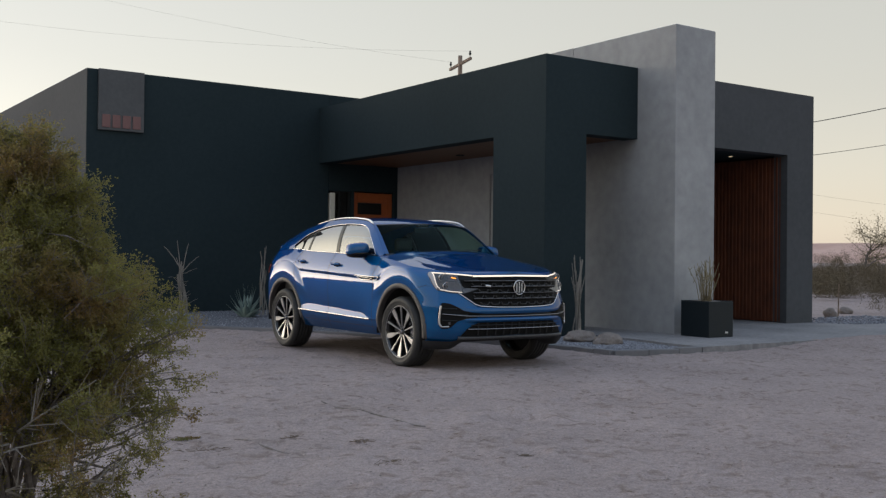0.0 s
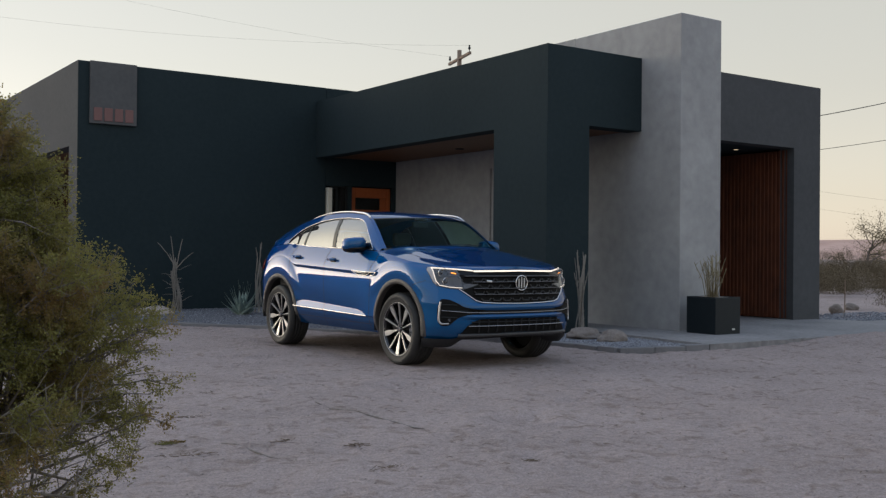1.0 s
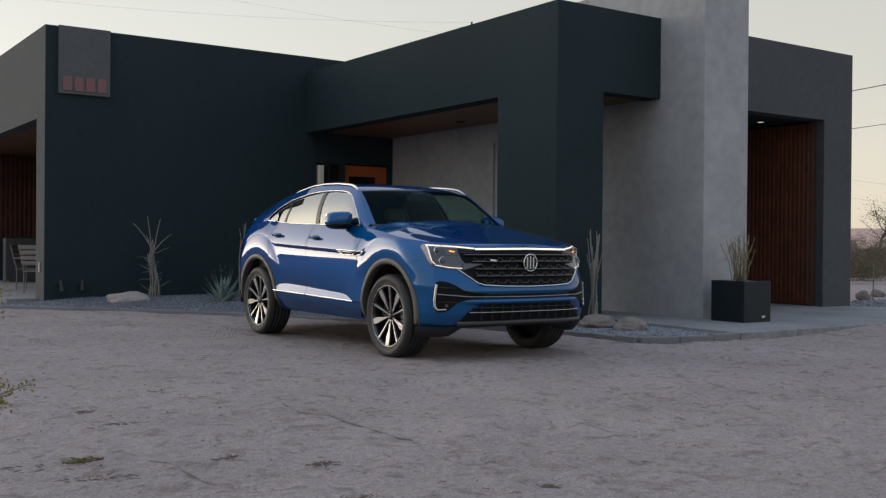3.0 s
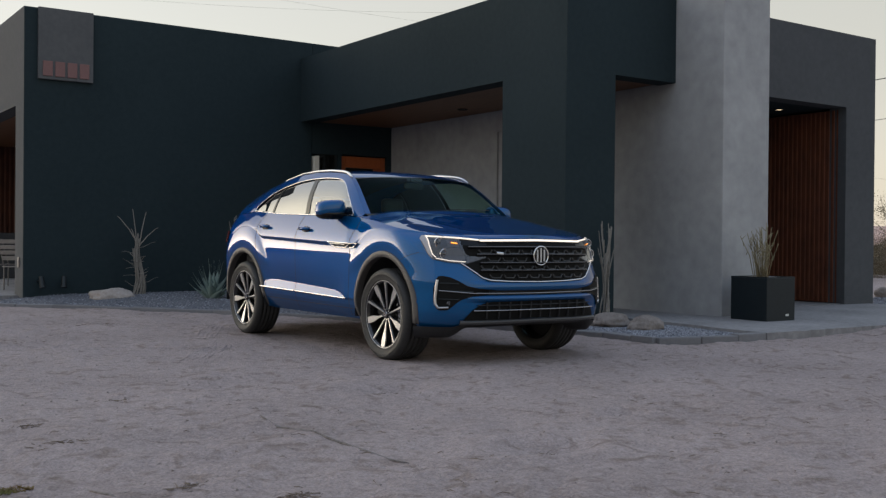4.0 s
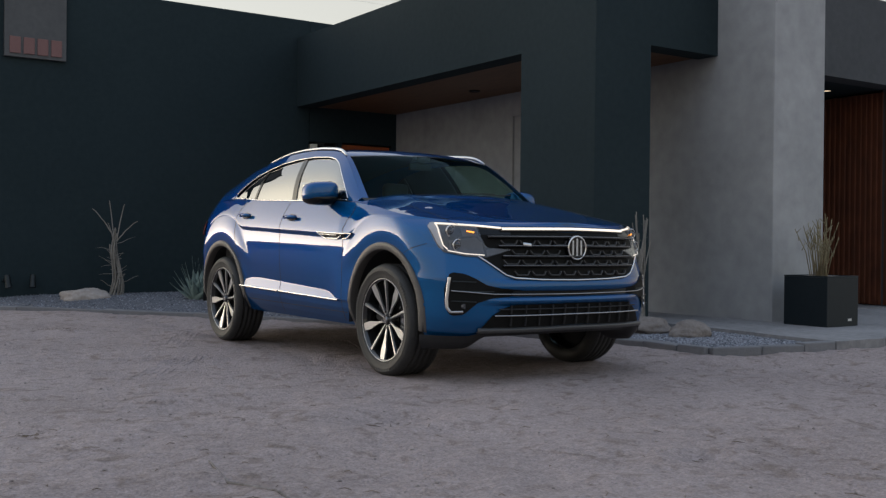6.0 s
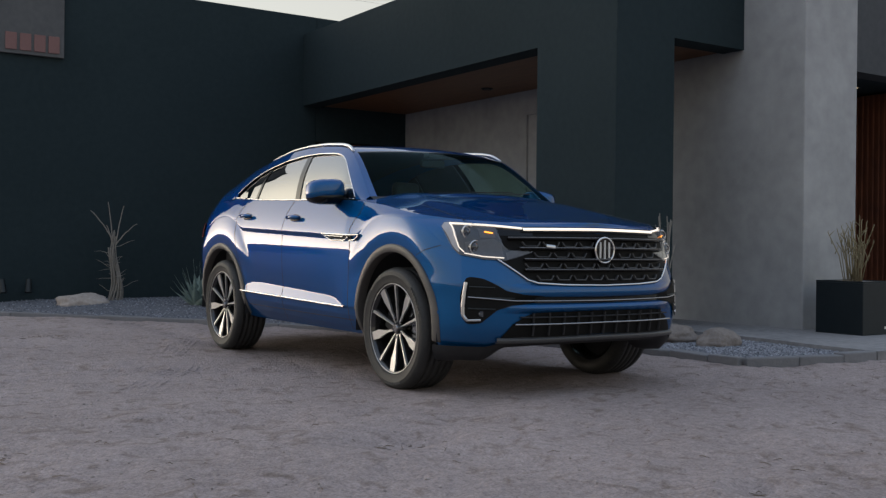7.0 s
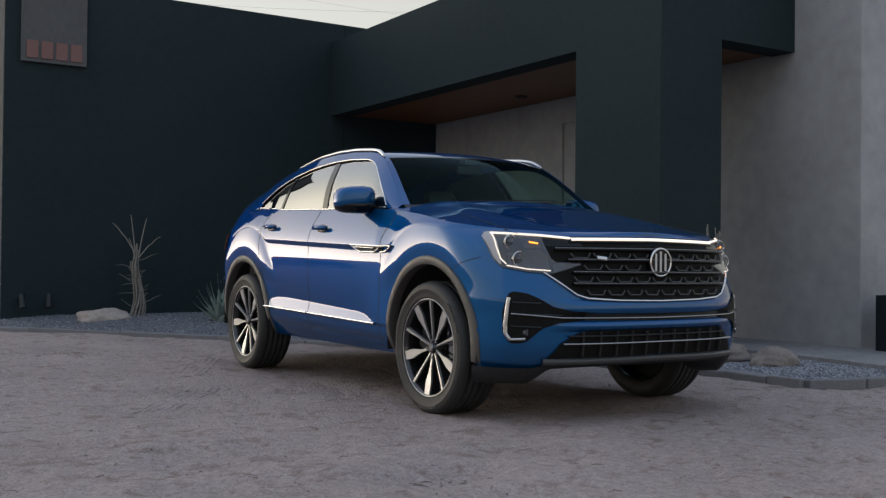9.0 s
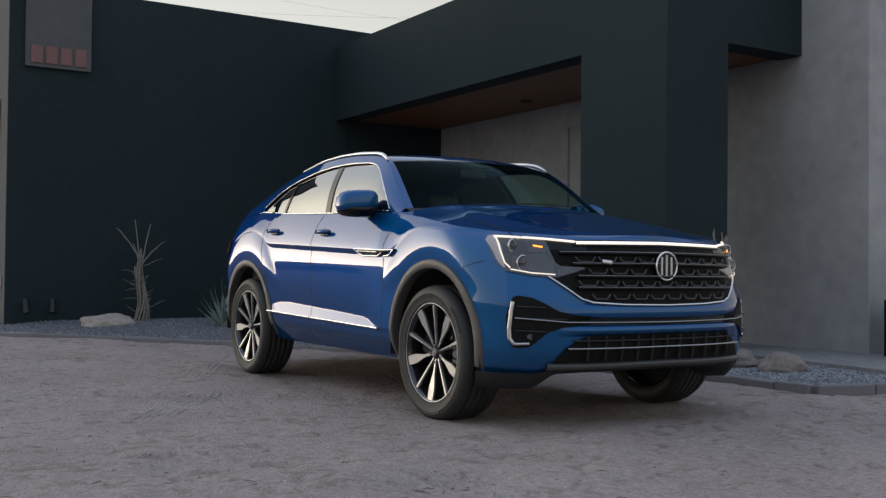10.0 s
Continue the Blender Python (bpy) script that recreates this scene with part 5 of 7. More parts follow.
# bumper: side pods, slot, lower grille, lip
pod_hi = soft_curve((0.448, 0.584, 0.674, 0.735, 0.79, 0.844, 0.870, 0.892), (0.624, 0.637, 0.658, 0.699, 0.730, 0.740, 0.726, 0.63), 0.008)
pod_lo = soft_curve((0.444, 0.644, 0.728, 0.77, 0.806, 0.862, 0.882, 0.892), (0.593, 0.574, 0.544, 0.503, 0.467, 0.459, 0.480, 0.53), 0.008)
front_strip("bumper_pod", 0.448, 0.892, pod_lo, pod_hi, M_VOID, car, "black sheet for the dark side opening of the bumper", both=True, off=0.003, nu=50, nz=14)
front_bar("pod_bracket", [(0.866, 0.705), (0.874, 0.652), (0.882, 0.561), (0.881, 0.512), (0.866, 0.482), (0.806, 0.486)], 0.014, 0.010, M_SATIN, car, "bright bracket round the bumper opening", off=0.003, both=True, steps=8)
for z, a, b in ((0.677, 0.735, 0.855), (0.614, 0.63, 0.86), (0.549, 0.735, 0.862)):
    front_bar("pod_louvre", [(a, z), (b, z + 0.004)], 0.009, 0.006, M_DULLMETAL, car, both=True, steps=10, off=0.003)
for sgn in (-1, 1):
    v, f = tube([(sgn * 0.80, float(face_v(0.80, 0.521)) - 0.006, 0.521), (sgn * 0.80, float(face_v(0.80, 0.521)) + 0.02, 0.521)], [0.017, 0.020], 20)
    solid("fog_lamp", v, f, M_HOUSING, car, "small round fog lamp")
front_strip("bumper_slot", -0.505, 0.505, curve((0, 0.5), (0.583, 0.586)), curve((0, 0.5), (0.618, 0.622)), M_GLOSSBLACK, car, "black slot across the bumper", off=0.003, nu=60, nz=4)
front_bar("slot_strip", [(-0.86, 0.620), (-0.63, 0.600), (0, 0.596), (0.63, 0.600), (0.86, 0.620)], 0.009, 0.012, M_DARKCHROME, car, "dark satin strip in the bumper slot", off=0.005, steps=16)
lg_hi = curve((0, 0.49, 0.56, 0.64, 0.70), (0.536, 0.530, 0.512, 0.460, 0.380))
lg_lo = curve((0, 0.60, 0.70), (0.390, 0.382, 0.372))
front_strip("lower_grille", -0.70, 0.70, lg_lo, lg_hi, M_VOID, car, "black sheet for the shade in the lower air intake", off=0.004, nu=70, nz=8)
front_bar("intake_strip", [(-0.63, 0.462), (0, 0.464), (0.63, 0.462)], 0.011, 0.026, M_DARKCHROME, car, "dull chrome strip across the lower intake", off=0.005, steps=26)
for i in range(-5, 6):
    front_bar("intake_rib", [(i * 0.104 + 0.004, 0.396), (i * 0.104, 0.528)], 0.010, 0.018, M_MATTBLACK, car, off=0.004, steps=4)
front_bar("intake_rail", [(-0.60, 0.502), (0, 0.502), (0.60, 0.502)], 0.008, 0.018, M_MATTBLACK, car, off=0.004, steps=16)
front_bar("bumper_lip", [(-0.72, 0.366), (-0.5, 0.368), (0, 0.372), (0.5, 0.368), (0.72, 0.366)], 0.028, 0.022, M_LIP, car, "dark satin grey lip under the intake", off=0.004, steps=16)
u = np.linspace(-0.962, 0.962, 71)
rows = []
for z, fall, dv, su in ((0.385, 0.060, -0.006, 1.0), (0.352, 0.062, -0.002, 1.0), (0.325, 0.090, 0.05, 0.98), (0.312, 0.090, 0.18, 0.96), (0.315, 0.090, 0.45, 0.96)):
    zq = z - fall * smoothstep(0.60, 0.78, np.abs(u))
    rows.append(np.stack((u * su, np.minimum(face_v(u, np.maximum(zq, 0.30)) + dv, -0.42 + 0.0 * u), zq), -1))
sheet_part("undershield", np.array(rows), M_MATTBLACK, car, "black shield under the bumper")

# --- greenhouse
belt_free = soft_curve((0.6, 0.75, 1.6, 2.3, 2.9, 3.4, 3.95), (0.862, 0.876, 0.884, 0.878, 0.862, 0.835, 0.79))
belt_u = lambda v: np.minimum(belt_free(v), flank_u(v, top_z(v)) - 0.004)
TAIL = 3.72
roof_z = soft_curve((0.60, 0.72, 0.90, 1.05, 1.17, 1.30, 1.6, 1.9, 2.2, 2.6, 3.0, 3.4, 3.7, 3.95), (1.262, 1.350, 1.490, 1.592, 1.645, 1.670, 1.695, 1.702, 1.692, 1.652, 1.582, 1.478, 1.362, 1.25))
roof_u = soft_curve((0.60, 0.72, 0.90, 1.05, 1.17, 1.35, 1.6, 2.2, 2.8, 3.3, 3.7, 3.95), (0.825, 0.795, 0.745, 0.705, 0.680, 0.665, 0.655, 0.648, 0.638, 0.645, 0.67, 0.70))
dlo_z = soft_curve((0.735, 0.80, 0.95, 1.08, 1.18, 1.30, 1.6, 1.9, 2.2, 2.5, 2.75, 2.93), (1.262, 1.322, 1.442, 1.540, 1.592, 1.618, 1.637, 1.635, 1.613, 1.564, 1.490, 1.372))
belt_z = lambda v: top_z(v) + 0.002


def house_side(v, k):
    """Side of the greenhouse, k from the belt (0) to the roof edge (1), slightly barrelled."""
    zb_, zr_ = belt_z(v), roof_z(v)
    ub_, ur_ = belt_u(v), roof_u(v)
    bulge = 0.030 * np.sin(np.clip(k, 0, 1) * math.pi) * np.clip((zr_ - zb_) / 0.3, 0, 1)
    return ub_ + (ur_ - ub_) * k + bulge, zb_ + (zr_ - zb_) * k


def k_of(v, z):
    return np.clip((z - belt_z(v)) / np.maximum(roof_z(v) - belt_z(v), 1e-4), 0, 1)


cabin = empty("cabin", 0, 0, 0)
cabin.parent = car
vs = np.linspace(0.60, TAIL, 200)
for sgn in (-1, 1):
    lo = np.where((vs > 0.735) & (vs < 2.93), k_of(vs, dlo_z(vs)), 0.0)
    kk = lo[None] + np.linspace(0, 1, 10)[:, None] * (1 - lo)[None]
    vq = np.broadcast_to(vs[None], kk.shape)
    u, z = house_side(vq, kk)
    sheet_part("side_frame", np.stack((sgn * u, vq, z), -1), M_PAINT, cabin, "blue painted window frame and rear pillar", flip=sgn > 0)
    for name, v0_, v1_, mat, lab in (("side_window", 0.737, 1.615, M_SIDEGLASS, "clear front side window"), ("side_window", 1.685, 2.445, M_PRIVACY, "tinted rear side window"),
                                     ("quarter_window", 2.475, 2.925, M_PRIVACY, "small tinted quarter window")):
        # the door pillar leans back towards its top
        s_, r_ = np.linspace(0, 1, 50)[None], np.linspace(0, 1, 12)[:, None]
        r0_, r1_ = 0.13 * (abs(v0_ - 1.685) < 0.01), 0.13 * (abs(v1_ - 1.615) < 0.01)
        gq = (v0_ + r0_ * r_) + s_ * ((v1_ + r1_ * r_) - (v0_ + r0_ * r_))
        kk = r_ * k_of(gq, dlo_z(gq))
        u, z = house_side(gq, kk)
        o = sheet_part(name, np.stack((sgn * (u - 0.012), gq, z), -1), mat, cabin, lab, flip=sgn > 0)
        o.visible_shadow = False
    for a, b in ((1.615, 1.685), (2.445, 2.475)):
        gv = np.linspace(a - 0.004, b + 0.004, 8)
        r_ = np.linspace(0, 1, 10)[:, None]
        gq = gv[None] + 0.13 * r_ * (a < 2)
        kk = r_ * k_of(gq, dlo_z(gq))
        u, z = house_side(gq, kk)
        sheet_part("pillar_trim", np.stack((sgn * (u - 0.006), gq, z), -1), M_GLOSSBLACK, cabin, "gloss black door pillar trim", flip=sgn > 0)
    # bright line round the windows
    gv = np.linspace(0.735, 2.95, 120)
    u, z = house_side(gv, k_of(gv, dlo_z(gv)))
    top_line = [(sgn * (a + 0.004), b, c) for a, b, c in zip(u, gv, z)]
    v, f = tube(top_line, 0.0045, 8)
    solid("window_chrome", v, f, M_CHROME, cabin, "bright trim round the side windows", True)
    u, z = house_side(gv, 0 * gv)
    v, f = tube([(sgn * (a + 0.004), b, c + 0.004) for a, b, c in zip(u, gv, z)], 0.005, 8)
    solid("window_chrome", v, f, M_CHROME, cabin, "bright trim below the side windows", True)
    # roof rail
    rv = np.linspace(1.10, 2.64, 60)
    lift = 0.010 * smoothstep(1.10, 1.22, rv) * smoothstep(2.70, 2.2, rv)
    pts = [(sgn * (float(roof_u(a)) - 0.012), a, float(roof_z(a)) + 0.008 + l) for a, l in zip(rv, lift)]
    v, f = tube(pts, list(np.interp(rv, (1.10, 1.16, 1.5, 2.64), (0.007, 0.0125, 0.0120, 0.007))), 10)
    solid("roof_rail", v, f, M_SATIN, cabin, "satin silver roof rail", True)
    # mirror
    mir = empty("door_mirror", 0.925 if sgn > 0 else -0.985, 0.92, 1.302 if sgn < 0 else 1.288)
    mir.parent = car
    bm = bmesh.new()
    bmesh.ops.create_uvsphere(bm, u_segments=32, v_segments=20, radius=1.0)
    for q in bm.verts:
        x, y, z = q.co
        x = math.copysign(abs(x) ** 0.55, x)
        z = math.copysign(abs(z) ** 0.6, z)
        y = math.copysign(abs(y) ** 0.7, y)
        wide = 0.140 * (1.0 - 0.10 * z * 0.5)
        q.co = (x * wide + sgn * 0.02, y * 0.085 + abs(x) * 0.02 - 0.01, z * 0.076 + 0.012 - 0.010 * sgn * x)
    part("mirror_shell", bm, M_PAINT, mir, "blue mirror cap", True)
    bm = bmesh.new()
    bmesh.ops.create_uvsphere(bm, u_segments=32, v_segments=16, radius=1.0)
    for q in bm.verts:
        x, y, z = q.co
        x = math.copysign(abs(x) ** 0.55, x)
        y = math.copysign(abs(y) ** 0.7, y)
        q.co = (x * 0.136 + sgn * 0.016, y * 0.090 - 0.004 + abs(x) * 0.02, min(z, 0.35) * 0.052 - 0.042)
    part("mirror_base", bm, M_GLOSSBLACK, mir, "black lower mirror housing", True)
    v, f = tube([(-sgn * 0.06, 0.0, -0.055), (-sgn * 0.12, -0.02, -0.064), (-sgn * 0.15, -0.03, -0.064)], [0.028, 0.026, 0.034], 12)
    solid("mirror_arm", v, f, M_GLOSSBLACK, mir, smooth=True)
    part("mirror_glass", block(sgn * 0.02 - 0.10, sgn * 0.02 + 0.10, 0.089, 0.092, -0.04, 0.065, 0.01), M_CHROME, mir, "mirror glass")
    # sail panel at the foot of the pillar
    gv = np.linspace(0.738, 0.90, 10)
    kk = np.linspace(0, 1, 6)[:, None] * k_of(gv, dlo_z(gv))[None] * np.linspace(1, 0.05, 10)[None]
    gq = np.broadcast_to(gv[None], kk.shape)
    u, z = house_side(gq, kk)
    sheet_part("sail_panel", np.stack((sgn * (u - 0.007), gq, z), -1), M_GLOSSBLACK, cabin, flip=sgn > 0)

# roof, windscreen and tailgate as rows that span from edge to edge
av = np.linspace(-1, 1, 41)


def roof_row(v):
    bow_ = 0.25 * smoothstep(1.45, 0.60, v)
    crown = np.interp(v, (0.6, 1.1, 1.6, 2.6, 3.4, 3.95), (0.005, 0.030, 0.036, 0.034, 0.02, 0.01))
    return np.stack((roof_u(v) * av, v - bow_ * (1 - np.abs(av) ** 2.2) + 0.10 * smoothstep(3.2, 3.95, v) * (1 - av ** 2), roof_z(v) + crown * (1 - av ** 2)), -1)


def span(name, v0_, v1_, a0, a1, material, label, lift=0.0, n=30):
    P = np.array([roof_row(v) for v in np.linspace(v0_, v1_, n)])
    pick = (av >= a0 - 1e-6) & (av <= a1 + 1e-6)
    P = P[:, pick].copy()
    P[..., 2] += lift
    return sheet_part(name, P, material, cabin, label)


span("roof", 1.10, 3.25, -1, 1, M_PAINT, "blue roof", n=60)
span("roof_glass", 2.0, 2.6, -0.72, 0.72, M_GLOSSBLACK, "black panoramic roof panel", 0.003, 40)
ws = span("windscreen", 0.605, 1.10, -0.95, 0.95, M_CARGLASS, "large raked windscreen", 0.0, 40)
ws.visible_shadow = False
span("screen_pillar", 0.60, 1.17, -1, -0.95, M_PAINT, "blue windscreen pillar", 0.001)
span("screen_pillar", 0.60, 1.17, 0.95, 1, M_PAINT, "blue windscreen pillar", 0.001)
span("header_band", 1.082, 1.102, -0.95, 0.95, M_GLOSSBLACK, "black band at the windscreen's top edge", 0.002, 6)
span("tailgate", 3.25, TAIL, -1, 1, M_PAINT, "blue tailgate", n=30)
# lower tailgate, from the glass edge down to the rear shoulder
tt = np.linspace(2, 3, 400)
tz = np.full(400, 1.22)
tu_, tv_ = skin(tt, tz)
t0_ = float(np.interp(TAIL, tv_, tt))
tq = 3 - np.abs(av) * (3 - t0_)
lu, lv = skin(tq, np.full_like(tq, 1.22))
low_row = np.stack((np.sign(av) * lu, lv, top_z(lv) - 0.006), -1)
high_row = roof_row(TAIL)
kq = np.linspace(0, 1, 10)[:, None, None]
P = high_row[None] * (1 - kq) + low_row[None] * kq
P[..., 1] += 0.02 * np.sin(kq[..., 0] * math.pi)
sheet_part("tail_panel", P, M_PAINT, cabin, "blue lower tailgate panel")
span("rear_screen", 3.30, 3.68, -0.84, 0.84, M_PRIVACY, "tinted rear screen", 0.004, 20)
P = np.array([roof_row(v) for v in (0.600, 0.604)])
P[1, :, 1] -= 0.05
P[1, :, 2] -= 0.022
sheet_part("cowl", np.array([P[0], P[1], P[1] - np.array((0, 0.10, 0.05))]), M_MATTBLACK, car, "black cowl below the windscreen")
for s, a in ((-0.55, 0.35), (0.1, 0.62)):
    p0, p1 = roof_row(0.62), roof_row(0.655)
    ia, ib = int((s + 1) * 20), int((a + 1) * 20)
    pts = [p0[i] + (p1[i] - p0[i]) * k + np.array((0, -0.012, 0.012)) for i, k in zip(np.linspace(ia, ib, 8).astype(int), np.linspace(0, 1, 8))]
    v, f = tube([tuple(p) for p in pts], 0.0045, 6)
    solid("wiper", v, f, M_MATTBLACK, car, "black windscreen wiper")
for sgn in (-1, 1):
    ang_t = np.linspace(2.10, 2.50, 24)
    rows = []
    for z in np.linspace(0.985, 1.115, 6):
        u_, v_ = skin(ang_t, np.full(24, z))
        rows.append(np.stack((sgn * (u_ + 0.010), v_ + 0.010, np.full(24, z)), -1))
    sheet_part("tail_light", np.array(rows), M_TAIL, car, "red tail light", flip=sgn < 0)

# --- interior
inside = empty("interior", 0, 0, 0)
inside.parent = car
part("cabin_floor", block(-0.80, 0.80, 0.5, 3.6, 0.42, 0.50), M_MATTBLACK, inside)
bm = block(-0.80, 0.80, 0.55, 0.98, 0.85, 1.20, 0.07, segments=3)
part("dashboard", bm, M_LINING, inside, "dark dashboard", True)
part("door_lining", block(-0.84, -0.80, 0.75, 3.2, 0.5, 1.22, 0.01), M_SEAT, inside)
part("door_lining", block(0.80, 0.84, 0.75, 3.2, 0.5, 1.22, 0.01), M_SEAT, inside)
part("parcel_shelf", block(-0.78, 0.78, 3.0, 3.75, 1.10, 1.16), M_SEAT, inside)
span("headlining", 1.18, 3.2, -0.97, 0.97, M_LINING, "dark roof lining", -0.03, 20)


def seat(x, y, wide):
    s = empty("seat", x, y, 0)
    s.parent = car
    part("cushion", block(-wide, wide, -0.30, 0.22, 0.55, 0.72, 0.06, segments=3), M_SEAT, s, smooth=True)
    bm = block(-wide, wide, 0.20, 0.34, 0.66, 1.28, 0.06, segments=3)
    for q in bm.verts:
        q.co.y += (q.co.z - 0.66) * 0.32
        q.co.x *= 1 - 0.16 * max(0, q.co.z - 0.85)
    part("backrest", bm, M_SEAT, s, smooth=True)
    for hx in ((0,) if wide < 0.4 else (-0.4, 0.4)):
        bm = block(hx - 0.13, hx + 0.13, 0.42, 0.52, 1.31, 1.48, 0.045, segments=3)
        part("headrest", bm, M_SEAT, s, smooth=True)


seat(-0.38, 1.62, 0.25)
seat(0.38, 1.62, 0.25)
seat(0.0, 2.55, 0.66)
v, f = tube([(0.38 + 0.18 * math.cos(a), 1.12 + 0.07 * math.sin(a), 1.08 + 0.17 * math.sin(a)) for a in np.linspace(0, 2 * math.pi, 31)], 0.015, 8, False)
solid("steering_wheel", v, f, M_MATTBLACK, inside, "black steering wheel", True)
part("inner_mirror", block(-0.11, 0.11, 1.06, 1.09, 1.53, 1.59, 0.012), M_MATTBLACK, inside, "rear-view mirror")
part("sensor_cover", block(-0.07, 0.07, 1.02, 1.10, 1.60, 1.65, 0.01), M_MATTBLACK, inside)

# ---------------------------------------------------------------- kerb
kerb = empty("kerb", 0, 0, 0, label="row of weathered concrete kerb stones edging the gravel", category="kerb")
kerb["kind"] = "structure"


def kerb_stones(line, length, seed):
    r = random.Random(seed)
    pts = [Vector((*p, 0)) for p in line]
    run = []
    for a, b in zip(pts[:-1], pts[1:]):
        d = (b - a).length
        n = max(1, round(d / length))
        run += [(a + (b - a) * (i / n), a + (b - a) * ((i + 1) / n)) for i in range(n)]
    for a, b in run:
        m = (a + b) / 2
        ln = (b - a).length - 0.003
        bm = block(-ln / 2, ln / 2, -0.055, 0.055, -0.10, 0.085, 0.010)
        for q in bm.verts:
            k = noise.noise_vector(Vector((q.co.x * 3 + m.x * 7, q.co.y * 6, q.co.z * 6 + m.y)))
            q.co += k * 0.006
        st = part("kerb_stone", bm, M_KERB, kerb)
        st.matrix_basis = pose(m.x, m.y, r.uniform(-0.008, 0.004) - 0.03 * (m.y > 12.0), r.uniform(-1.5, 1.5), r.uniform(-0.8, 0.8), math.degrees(math.atan2(b.y - a.y, b.x - a.x)) + r.uniform(-0.8, 0.8))


kerb_stones(KERB_LINE, 0.62, 3)
kerb_stones(KERB_FRONT, 0.66, 4)


# ---------------------------------------------------------------- boulders
def boulder(x, y, z, sx, sy, sz, turn, seed, label, material=M_STONE):
    bm = bmesh.new()
    bmesh.ops.create_icosphere(bm, subdivisions=4, radius=1.0)
    for q in bm.verts:
        p = q.co.copy()
        n1 = noise.noise(p * 1.3 + Vector((seed, 0, 0))) * 0.26 + noise.noise(p * 3.1 + Vector((0, seed, 0))) * 0.10 + noise.noise(p * 8 + Vector((0, 0, seed))) * 0.035
        p *= 1 + n1
        p.z = max(p.z, -0.45)
        q.co = (p.x * sx, p.y * sy, p.z * sz)
    ob = part("boulder", bm, material, smooth=True)
    ob.matrix_basis = pose(x, y, z, 0, 0, turn)
    return tagged(ob, label, "boulder", "boulders in the gravel")


boulder(7.04, 18.07, 0.115, 0.36, 0.22, 0.135, -10, 3, "long pale boulder lying in the grey gravel")
boulder(10.72, 10.36, 0.085, 0.25, 0.18, 0.11, 20, 8, "rounded brown boulder in the grey gravel", M_BOULDER)
boulder(10.74, 10.92, 0.085, 0.38, 0.24, 0.11, 35, 13, "low brown boulder in the gravel beside the pillar", M_BOULDER)
EYE = Vector((0.713, -0.024, 1.22))
FWD, RGT = Vector((0.5695, 0.822, 0)), Vector((0.822, -0.5695, 0))


def away(depth, side):
    p = EYE + FWD * depth + RGT * side
    return p.x, p.y


boulder(*away(23.1, 8.80), 0.02, 0.17, 0.14, 0.15, 0, 21, "grey boulder lying on the far sand", M_BOULDER)
boulder(*away(25.0, 9.9), 0.0, 0.2, 0.14, 0.12, 0, 24, "low boulder on the far sand", M_BOULDER)


# ---------------------------------------------------------------- plants
def canes(name, x, y, z, n, height, spread, seed, material, label, category, thick=0.011, waist=0.45):
    """A bundle of stiff canes that rise close together and part at the top."""
    r = random.Random(seed)
    e = empty(name, x, y, z, label=label, category=category)
    for i in range(n):
        a = r.uniform(0, 2 * math.pi)
        h = height * r.uniform(0.55, 1.0)
        out_ = spread * r.uniform(0.25, 1.0)
        r0 = r.uniform(0.01, 0.085)
        pts = []
        ph = r.uniform(0, 6)
        for k in np.linspace(0, 1, 12):
            s = r0 * (1 - 0.5 * min(k / waist, 1)) + out_ * max(0, k - waist) ** 1.5
            w = 0.022 * math.sin(ph + k * 8)
            pts.append((s * math.cos(a + k * 1.6) + w, s * math.sin(a + k * 1.6) + w * 0.6, h * k))
        v, f = tube(pts, list(np.linspace(thick, thick * 0.45, 12)), 6)
        pcs = [(v, f)]
        for k in range(2, 11):
            for _ in range(2):
                p = Vector(pts[k])
                d = Vector((r.uniform(-1, 1), r.uniform(-1, 1), r.uniform(0.0, 1))).normalized() * r.uniform(0.015, 0.035)
                pcs.append(tube([p, p + d], [0.003, 0.0008], 4))
        solid("cane", *joined(pcs), material, e)
    return e


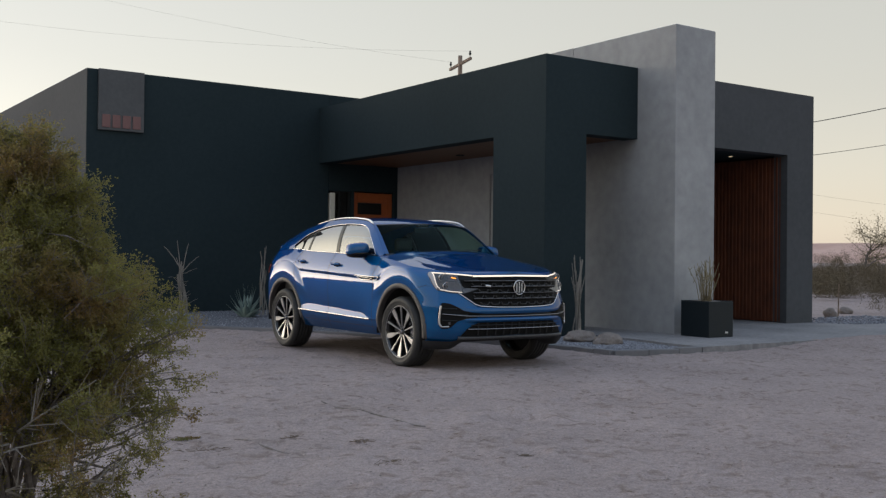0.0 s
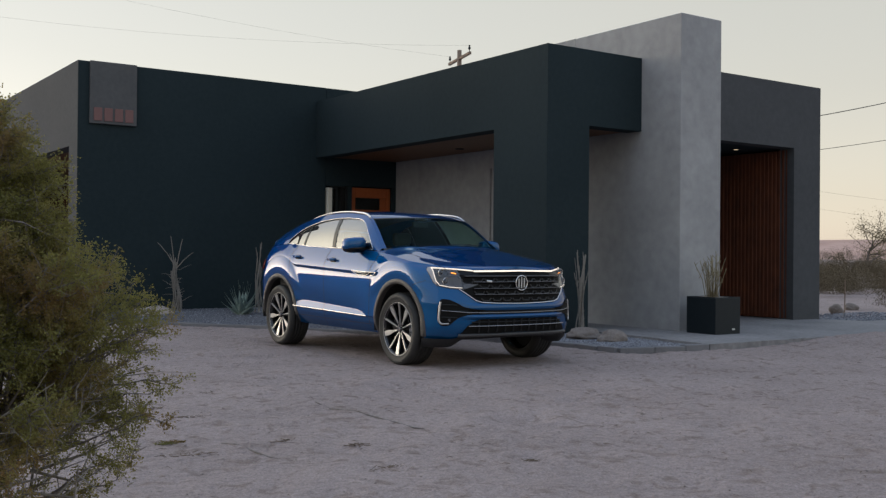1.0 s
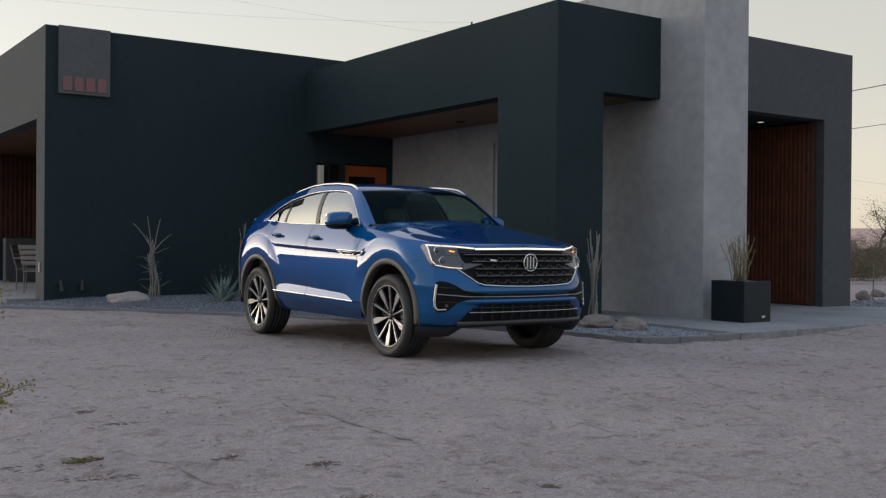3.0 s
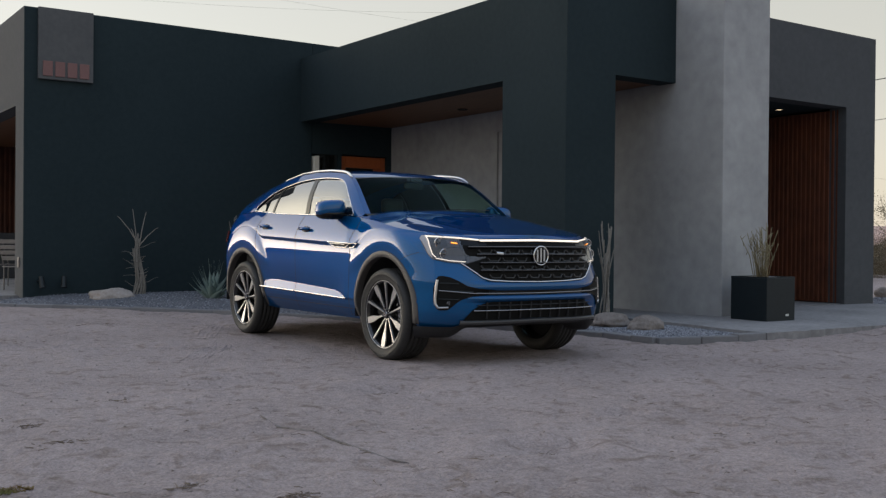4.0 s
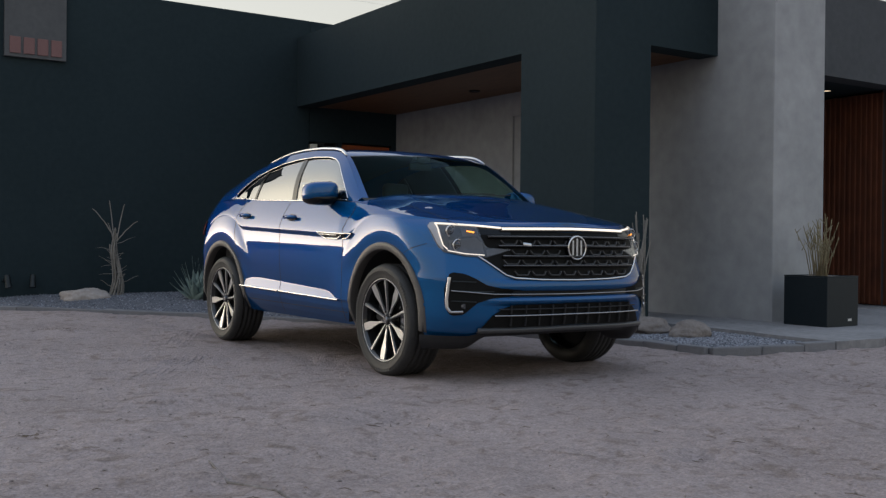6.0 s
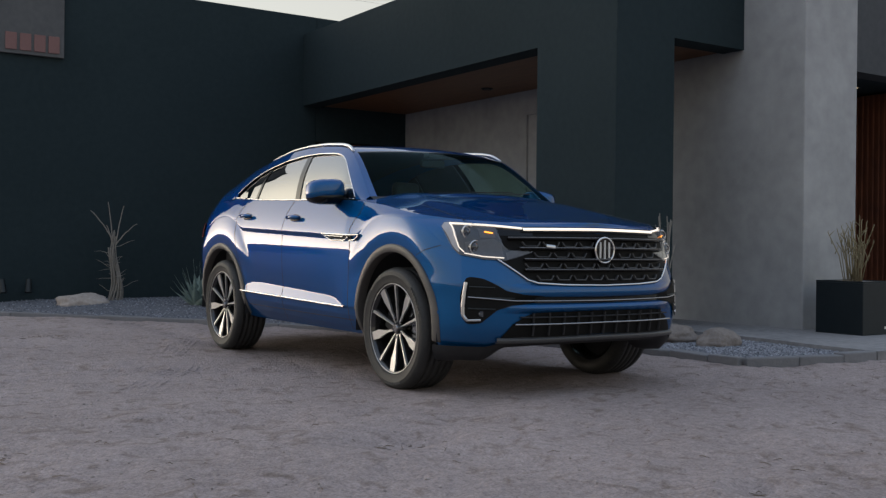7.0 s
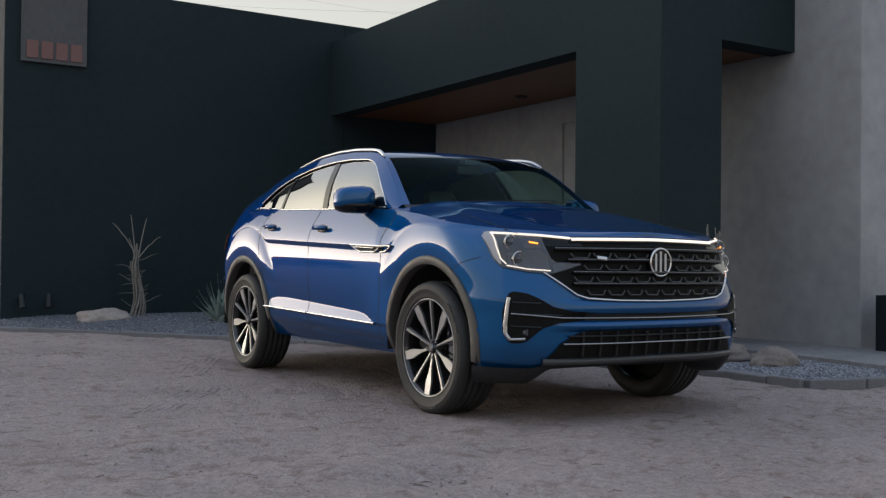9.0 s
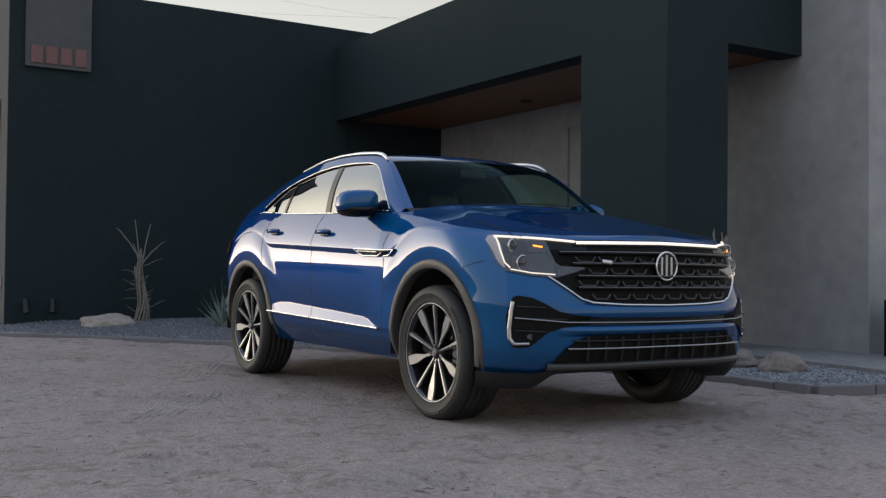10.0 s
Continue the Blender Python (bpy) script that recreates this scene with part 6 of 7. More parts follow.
def old_ocotillo(x, y, z, arms, seed, label):
    """A tight, winding bundle of canes with a few thin arms at the top and short twigs lower down."""
    r = random.Random(seed)
    e = empty("ocotillo", x, y, z, label=label, category="plant")
    side = Vector((0.84, -0.54, 0))
    canes_ = []
    for i in range(15):
        a = i * 2.4
        h = r.uniform(0.72, 1.0)
        r0, r1 = r.uniform(0.03, 0.12), r.uniform(0.012, 0.05)
        ph = r.uniform(0, 6)
        pts = []
        for k in np.linspace(0, 1, 14):
            s = r0 + (r1 - r0) * smoothstep(0.05, 0.75, k)
            drift = 0.032 * math.sin(k * h * 6.6)
            w = 0.008 * math.sin(ph + k * 9)
            pts.append(Vector((s * math.cos(a + k) + w, s * math.sin(a + k) + w, h * k)) + side * drift)
        c = solid("cane", *tube(pts, list(np.linspace(0.0115, 0.0075, 14)), 6), M_CANE, e)
        canes_.append((c, pts))
    for tip, high, foot, low in arms:
        p, q = side * foot + Vector((0, 0, low)), side * tip + Vector((0, r.uniform(-0.1, 0.1), high))
        mid = p.lerp(q, 0.5) + Vector((0, 0, 0.03)) - side * (tip - foot) * 0.10
        way = [(1 - k) ** 2 * p + 2 * k * (1 - k) * mid + k * k * q + Vector((0, 0, 0.006 * math.sin(k * 17))) for k in np.linspace(0, 1, 9)]
        solid("arm", *tube(way, list(np.linspace(0.0095, 0.0045, 9)), 6), M_CANE, e)
    for i in range(30):
        c, pts = canes_[i % 15]
        p = pts[r.randrange(2, 11)]
        a = r.uniform(0, 6.283)
        ln = r.uniform(0.14, 0.36)
        d = Vector((math.cos(a), math.sin(a), 0))
        rise = r.uniform(-0.02, 0.12)
        way = [p, p + d * ln * 0.35 + Vector((0, 0, rise * 0.2)), p + d * ln * 0.7 + Vector((0, 0, rise * 0.8)), p + d * ln + Vector((0, 0, rise + r.uniform(-0.02, 0.03)))]
        solid("side_twig", *tube(way, [0.0045, 0.004, 0.003, 0.0015], 5), M_CANE, c)
    return e


old_ocotillo(7.52, 18.34, 0.12, ((-0.09, 1.38, -0.02, 0.80), (0.14, 1.33, 0.02, 0.78), (-0.35, 1.26, -0.02, 0.84), (0.30, 1.08, 0.02, 0.78), (-0.14, 1.06, -0.02, 0.76)), 8, "leafless grey ocotillo canes in the gravel by the dark wall")
canes("ocotillo", 8.66, 17.25, 0.10, 8, 1.30, 0.18, 9, M_CANE, "slim leafless ocotillo canes behind the parked car", "plant")
canes("ocotillo", 11.10, 11.40, 0.05, 20, 1.30, 0.20, 12, M_CANE, "leafless ocotillo canes beside the dark pillar", "plant")


def agave(x, y, z, size, seed):
    r = random.Random(seed)
    e = empty("agave", x, y, z, label="blue-green agave rosette in the grey gravel", category="plant")
    n = 25
    for i in range(n):
        a = i * 2.39996
        up = 0.55 + 0.90 * (i / n) + r.uniform(-0.1, 0.1)
        ln = size * r.uniform(0.85, 1.1) * (0.8 + 0.25 * math.sin(up))
        verts, faces = [], []
        for k, s in enumerate(np.linspace(0, 1, 9)):
            el = up + 0.25 * s * (1 if up > 0.7 else 0.3)
            c = Vector((math.cos(a) * math.cos(up), math.sin(a) * math.cos(up), math.sin(up))) * (ln * s)
            c.z += 0.10 * ln * s * s
            w = 0.080 * size / 0.6 * (math.sin(min(1, s * 1.15 + 0.22) * math.pi) ** 0.8 if s < 0.98 else 0.03)
            side = Vector((-math.sin(a), math.cos(a), 0))
            nrm = Vector((-math.cos(a) * math.sin(up), -math.sin(a) * math.sin(up), math.cos(up)))
            verts += [c - side * w + nrm * w * 0.5, c - nrm * 0.012 * (1 - s), c + side * w + nrm * w * 0.5, c + nrm * (0.012 * (1 - s) + 0.002)]
            if k:
                b = 4 * k
                for q in range(4):
                    faces.append((b - 4 + q, b - 4 + (q + 1) % 4, b + (q + 1) % 4, b + q))
        solid("leaf", verts, faces, M_AGAVE, e, smooth=True)


agave(8.21, 16.93, 0.06, 0.56, 4)

# planter and its reeds
planter = empty("planter", 12.725, 10.32, SLAB_Z, label="square black metal planter standing on the concrete slab", category="planter")
bm = block(-0.27, 0.27, -0.27, 0.27, 0, 0.52, 0.006)
part("box", bm, M_BLACKPOT, planter)
bm = bmesh.new()
for b in ((-0.27, 0.27, -0.27, -0.25), (-0.27, 0.27, 0.25, 0.27), (-0.27, -0.25, -0.249, 0.249), (0.25, 0.27, -0.249, 0.249)):
    block(*b, 0.5205, 0.535, 0.002, bm)
part("rim", bm, M_BLACKPOT, planter)
part("soil", block(-0.249, 0.249, -0.249, 0.249, 0.5205, 0.526), M_STONE, planter, "pale gravel topping")
part("maker_plate", block(0.09, 0.15, -0.2735, -0.2705, 0.055, 0.08), M_WHITEMETAL, planter, "small pale plate")
r = random.Random(31)
reeds = empty("potted_plant", 12.715, 10.32, SLAB_Z + 0.526, label="thin yellow-green upright stems growing in the black planter", category="plant")
for i in range(34):
    a = r.uniform(0, 6.283)
    h = r.uniform(0.22, 0.68)
    s0, s1 = r.uniform(0.0, 0.13), r.uniform(0.0, 0.17) * (0.5 + h)
    px_, py_ = s0 * math.cos(a), s0 * math.sin(a)
    qx, qy = px_ + s1 * math.cos(a), py_ + s1 * math.sin(a)
    bend = r.uniform(-0.03, 0.03)
    v, f = tube([(px_, py_, 0), (px_ * 0.6 + qx * 0.4 + bend, py_ * 0.6 + qy * 0.4, h * 0.5), (qx, qy, h * 0.97), (qx + bend, qy, h)], [0.0055, 0.005, 0.004, 0.0025], 6)
    pcs = [(v, f)]
    if h > 0.4:
        for k in range(3):
            z0 = h * r.uniform(0.45, 0.9)
            kx, ky = px_ + (qx - px_) * z0 / h, py_ + (qy - py_) * z0 / h
            pcs.append(tube([(kx, ky, z0), (kx + r.uniform(-0.08, 0.08), ky + r.uniform(-0.06, 0.06), z0 + r.uniform(0.04, 0.1))], [0.005, 0.003], 5))
    solid("stem", *joined(pcs), M_REED, reeds, smooth=True)


def leaf_cloud(name, centres, dirs, sizes, material, parent, label="", rng_seed=1):
    """Many small folded leaves, one mesh: each a pair of triangles bent along its rib."""
    g = np.random.default_rng(rng_seed)
    n = len(centres)
    d = dirs / (np.linalg.norm(dirs, axis=1, keepdims=True) + 1e-9)
    t = np.cross(d, g.normal(size=(n, 3)))
    t /= np.linalg.norm(t, axis=1, keepdims=True) + 1e-9
    nn = np.cross(d, t)
    s = sizes[:, None]
    V = np.stack((centres, centres + d * s * 0.5 + t * s * 0.30 + nn * s * 0.1, centres + d * s, centres + d * s * 0.5 - t * s * 0.30 + nn * s * 0.1), 1)
    k = (np.arange(n) * 4)[:, None]
    F = np.concatenate((k + np.array([[0, 1, 2]]), k + np.array([[0, 2, 3]])), 0)
    me = bpy.data.meshes.new(name)
    me.from_pydata(V.reshape(-1, 3).tolist(), [], F.tolist())
    me.materials.append(material)
    ob = new(name, me)
    ob.parent = parent
    ob["kind"] = "stuff"
    if label:
        ob["label"] = label
    return ob


crown_r = curve((0.0, 0.3, 0.48, 0.60, 0.80, 0.95, 1.07, 1.17, 1.26, 1.36, 1.45, 1.56, 1.67, 1.76), (0.15, 0.30, 0.38, 0.46, 0.48, 0.52, 0.53, 0.50, 0.35, 0.31, 0.28, 0.20, 0.14, 0.06))


def creosote(x, y, z, sprays, seed, label):
    """A dense shrub: stems that fan out to leafy sprays over a lumpy, tapering crown."""
    g = np.random.default_rng(seed)
    e = empty("creosote_bush", x, y, z, label=label, category="bush")
    wood_p, C, D, L = [], [], [], []
    hubs = []
    for i in range(20):
        a, h = g.uniform(0, 6.283), g.uniform(0.5, 1.35)
        r = float(crown_r(h)) * g.uniform(0.1, 0.45)
        end = np.array((r * math.cos(a), r * math.sin(a), h))
        mid = end * np.array((0.6, 0.6, 0.45)) + g.normal(size=3) * 0.05
        base = g.normal(size=3) * np.array((0.07, 0.07, 0))
        pts = [(1 - k) ** 2 * base + 2 * k * (1 - k) * mid + k * k * end for k in np.linspace(0, 1, 8)]
        wood_p.append(tube([tuple(p) for p in pts], list(np.linspace(0.014, 0.005, 8)), 5))
        hubs += pts[3:]
    hubs = np.array(hubs)
    n = 0
    while n < sprays:
        h = 0.22 + 1.48 * g.random()
        rr = float(crown_r(h))
        if g.random() > (rr / 0.60) * (0.05 if h < 0.56 else 0.5 if h < 0.78 else 1.0):
            continue
        a = g.uniform(0, 6.283)
        lump = 1 + 0.22 * math.sin(a * 4 + h * 5) * math.cos(a * 2 - h * 9) + 0.12 * math.sin(a * 9 + h * 17)
        r = rr * lump * g.uniform(0.25, 1.0) ** 0.5
        end = np.array((r * math.cos(a), r * math.sin(a), h))
        d = np.array((math.cos(a), math.sin(a), 0.0)) * g.uniform(0.5, 1.0) + np.array((0, 0, g.uniform(0.1, 0.9) if h > 0.5 else g.uniform(-0.3, 0.5))) + g.normal(size=3) * 0.25
        d /= np.linalg.norm(d)
        ln = g.uniform(0.12, 0.24)
        start = end - d * ln
        k = np.argmin(((hubs - start) ** 2).sum(1) + g.random(len(hubs)) * 0.02)
        mid = (hubs[k] + start) / 2 + g.normal(size=3) * 0.02 - np.array((0, 0, 0.02))
        wood_p.append(tube([tuple(hubs[k]), tuple(mid), tuple(start), tuple(end)], [0.005, 0.004, 0.0028, 0.0012], 4, False))
        for _ in range(11):
            f0 = g.uniform(0.0, 1.0)
            p = start + d * ln * f0
            td = d * 0.8 + g.normal(size=3) * 0.6
            td /= np.linalg.norm(td)
            tl = g.uniform(0.04, 0.11)
            wood_p.append(tube([tuple(p), tuple(p + td * tl)], [0.0014, 0.0007], 3, False))
            m = 50
            C.append(p + td * tl * g.uniform(0.1, 1.1, (m, 1)) + g.normal(size=(m, 3)) * 0.010)
            D.append(td * 0.5 + g.normal(size=(m, 3)) * 0.7)
            L.append(g.uniform(0.0065, 0.0125, m))
        n += 1
    # loose leafy branches that reach out of the skirt, and low ones that droop to the sand
    for i in range(96):
        a = i * 2.399 + g.uniform(-0.3, 0.3)
        if i % 3 < 2:
            h, r, h0 = g.uniform(0.50, 0.98), g.uniform(0.52, 0.78), g.uniform(0.45, 0.75)
        else:
            h, r, h0 = g.uniform(0.16, 0.48), g.uniform(0.30, 0.80), g.uniform(0.15, 0.35)
        out = np.array((math.cos(a), math.sin(a), 0.0))
        p0 = out * 0.12 + np.array((0, 0, h0))
        p2 = out * r + np.array((0, 0, h))
        p1 = (p0 + p2) / 2 + np.array((0, 0, 0.07)) + g.normal(size=3) * 0.05
        ks = np.linspace(0, 1, 9)[:, None]
        way = (1 - ks) ** 2 * p0 + 2 * ks * (1 - ks) * p1 + ks * ks * p2 + g.normal(size=(9, 3)) * 0.007
        wood_p.append(tube([tuple(p) for p in way], list(np.linspace(0.006, 0.0014, 9)), 4, False))
        for _ in range(15):
            f0 = g.uniform(0.45, 1.0) * 8
            j = min(int(f0), 7)
            p = way[j] + (way[j + 1] - way[j]) * (f0 - j)
            td = (p2 - p1) * 1.2 + g.normal(size=3) * 0.5
            td /= np.linalg.norm(td)
            tl = g.uniform(0.04, 0.10)
            wood_p.append(tube([tuple(p), tuple(p + td * tl)], [0.0016, 0.0008], 3, False))
            m = 44
            C.append(p + td * tl * g.uniform(0.2, 1.1, (m, 1)) + g.normal(size=(m, 3)) * 0.009)
            D.append(td * 0.5 + g.normal(size=(m, 3)) * 0.7)
            L.append(g.uniform(0.007, 0.013, m))
    for i in range(30):
        a, h = g.uniform(-2.6, 0.6), g.uniform(0.42, 0.80)
        p = np.array((0.2 * math.cos(a), 0.2 * math.sin(a), h * 0.8))
        r = float(crown_r(h)) * g.uniform(0.9, 1.25)
        q = np.array((r * math.cos(a), r * math.sin(a), h))
        mid = (p + q) / 2 + g.normal(size=3) * 0.05
        dead_p = [tube([tuple(p), tuple(mid), tuple(q)], [0.007, 0.005, 0.002], 5)]
        for _ in range(3):
            s = mid + (q - mid) * g.uniform(0, 0.8)
            dead_p.append(tube([tuple(s), tuple(s + (q - p) * 0.25 + g.normal(size=3) * 0.06)], [0.003, 0.001], 4))
        solid("dead_twig", *joined(dead_p), M_CANE, e, "bare pale dead twig")
    tagged(solid("stem_tangle", *joined(wood_p), M_CREOTWIG, e, "brown-grey twisted stems"), kind="stuff")
    leaf_cloud("crown", np.concatenate(C), np.concatenate(D), np.concatenate(L), M_CREO, e, "small olive green leaves", seed)


creosote(1.60, 4.08, -0.02, 540, 7, "tall creosote bush with olive and rust-brown foliage on the sand")


def tyre_track(path, seed):
    """A tread print in the sand: shallow parallel grooves along a bent strip."""
    pts = np.array(path, float)
    seg = np.concatenate(([0], np.cumsum(np.hypot(*np.diff(pts, axis=0).T))))
    s = np.arange(0, seg[-1], 0.02)
    cx, cy = np.interp(s, seg, pts[:, 0]), np.interp(s, seg, pts[:, 1])
    tx, ty = np.gradient(cx), np.gradient(cy)
    ln = np.hypot(tx, ty)
    w = np.linspace(-0.13, 0.13, 53)
    X, Y = cx[:, None] - ty[:, None] / ln[:, None] * w[None], cy[:, None] + tx[:, None] / ln[:, None] * w[None]
    fade = smoothstep(0, 0.15, s) * smoothstep(seg[-1], seg[-1] - 0.15, s)
    wave = 0.5 + 0.5 * np.cos(w / 0.052 * 2 * math.pi)
    patchy = smoothstep(0.25, 0.55, lattice_noise(X * 3.5, Y * 3.5, seed))
    body_ = smoothstep(0.13, 0.10, np.abs(w))[None] * fade[:, None]
    Zt = ground_height(X, Y) - 0.012 + body_ * (0.0125 + patchy * 0.006 * wave[None] ** 2)
    ob = sheet_part("tyre_track", np.stack((X, Y, Zt), -1), M_SAND, None)
    tagged(ob, "tyre tread print pressed into the sand", "tyre track", kind="structure")


tyre_track([(5.26, 10.18), (5.45, 10.44), (5.71, 10.84), (6.14, 11.48)], 3)
tyre_track([(6.14, 12.0), (6.36, 12.48), (6.57, 12.92), (7.04, 13.90)], 4)
tyre_track([(7.95, 12.1), (7.80, 11.6), (7.60, 11.0), (7.40, 10.3)], 6)
r = random.Random(5)
pts = [(4.76, 7.59), (4.68, 7.18), (4.76, 6.93), (4.74, 6.68), (4.76, 6.37), (4.78, 6.2), (4.81, 6.08)]
pts = [(x, y, float(ground_height(np.array([x]), np.array([y]))[0]) + 0.001) for x, y in pts]
v, f = tube(pts, [0.003, 0.008, 0.005, 0.008, 0.007, 0.006, 0.002], 7)
tagged(solid("fallen_branch", v, f, M_CREOTWIG, smooth=True), "long thin dry branch lying on the sand", "plant litter")

pts = [(3.46, 6.37), (3.50, 6.22), (3.52, 6.02), (3.50, 5.76), (3.53, 5.62)]
pts = [(x, y, float(ground_height(np.array([x]), np.array([y]))[0]) + 0.001) for x, y in pts]
v, f = tube(pts, [0.003, 0.006, 0.007, 0.005, 0.002], 7)
tagged(solid("fallen_branch", v, f, M_CREOTWIG, smooth=True), "short thin dry branch half buried in the sand", "plant litter")
pcs = []
for i in range(160):
    a, d = r.uniform(0, 6.283), 0.055 * r.random() ** 0.6
    x, y = 3.18 + d * math.cos(a) * 1.8, 6.52 + d * math.sin(a)
    pcs.append(tube([(x, y, 0.0), (x + r.uniform(-0.02, 0.02), y + r.uniform(-0.02, 0.02), r.uniform(0.004, 0.012))], [0.003, 0.001], 4))
tagged(solid("green_tuft", *joined(pcs), M_CREO), "low flat tuft of dull green shoots in the sand", "plant", kind="stuff")

# dry tufts and twigs on the sand
for x, y, s, seed in ((6.62, 6.57, 0.05, 1), (5.53, 5.99, 0.12, 2), (4.77, 4.91, 0.06, 3), (3.14, 6.10, 0.13, 4), (5.92, 8.08, 0.15, 5), (4.25, 8.60, 0.12, 6), (3.59, 7.96, 0.07, 7), (3.59, 7.29, 0.09, 8), (3.83, 6.20, 0.05, 9), (4.11, 5.79, 0.06, 10),
                      (3.93, 5.12, 0.08, 11), (2.86, 6.53, 0.10, 12), (5.71, 14.30, 0.2, 13), (4.57, 12.74, 0.16, 14), (2.0, 5.6, 0.3, 15)):
    r = random.Random(seed)
    pcs = []
    for i in range(90 if seed < 4 else 34):
        a = r.uniform(0, 6.283)
        d = s * r.uniform(0, 1) ** 0.7
        bx, by = d * math.cos(a) * 1.7, d * math.sin(a)
        b2, ln = r.uniform(0, 6.283), r.uniform(0.015, 0.05)
        z0 = r.uniform(0.002, 0.012) * (1.3 - d / s)
        pcs.append(tube([(bx, by, z0), (bx + ln * math.cos(b2), by + ln * math.sin(b2), z0 + r.uniform(-0.004, 0.008))], [0.0028, 0.0015], 4))
    tuft = solid("dry_tuft", *joined(pcs), M_STRAW)
    tuft.matrix_basis = pose(x, y, float(ground_height(np.array([x]), np.array([y]))[0]) - 0.004)
    tagged(tuft, "flat brown tuft of dry plant litter on the sand", "plant litter", "dry tufts", "stuff")
r = random.Random(77)
pcs = []
for i in range(420):
    x, y = r.uniform(1.5, 13), r.uniform(2.5, 9)
    if 6.5 < x < 9.2 and y > 8.4:
        continue
    a, ln = r.uniform(0, 6.283), r.uniform(0.015, 0.08)
    z = float(ground_height(np.array([x]), np.array([y]))[0])
    pcs.append(tube([(x, y, z + 0.003), (x + ln * 0.5 * math.cos(a), y + ln * 0.5 * math.sin(a), z + 0.008), (x + ln * math.cos(a + 0.3), y + ln * math.sin(a + 0.3), z + 0.003)], [0.0016, 0.002, 0.001], 4))
tagged(solid("twig_litter", *joined(pcs), M_STRAW), "thin dry twigs scattered on the sand", "plant litter", kind="stuff")


# ---------------------------------------------------------------- patio chairs
def patio_chair(x, y, turn):
    e = empty("patio_chair", x, y, 0.11, turn, "taupe metal patio armchair with slatted back on the patio", "chair", "patio chairs")
    for sx in (-0.28, 0.28):
        for y0, y1, h in ((-0.26, -0.24, 0.62), (0.22, 0.34, 0.88)):
            v, f = tube([(sx, y0, 0), (sx, y0 * 0.96, 0.40), (sx, y1, h)], 0.013, 8)
            solid("leg", v, f, M_CHAIR, e)
        v, f = tube([(sx, -0.27, 0.62), (sx, 0.0, 0.63), (sx, 0.28, 0.62)], 0.015, 8)
        solid("armrest", v, f, M_CHAIR, e)
    for i in range(7):
        yy = -0.24 + i * 0.075
        part("seat_slat", block(-0.27, 0.27, yy, yy + 0.06, 0.40, 0.415, 0.004), M_CHAIR, e)
    for i in range(4):
        zz_ = 0.52 + i * 0.095
        bm = block(-0.27, 0.27, -0.008, 0.008, zz_, zz_ + 0.07, 0.004)
        for q in bm.verts:
            q.co.y += 0.24 + (q.co.z - 0.4) * 0.2
        part("back_slat", bm, M_CHAIR, e)
    return e


patio_chair(6.35, 20.75, 118)
patio_chair(6.5, 22.3, 60)
table = empty("patio_table", 7.4, 21.6, 0.11, label="low taupe patio table between the chairs", category="table")
part("tabletop", block(-0.35, 0.35, -0.35, 0.35, 0.44, 0.47, 0.006), M_CHAIR, table)
for sx in (-0.3, 0.3):
    for sy in (-0.3, 0.3):
        part("leg", block(sx - 0.015, sx + 0.015, sy - 0.015, sy + 0.015, 0, 0.439), M_CHAIR, table)

# ---------------------------------------------------------------- distance
# utility pole behind the house
ux, uy = away(40.0, 0.60)
upole = empty("utility_pole", ux, uy, 0, 73, "weathered wooden utility pole with crossarm and insulators", "utility pole")
v, f = tube([(0, 0, -0.2), (0, 0, 9.17)], [0.16, 0.085], 12)
solid("pole", v, f, M_POLE, upole, smooth=True)
part("crossarm", block(-1.27, 1.27, -0.05, 0.05, 8.79, 8.89, 0.01), M_POLE, upole)
for sx in (-1.18, 1.18):
    v, f = joined([tube([(sx, 0, 8.89), (sx, 0, 8.97)], 0.014, 8), tube([(sx, 0, 8.97), (sx, 0, 9.03), (sx, 0, 9.07), (sx, 0, 9.14)], [0.026, 0.055, 0.034, 0.038], 10)])
    solid("insulator", v, f, M_DULLMETAL, upole)


def wire(name, a, b, sag, radius):
    a, b = Vector(a), Vector(b)
    pts = []
    for k in np.linspace(0, 1, 24):
        p = a + (b - a) * k
        p.z -= sag * 4 * k * (1 - k)
        pts.append(p)
    v, f = tube(pts, radius, 5)
    return tagged(solid(name, v, f, M_WIRE), "thin dark overhead wire against the sky", "wire", "overhead wires")


top = upole.matrix_basis @ Vector((-1.18, 0, 9.13))
wire("overhead_wire", top, (*away(40, -18), 10.4), 0.3, 0.0024)
wire("overhead_wire", upole.matrix_basis @ Vector((1.18, 0, 9.13)), (*away(40, -18), 12.3), 0.3, 0.0024)
for d, z0, z1, rr in ((32, 5.62, 6.55, 0.013), (40, 5.45, 6.25, 0.011), (70, 6.8, 3.7, 0.0045), (70, 5.6, 2.5, 0.0045)):
    wire("overhead_wire", (*away(d, d * 0.30), z0 - 0.35), (*away(d * 0.97, d * 0.55), z1 + 0.45), 0.15, rr)

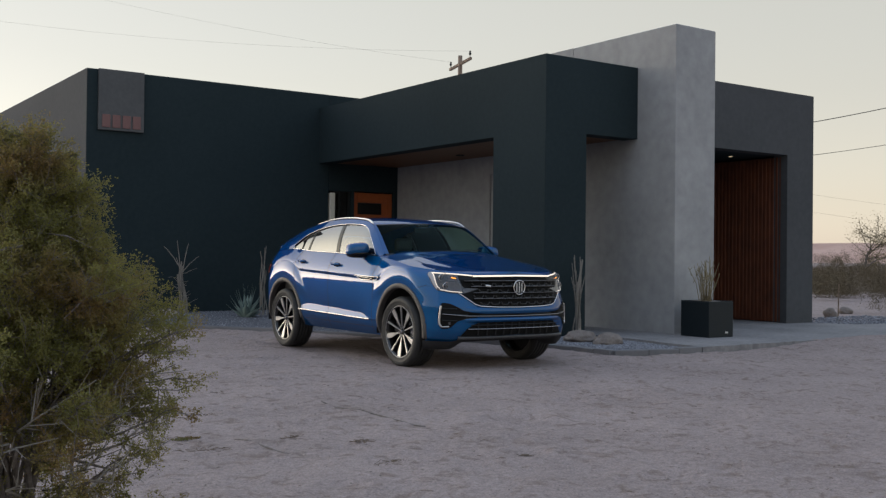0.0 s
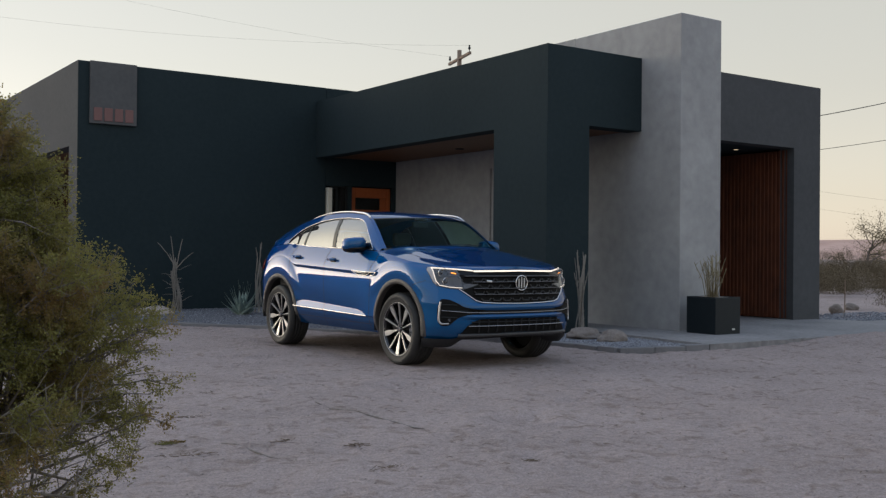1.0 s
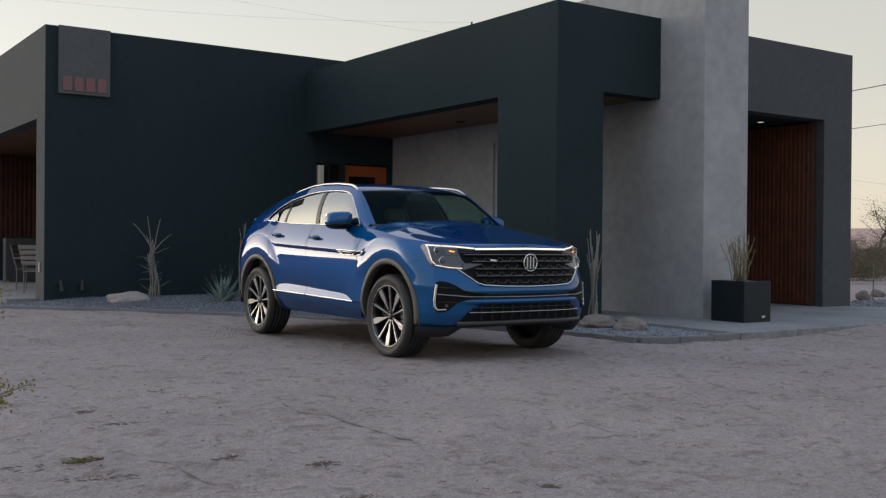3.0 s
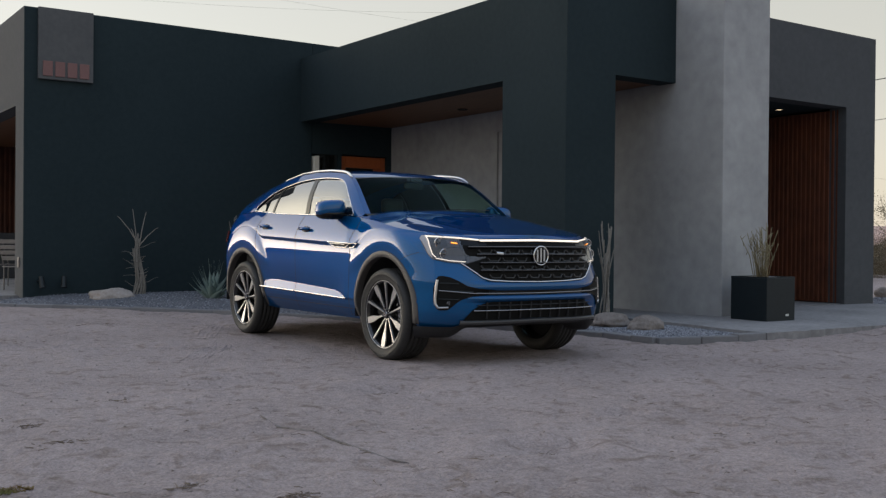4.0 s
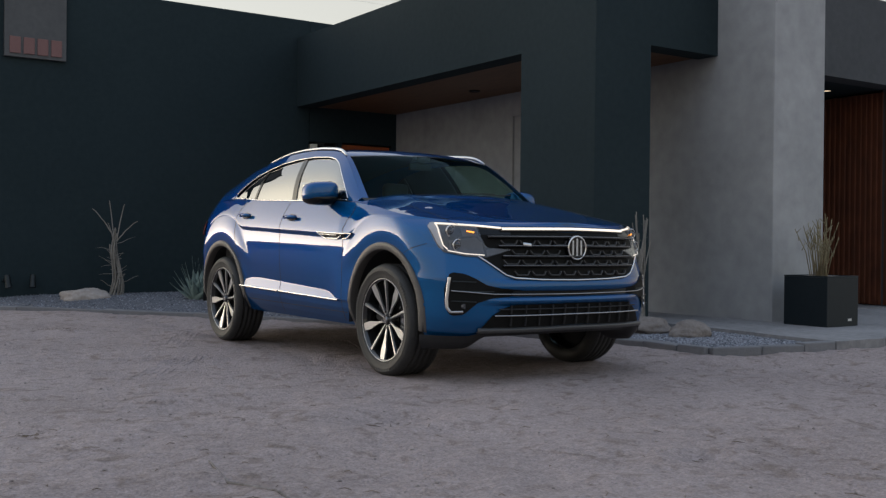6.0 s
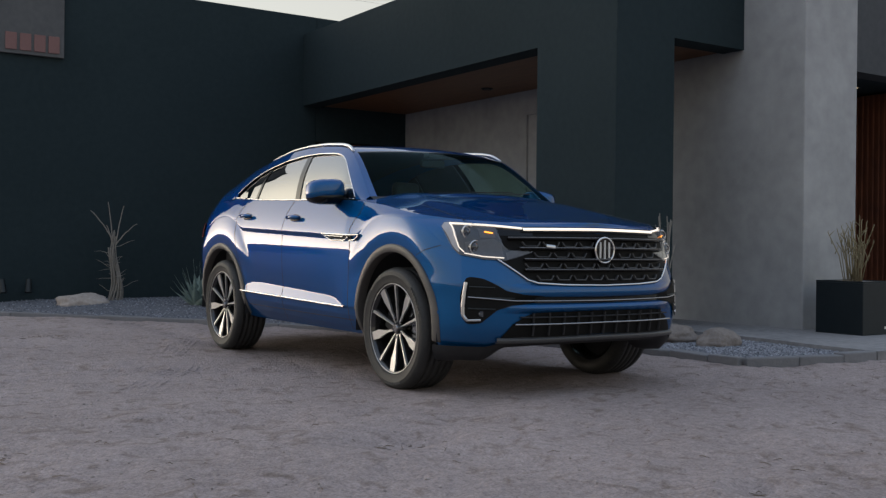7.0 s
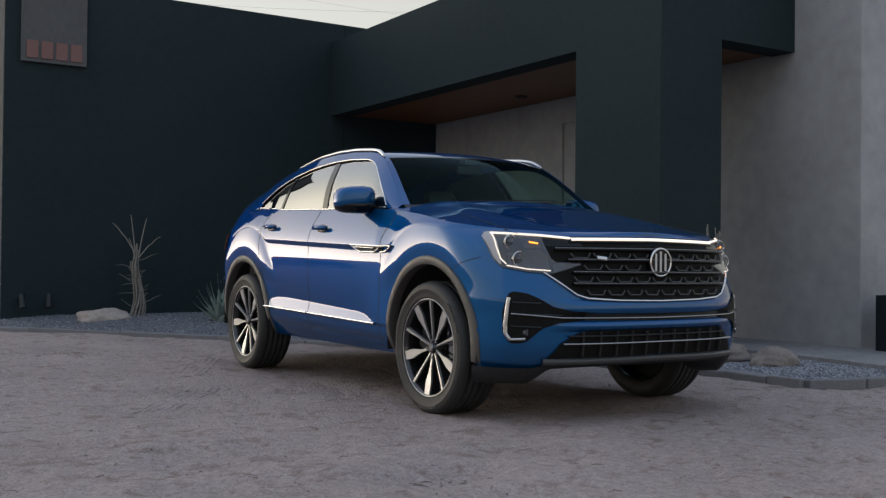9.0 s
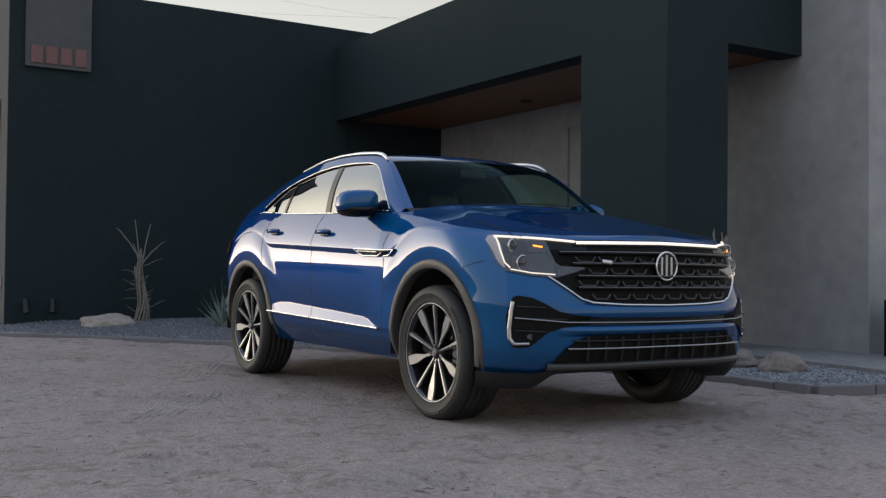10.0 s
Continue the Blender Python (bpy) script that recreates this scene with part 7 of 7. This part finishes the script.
# hills
hills = []
for dist, high, seed in ((1500, 32, 2), (1150, 17, 5)):
    n = 220
    A_ = np.linspace(-2.0, 2.0, n)
    rows = []
    for depth, frac in ((-260, 0.0), (-150, 0.35), (-60, 0.75), (0, 1.0), (160, 0.7)):
        prof_ = 0.55 + 0.45 * lattice_noise(A_ * 5 + seed, A_ * 0 + seed, seed) + 0.18 * (lattice_noise(A_ * 23 + seed, A_ * 0, seed + 1) - 0.5)
        rough_ = 1 + 0.5 * (lattice_noise(A_ * 40 + depth, A_ * 0 + depth * 0.01, seed + 2) - 0.5) * (0 < frac < 1)
        x_ = EYE.x + (dist + depth) * np.sin(A_ + 0.606)
        y_ = EYE.y + (dist + depth) * np.cos(A_ + 0.606)
        rows.append(np.stack((x_, y_, high * frac * prof_ * rough_ - 0.5), -1))
    ob = sheet_part("backdrop_hills", np.array(rows), M_HILL, None, flip=True)
    tagged(ob, "low reddish desert hills on the horizon", "hills", kind="structure")


def far_scrub(name, spots, seed, label, per=1500, leaf=(0.05, 0.13)):
    """Distant shrubs in one mesh: clumps of leaf tufts."""
    g = np.random.default_rng(seed)
    C, D, L = [], [], []
    for x, y, rad, high in spots:
        n = int(per * min(rad, 2.5))
        a, q = g.random(n) * 6.283, g.random(n) ** 0.5
        h = g.random(n)
        lump = 1 + 0.35 * np.sin(a * 3 + x) + 0.2 * np.sin(a * 7 + y)
        rr = rad * q * lump * np.sqrt(np.clip(1.15 - h ** 2, 0.05, 1))
        C.append(np.stack((x + rr * np.cos(a), y + rr * np.sin(a), 0.05 + high * h * (0.75 + 0.25 * lump)), -1))
        D.append(g.normal(size=(n, 3)))
        L.append(g.uniform(*leaf, n) * (0.6 + 0.25 * rad))
    holder = empty(name, 0, 0, 0, label=label, category="scrub")
    holder["kind"] = "stuff"
    return leaf_cloud("foliage", np.concatenate(C), np.concatenate(D), np.concatenate(L), M_SCRUB, holder, "", seed)


g = np.random.default_rng(12)
spots = []
for i in range(24):
    d = g.uniform(32, 44)
    s = d * g.uniform(0.33, 0.54)
    spots.append((*away(d, s), g.uniform(0.5, 1.5), g.uniform(0.35, 0.85)))
for i in range(36):
    d = g.uniform(45, 90)
    s = d * g.uniform(0.33, 0.54)
    spots.append((*away(d, s), g.uniform(0.7, 2.0), g.uniform(0.5, 1.6)))
spots.append((*away(25, 10.9), 0.55, 0.85))
far_scrub("desert_scrub", spots, 3, "dull brown and olive desert scrub beyond the sand", 5600, (0.022, 0.055))
spots = []
for i in range(70):
    a = g.uniform(1.15, 5.6)
    d = g.uniform(35, 160)
    spots.append((EYE.x + d * math.sin(0.606 + a), EYE.y + d * math.cos(0.606 + a), g.uniform(0.8, 2.2), g.uniform(0.8, 1.8)))
far_scrub("desert_scrub", spots, 5, "scattered desert scrub across the open plain")


def tree(x, y, high, seed, label):
    """A mesquite: a forked trunk, limbs and an open crown of leaf tufts."""
    r = random.Random(seed)
    e = empty("mesquite_tree", x, y, 0, label=label, category="tree")
    wood_p, C = [], []

    def grow(p, d, ln, rad, level):
        pts, q = [p], p
        for i in range(4):
            d = (d + Vector((r.gauss(0, 0.16), r.gauss(0, 0.16), r.gauss(0.03, 0.08)))).normalized()
            q = q + d * ln / 4
            pts.append(q)
        wood_p.append(tube(pts, list(np.linspace(rad, rad * 0.6, 5)), 6 if level < 2 else 4))
        if level >= 2:
            for _ in range(84):
                c = pts[r.randrange(1, 5)] + Vector((r.gauss(0, 0.24), r.gauss(0, 0.24), r.gauss(0, 0.18)))
                C.append(tuple(c))
        if level >= 3:
            return
        for i in range(3 if level else 4):
            nd = (d + Vector((r.gauss(0, 0.95), r.gauss(0, 0.95), r.gauss(0.12, 0.3)))).normalized()
            grow(pts[r.randrange(2, 5)], nd, ln * r.uniform(0.65, 0.95), rad * 0.58, level + 1)

    grow(Vector((0, 0, 0)), Vector((0.1, 0, 1)).normalized(), high * 0.38, 0.085, 0)
    solid("trunk", *joined(wood_p), M_BARK, e, "dark forked trunk and limbs")
    g_ = np.random.default_rng(seed)
    leaf_cloud("crown", np.array(C), g_.normal(size=(len(C), 3)), g_.uniform(0.04, 0.095, len(C)), M_DRYLEAF, e, "thin open crown of small leaves", seed + 500)


tree(*away(60, 24.9), 4.7, 3, "wide open-crowned mesquite tree on the far sand")
tree(*away(72, 33.5), 4.4, 8, "dark mesquite tree beyond the far sand")
fx, fy = away(22.4, 8.70)
post = empty("fence_post", fx, fy, -0.05, label="short weathered wooden stake in the far sand", category="post")
v, f = tube([(0, 0, 0), (0.01, 0, 0.78)], 0.013, 8)
solid("stake", v, f, M_POLE, post)
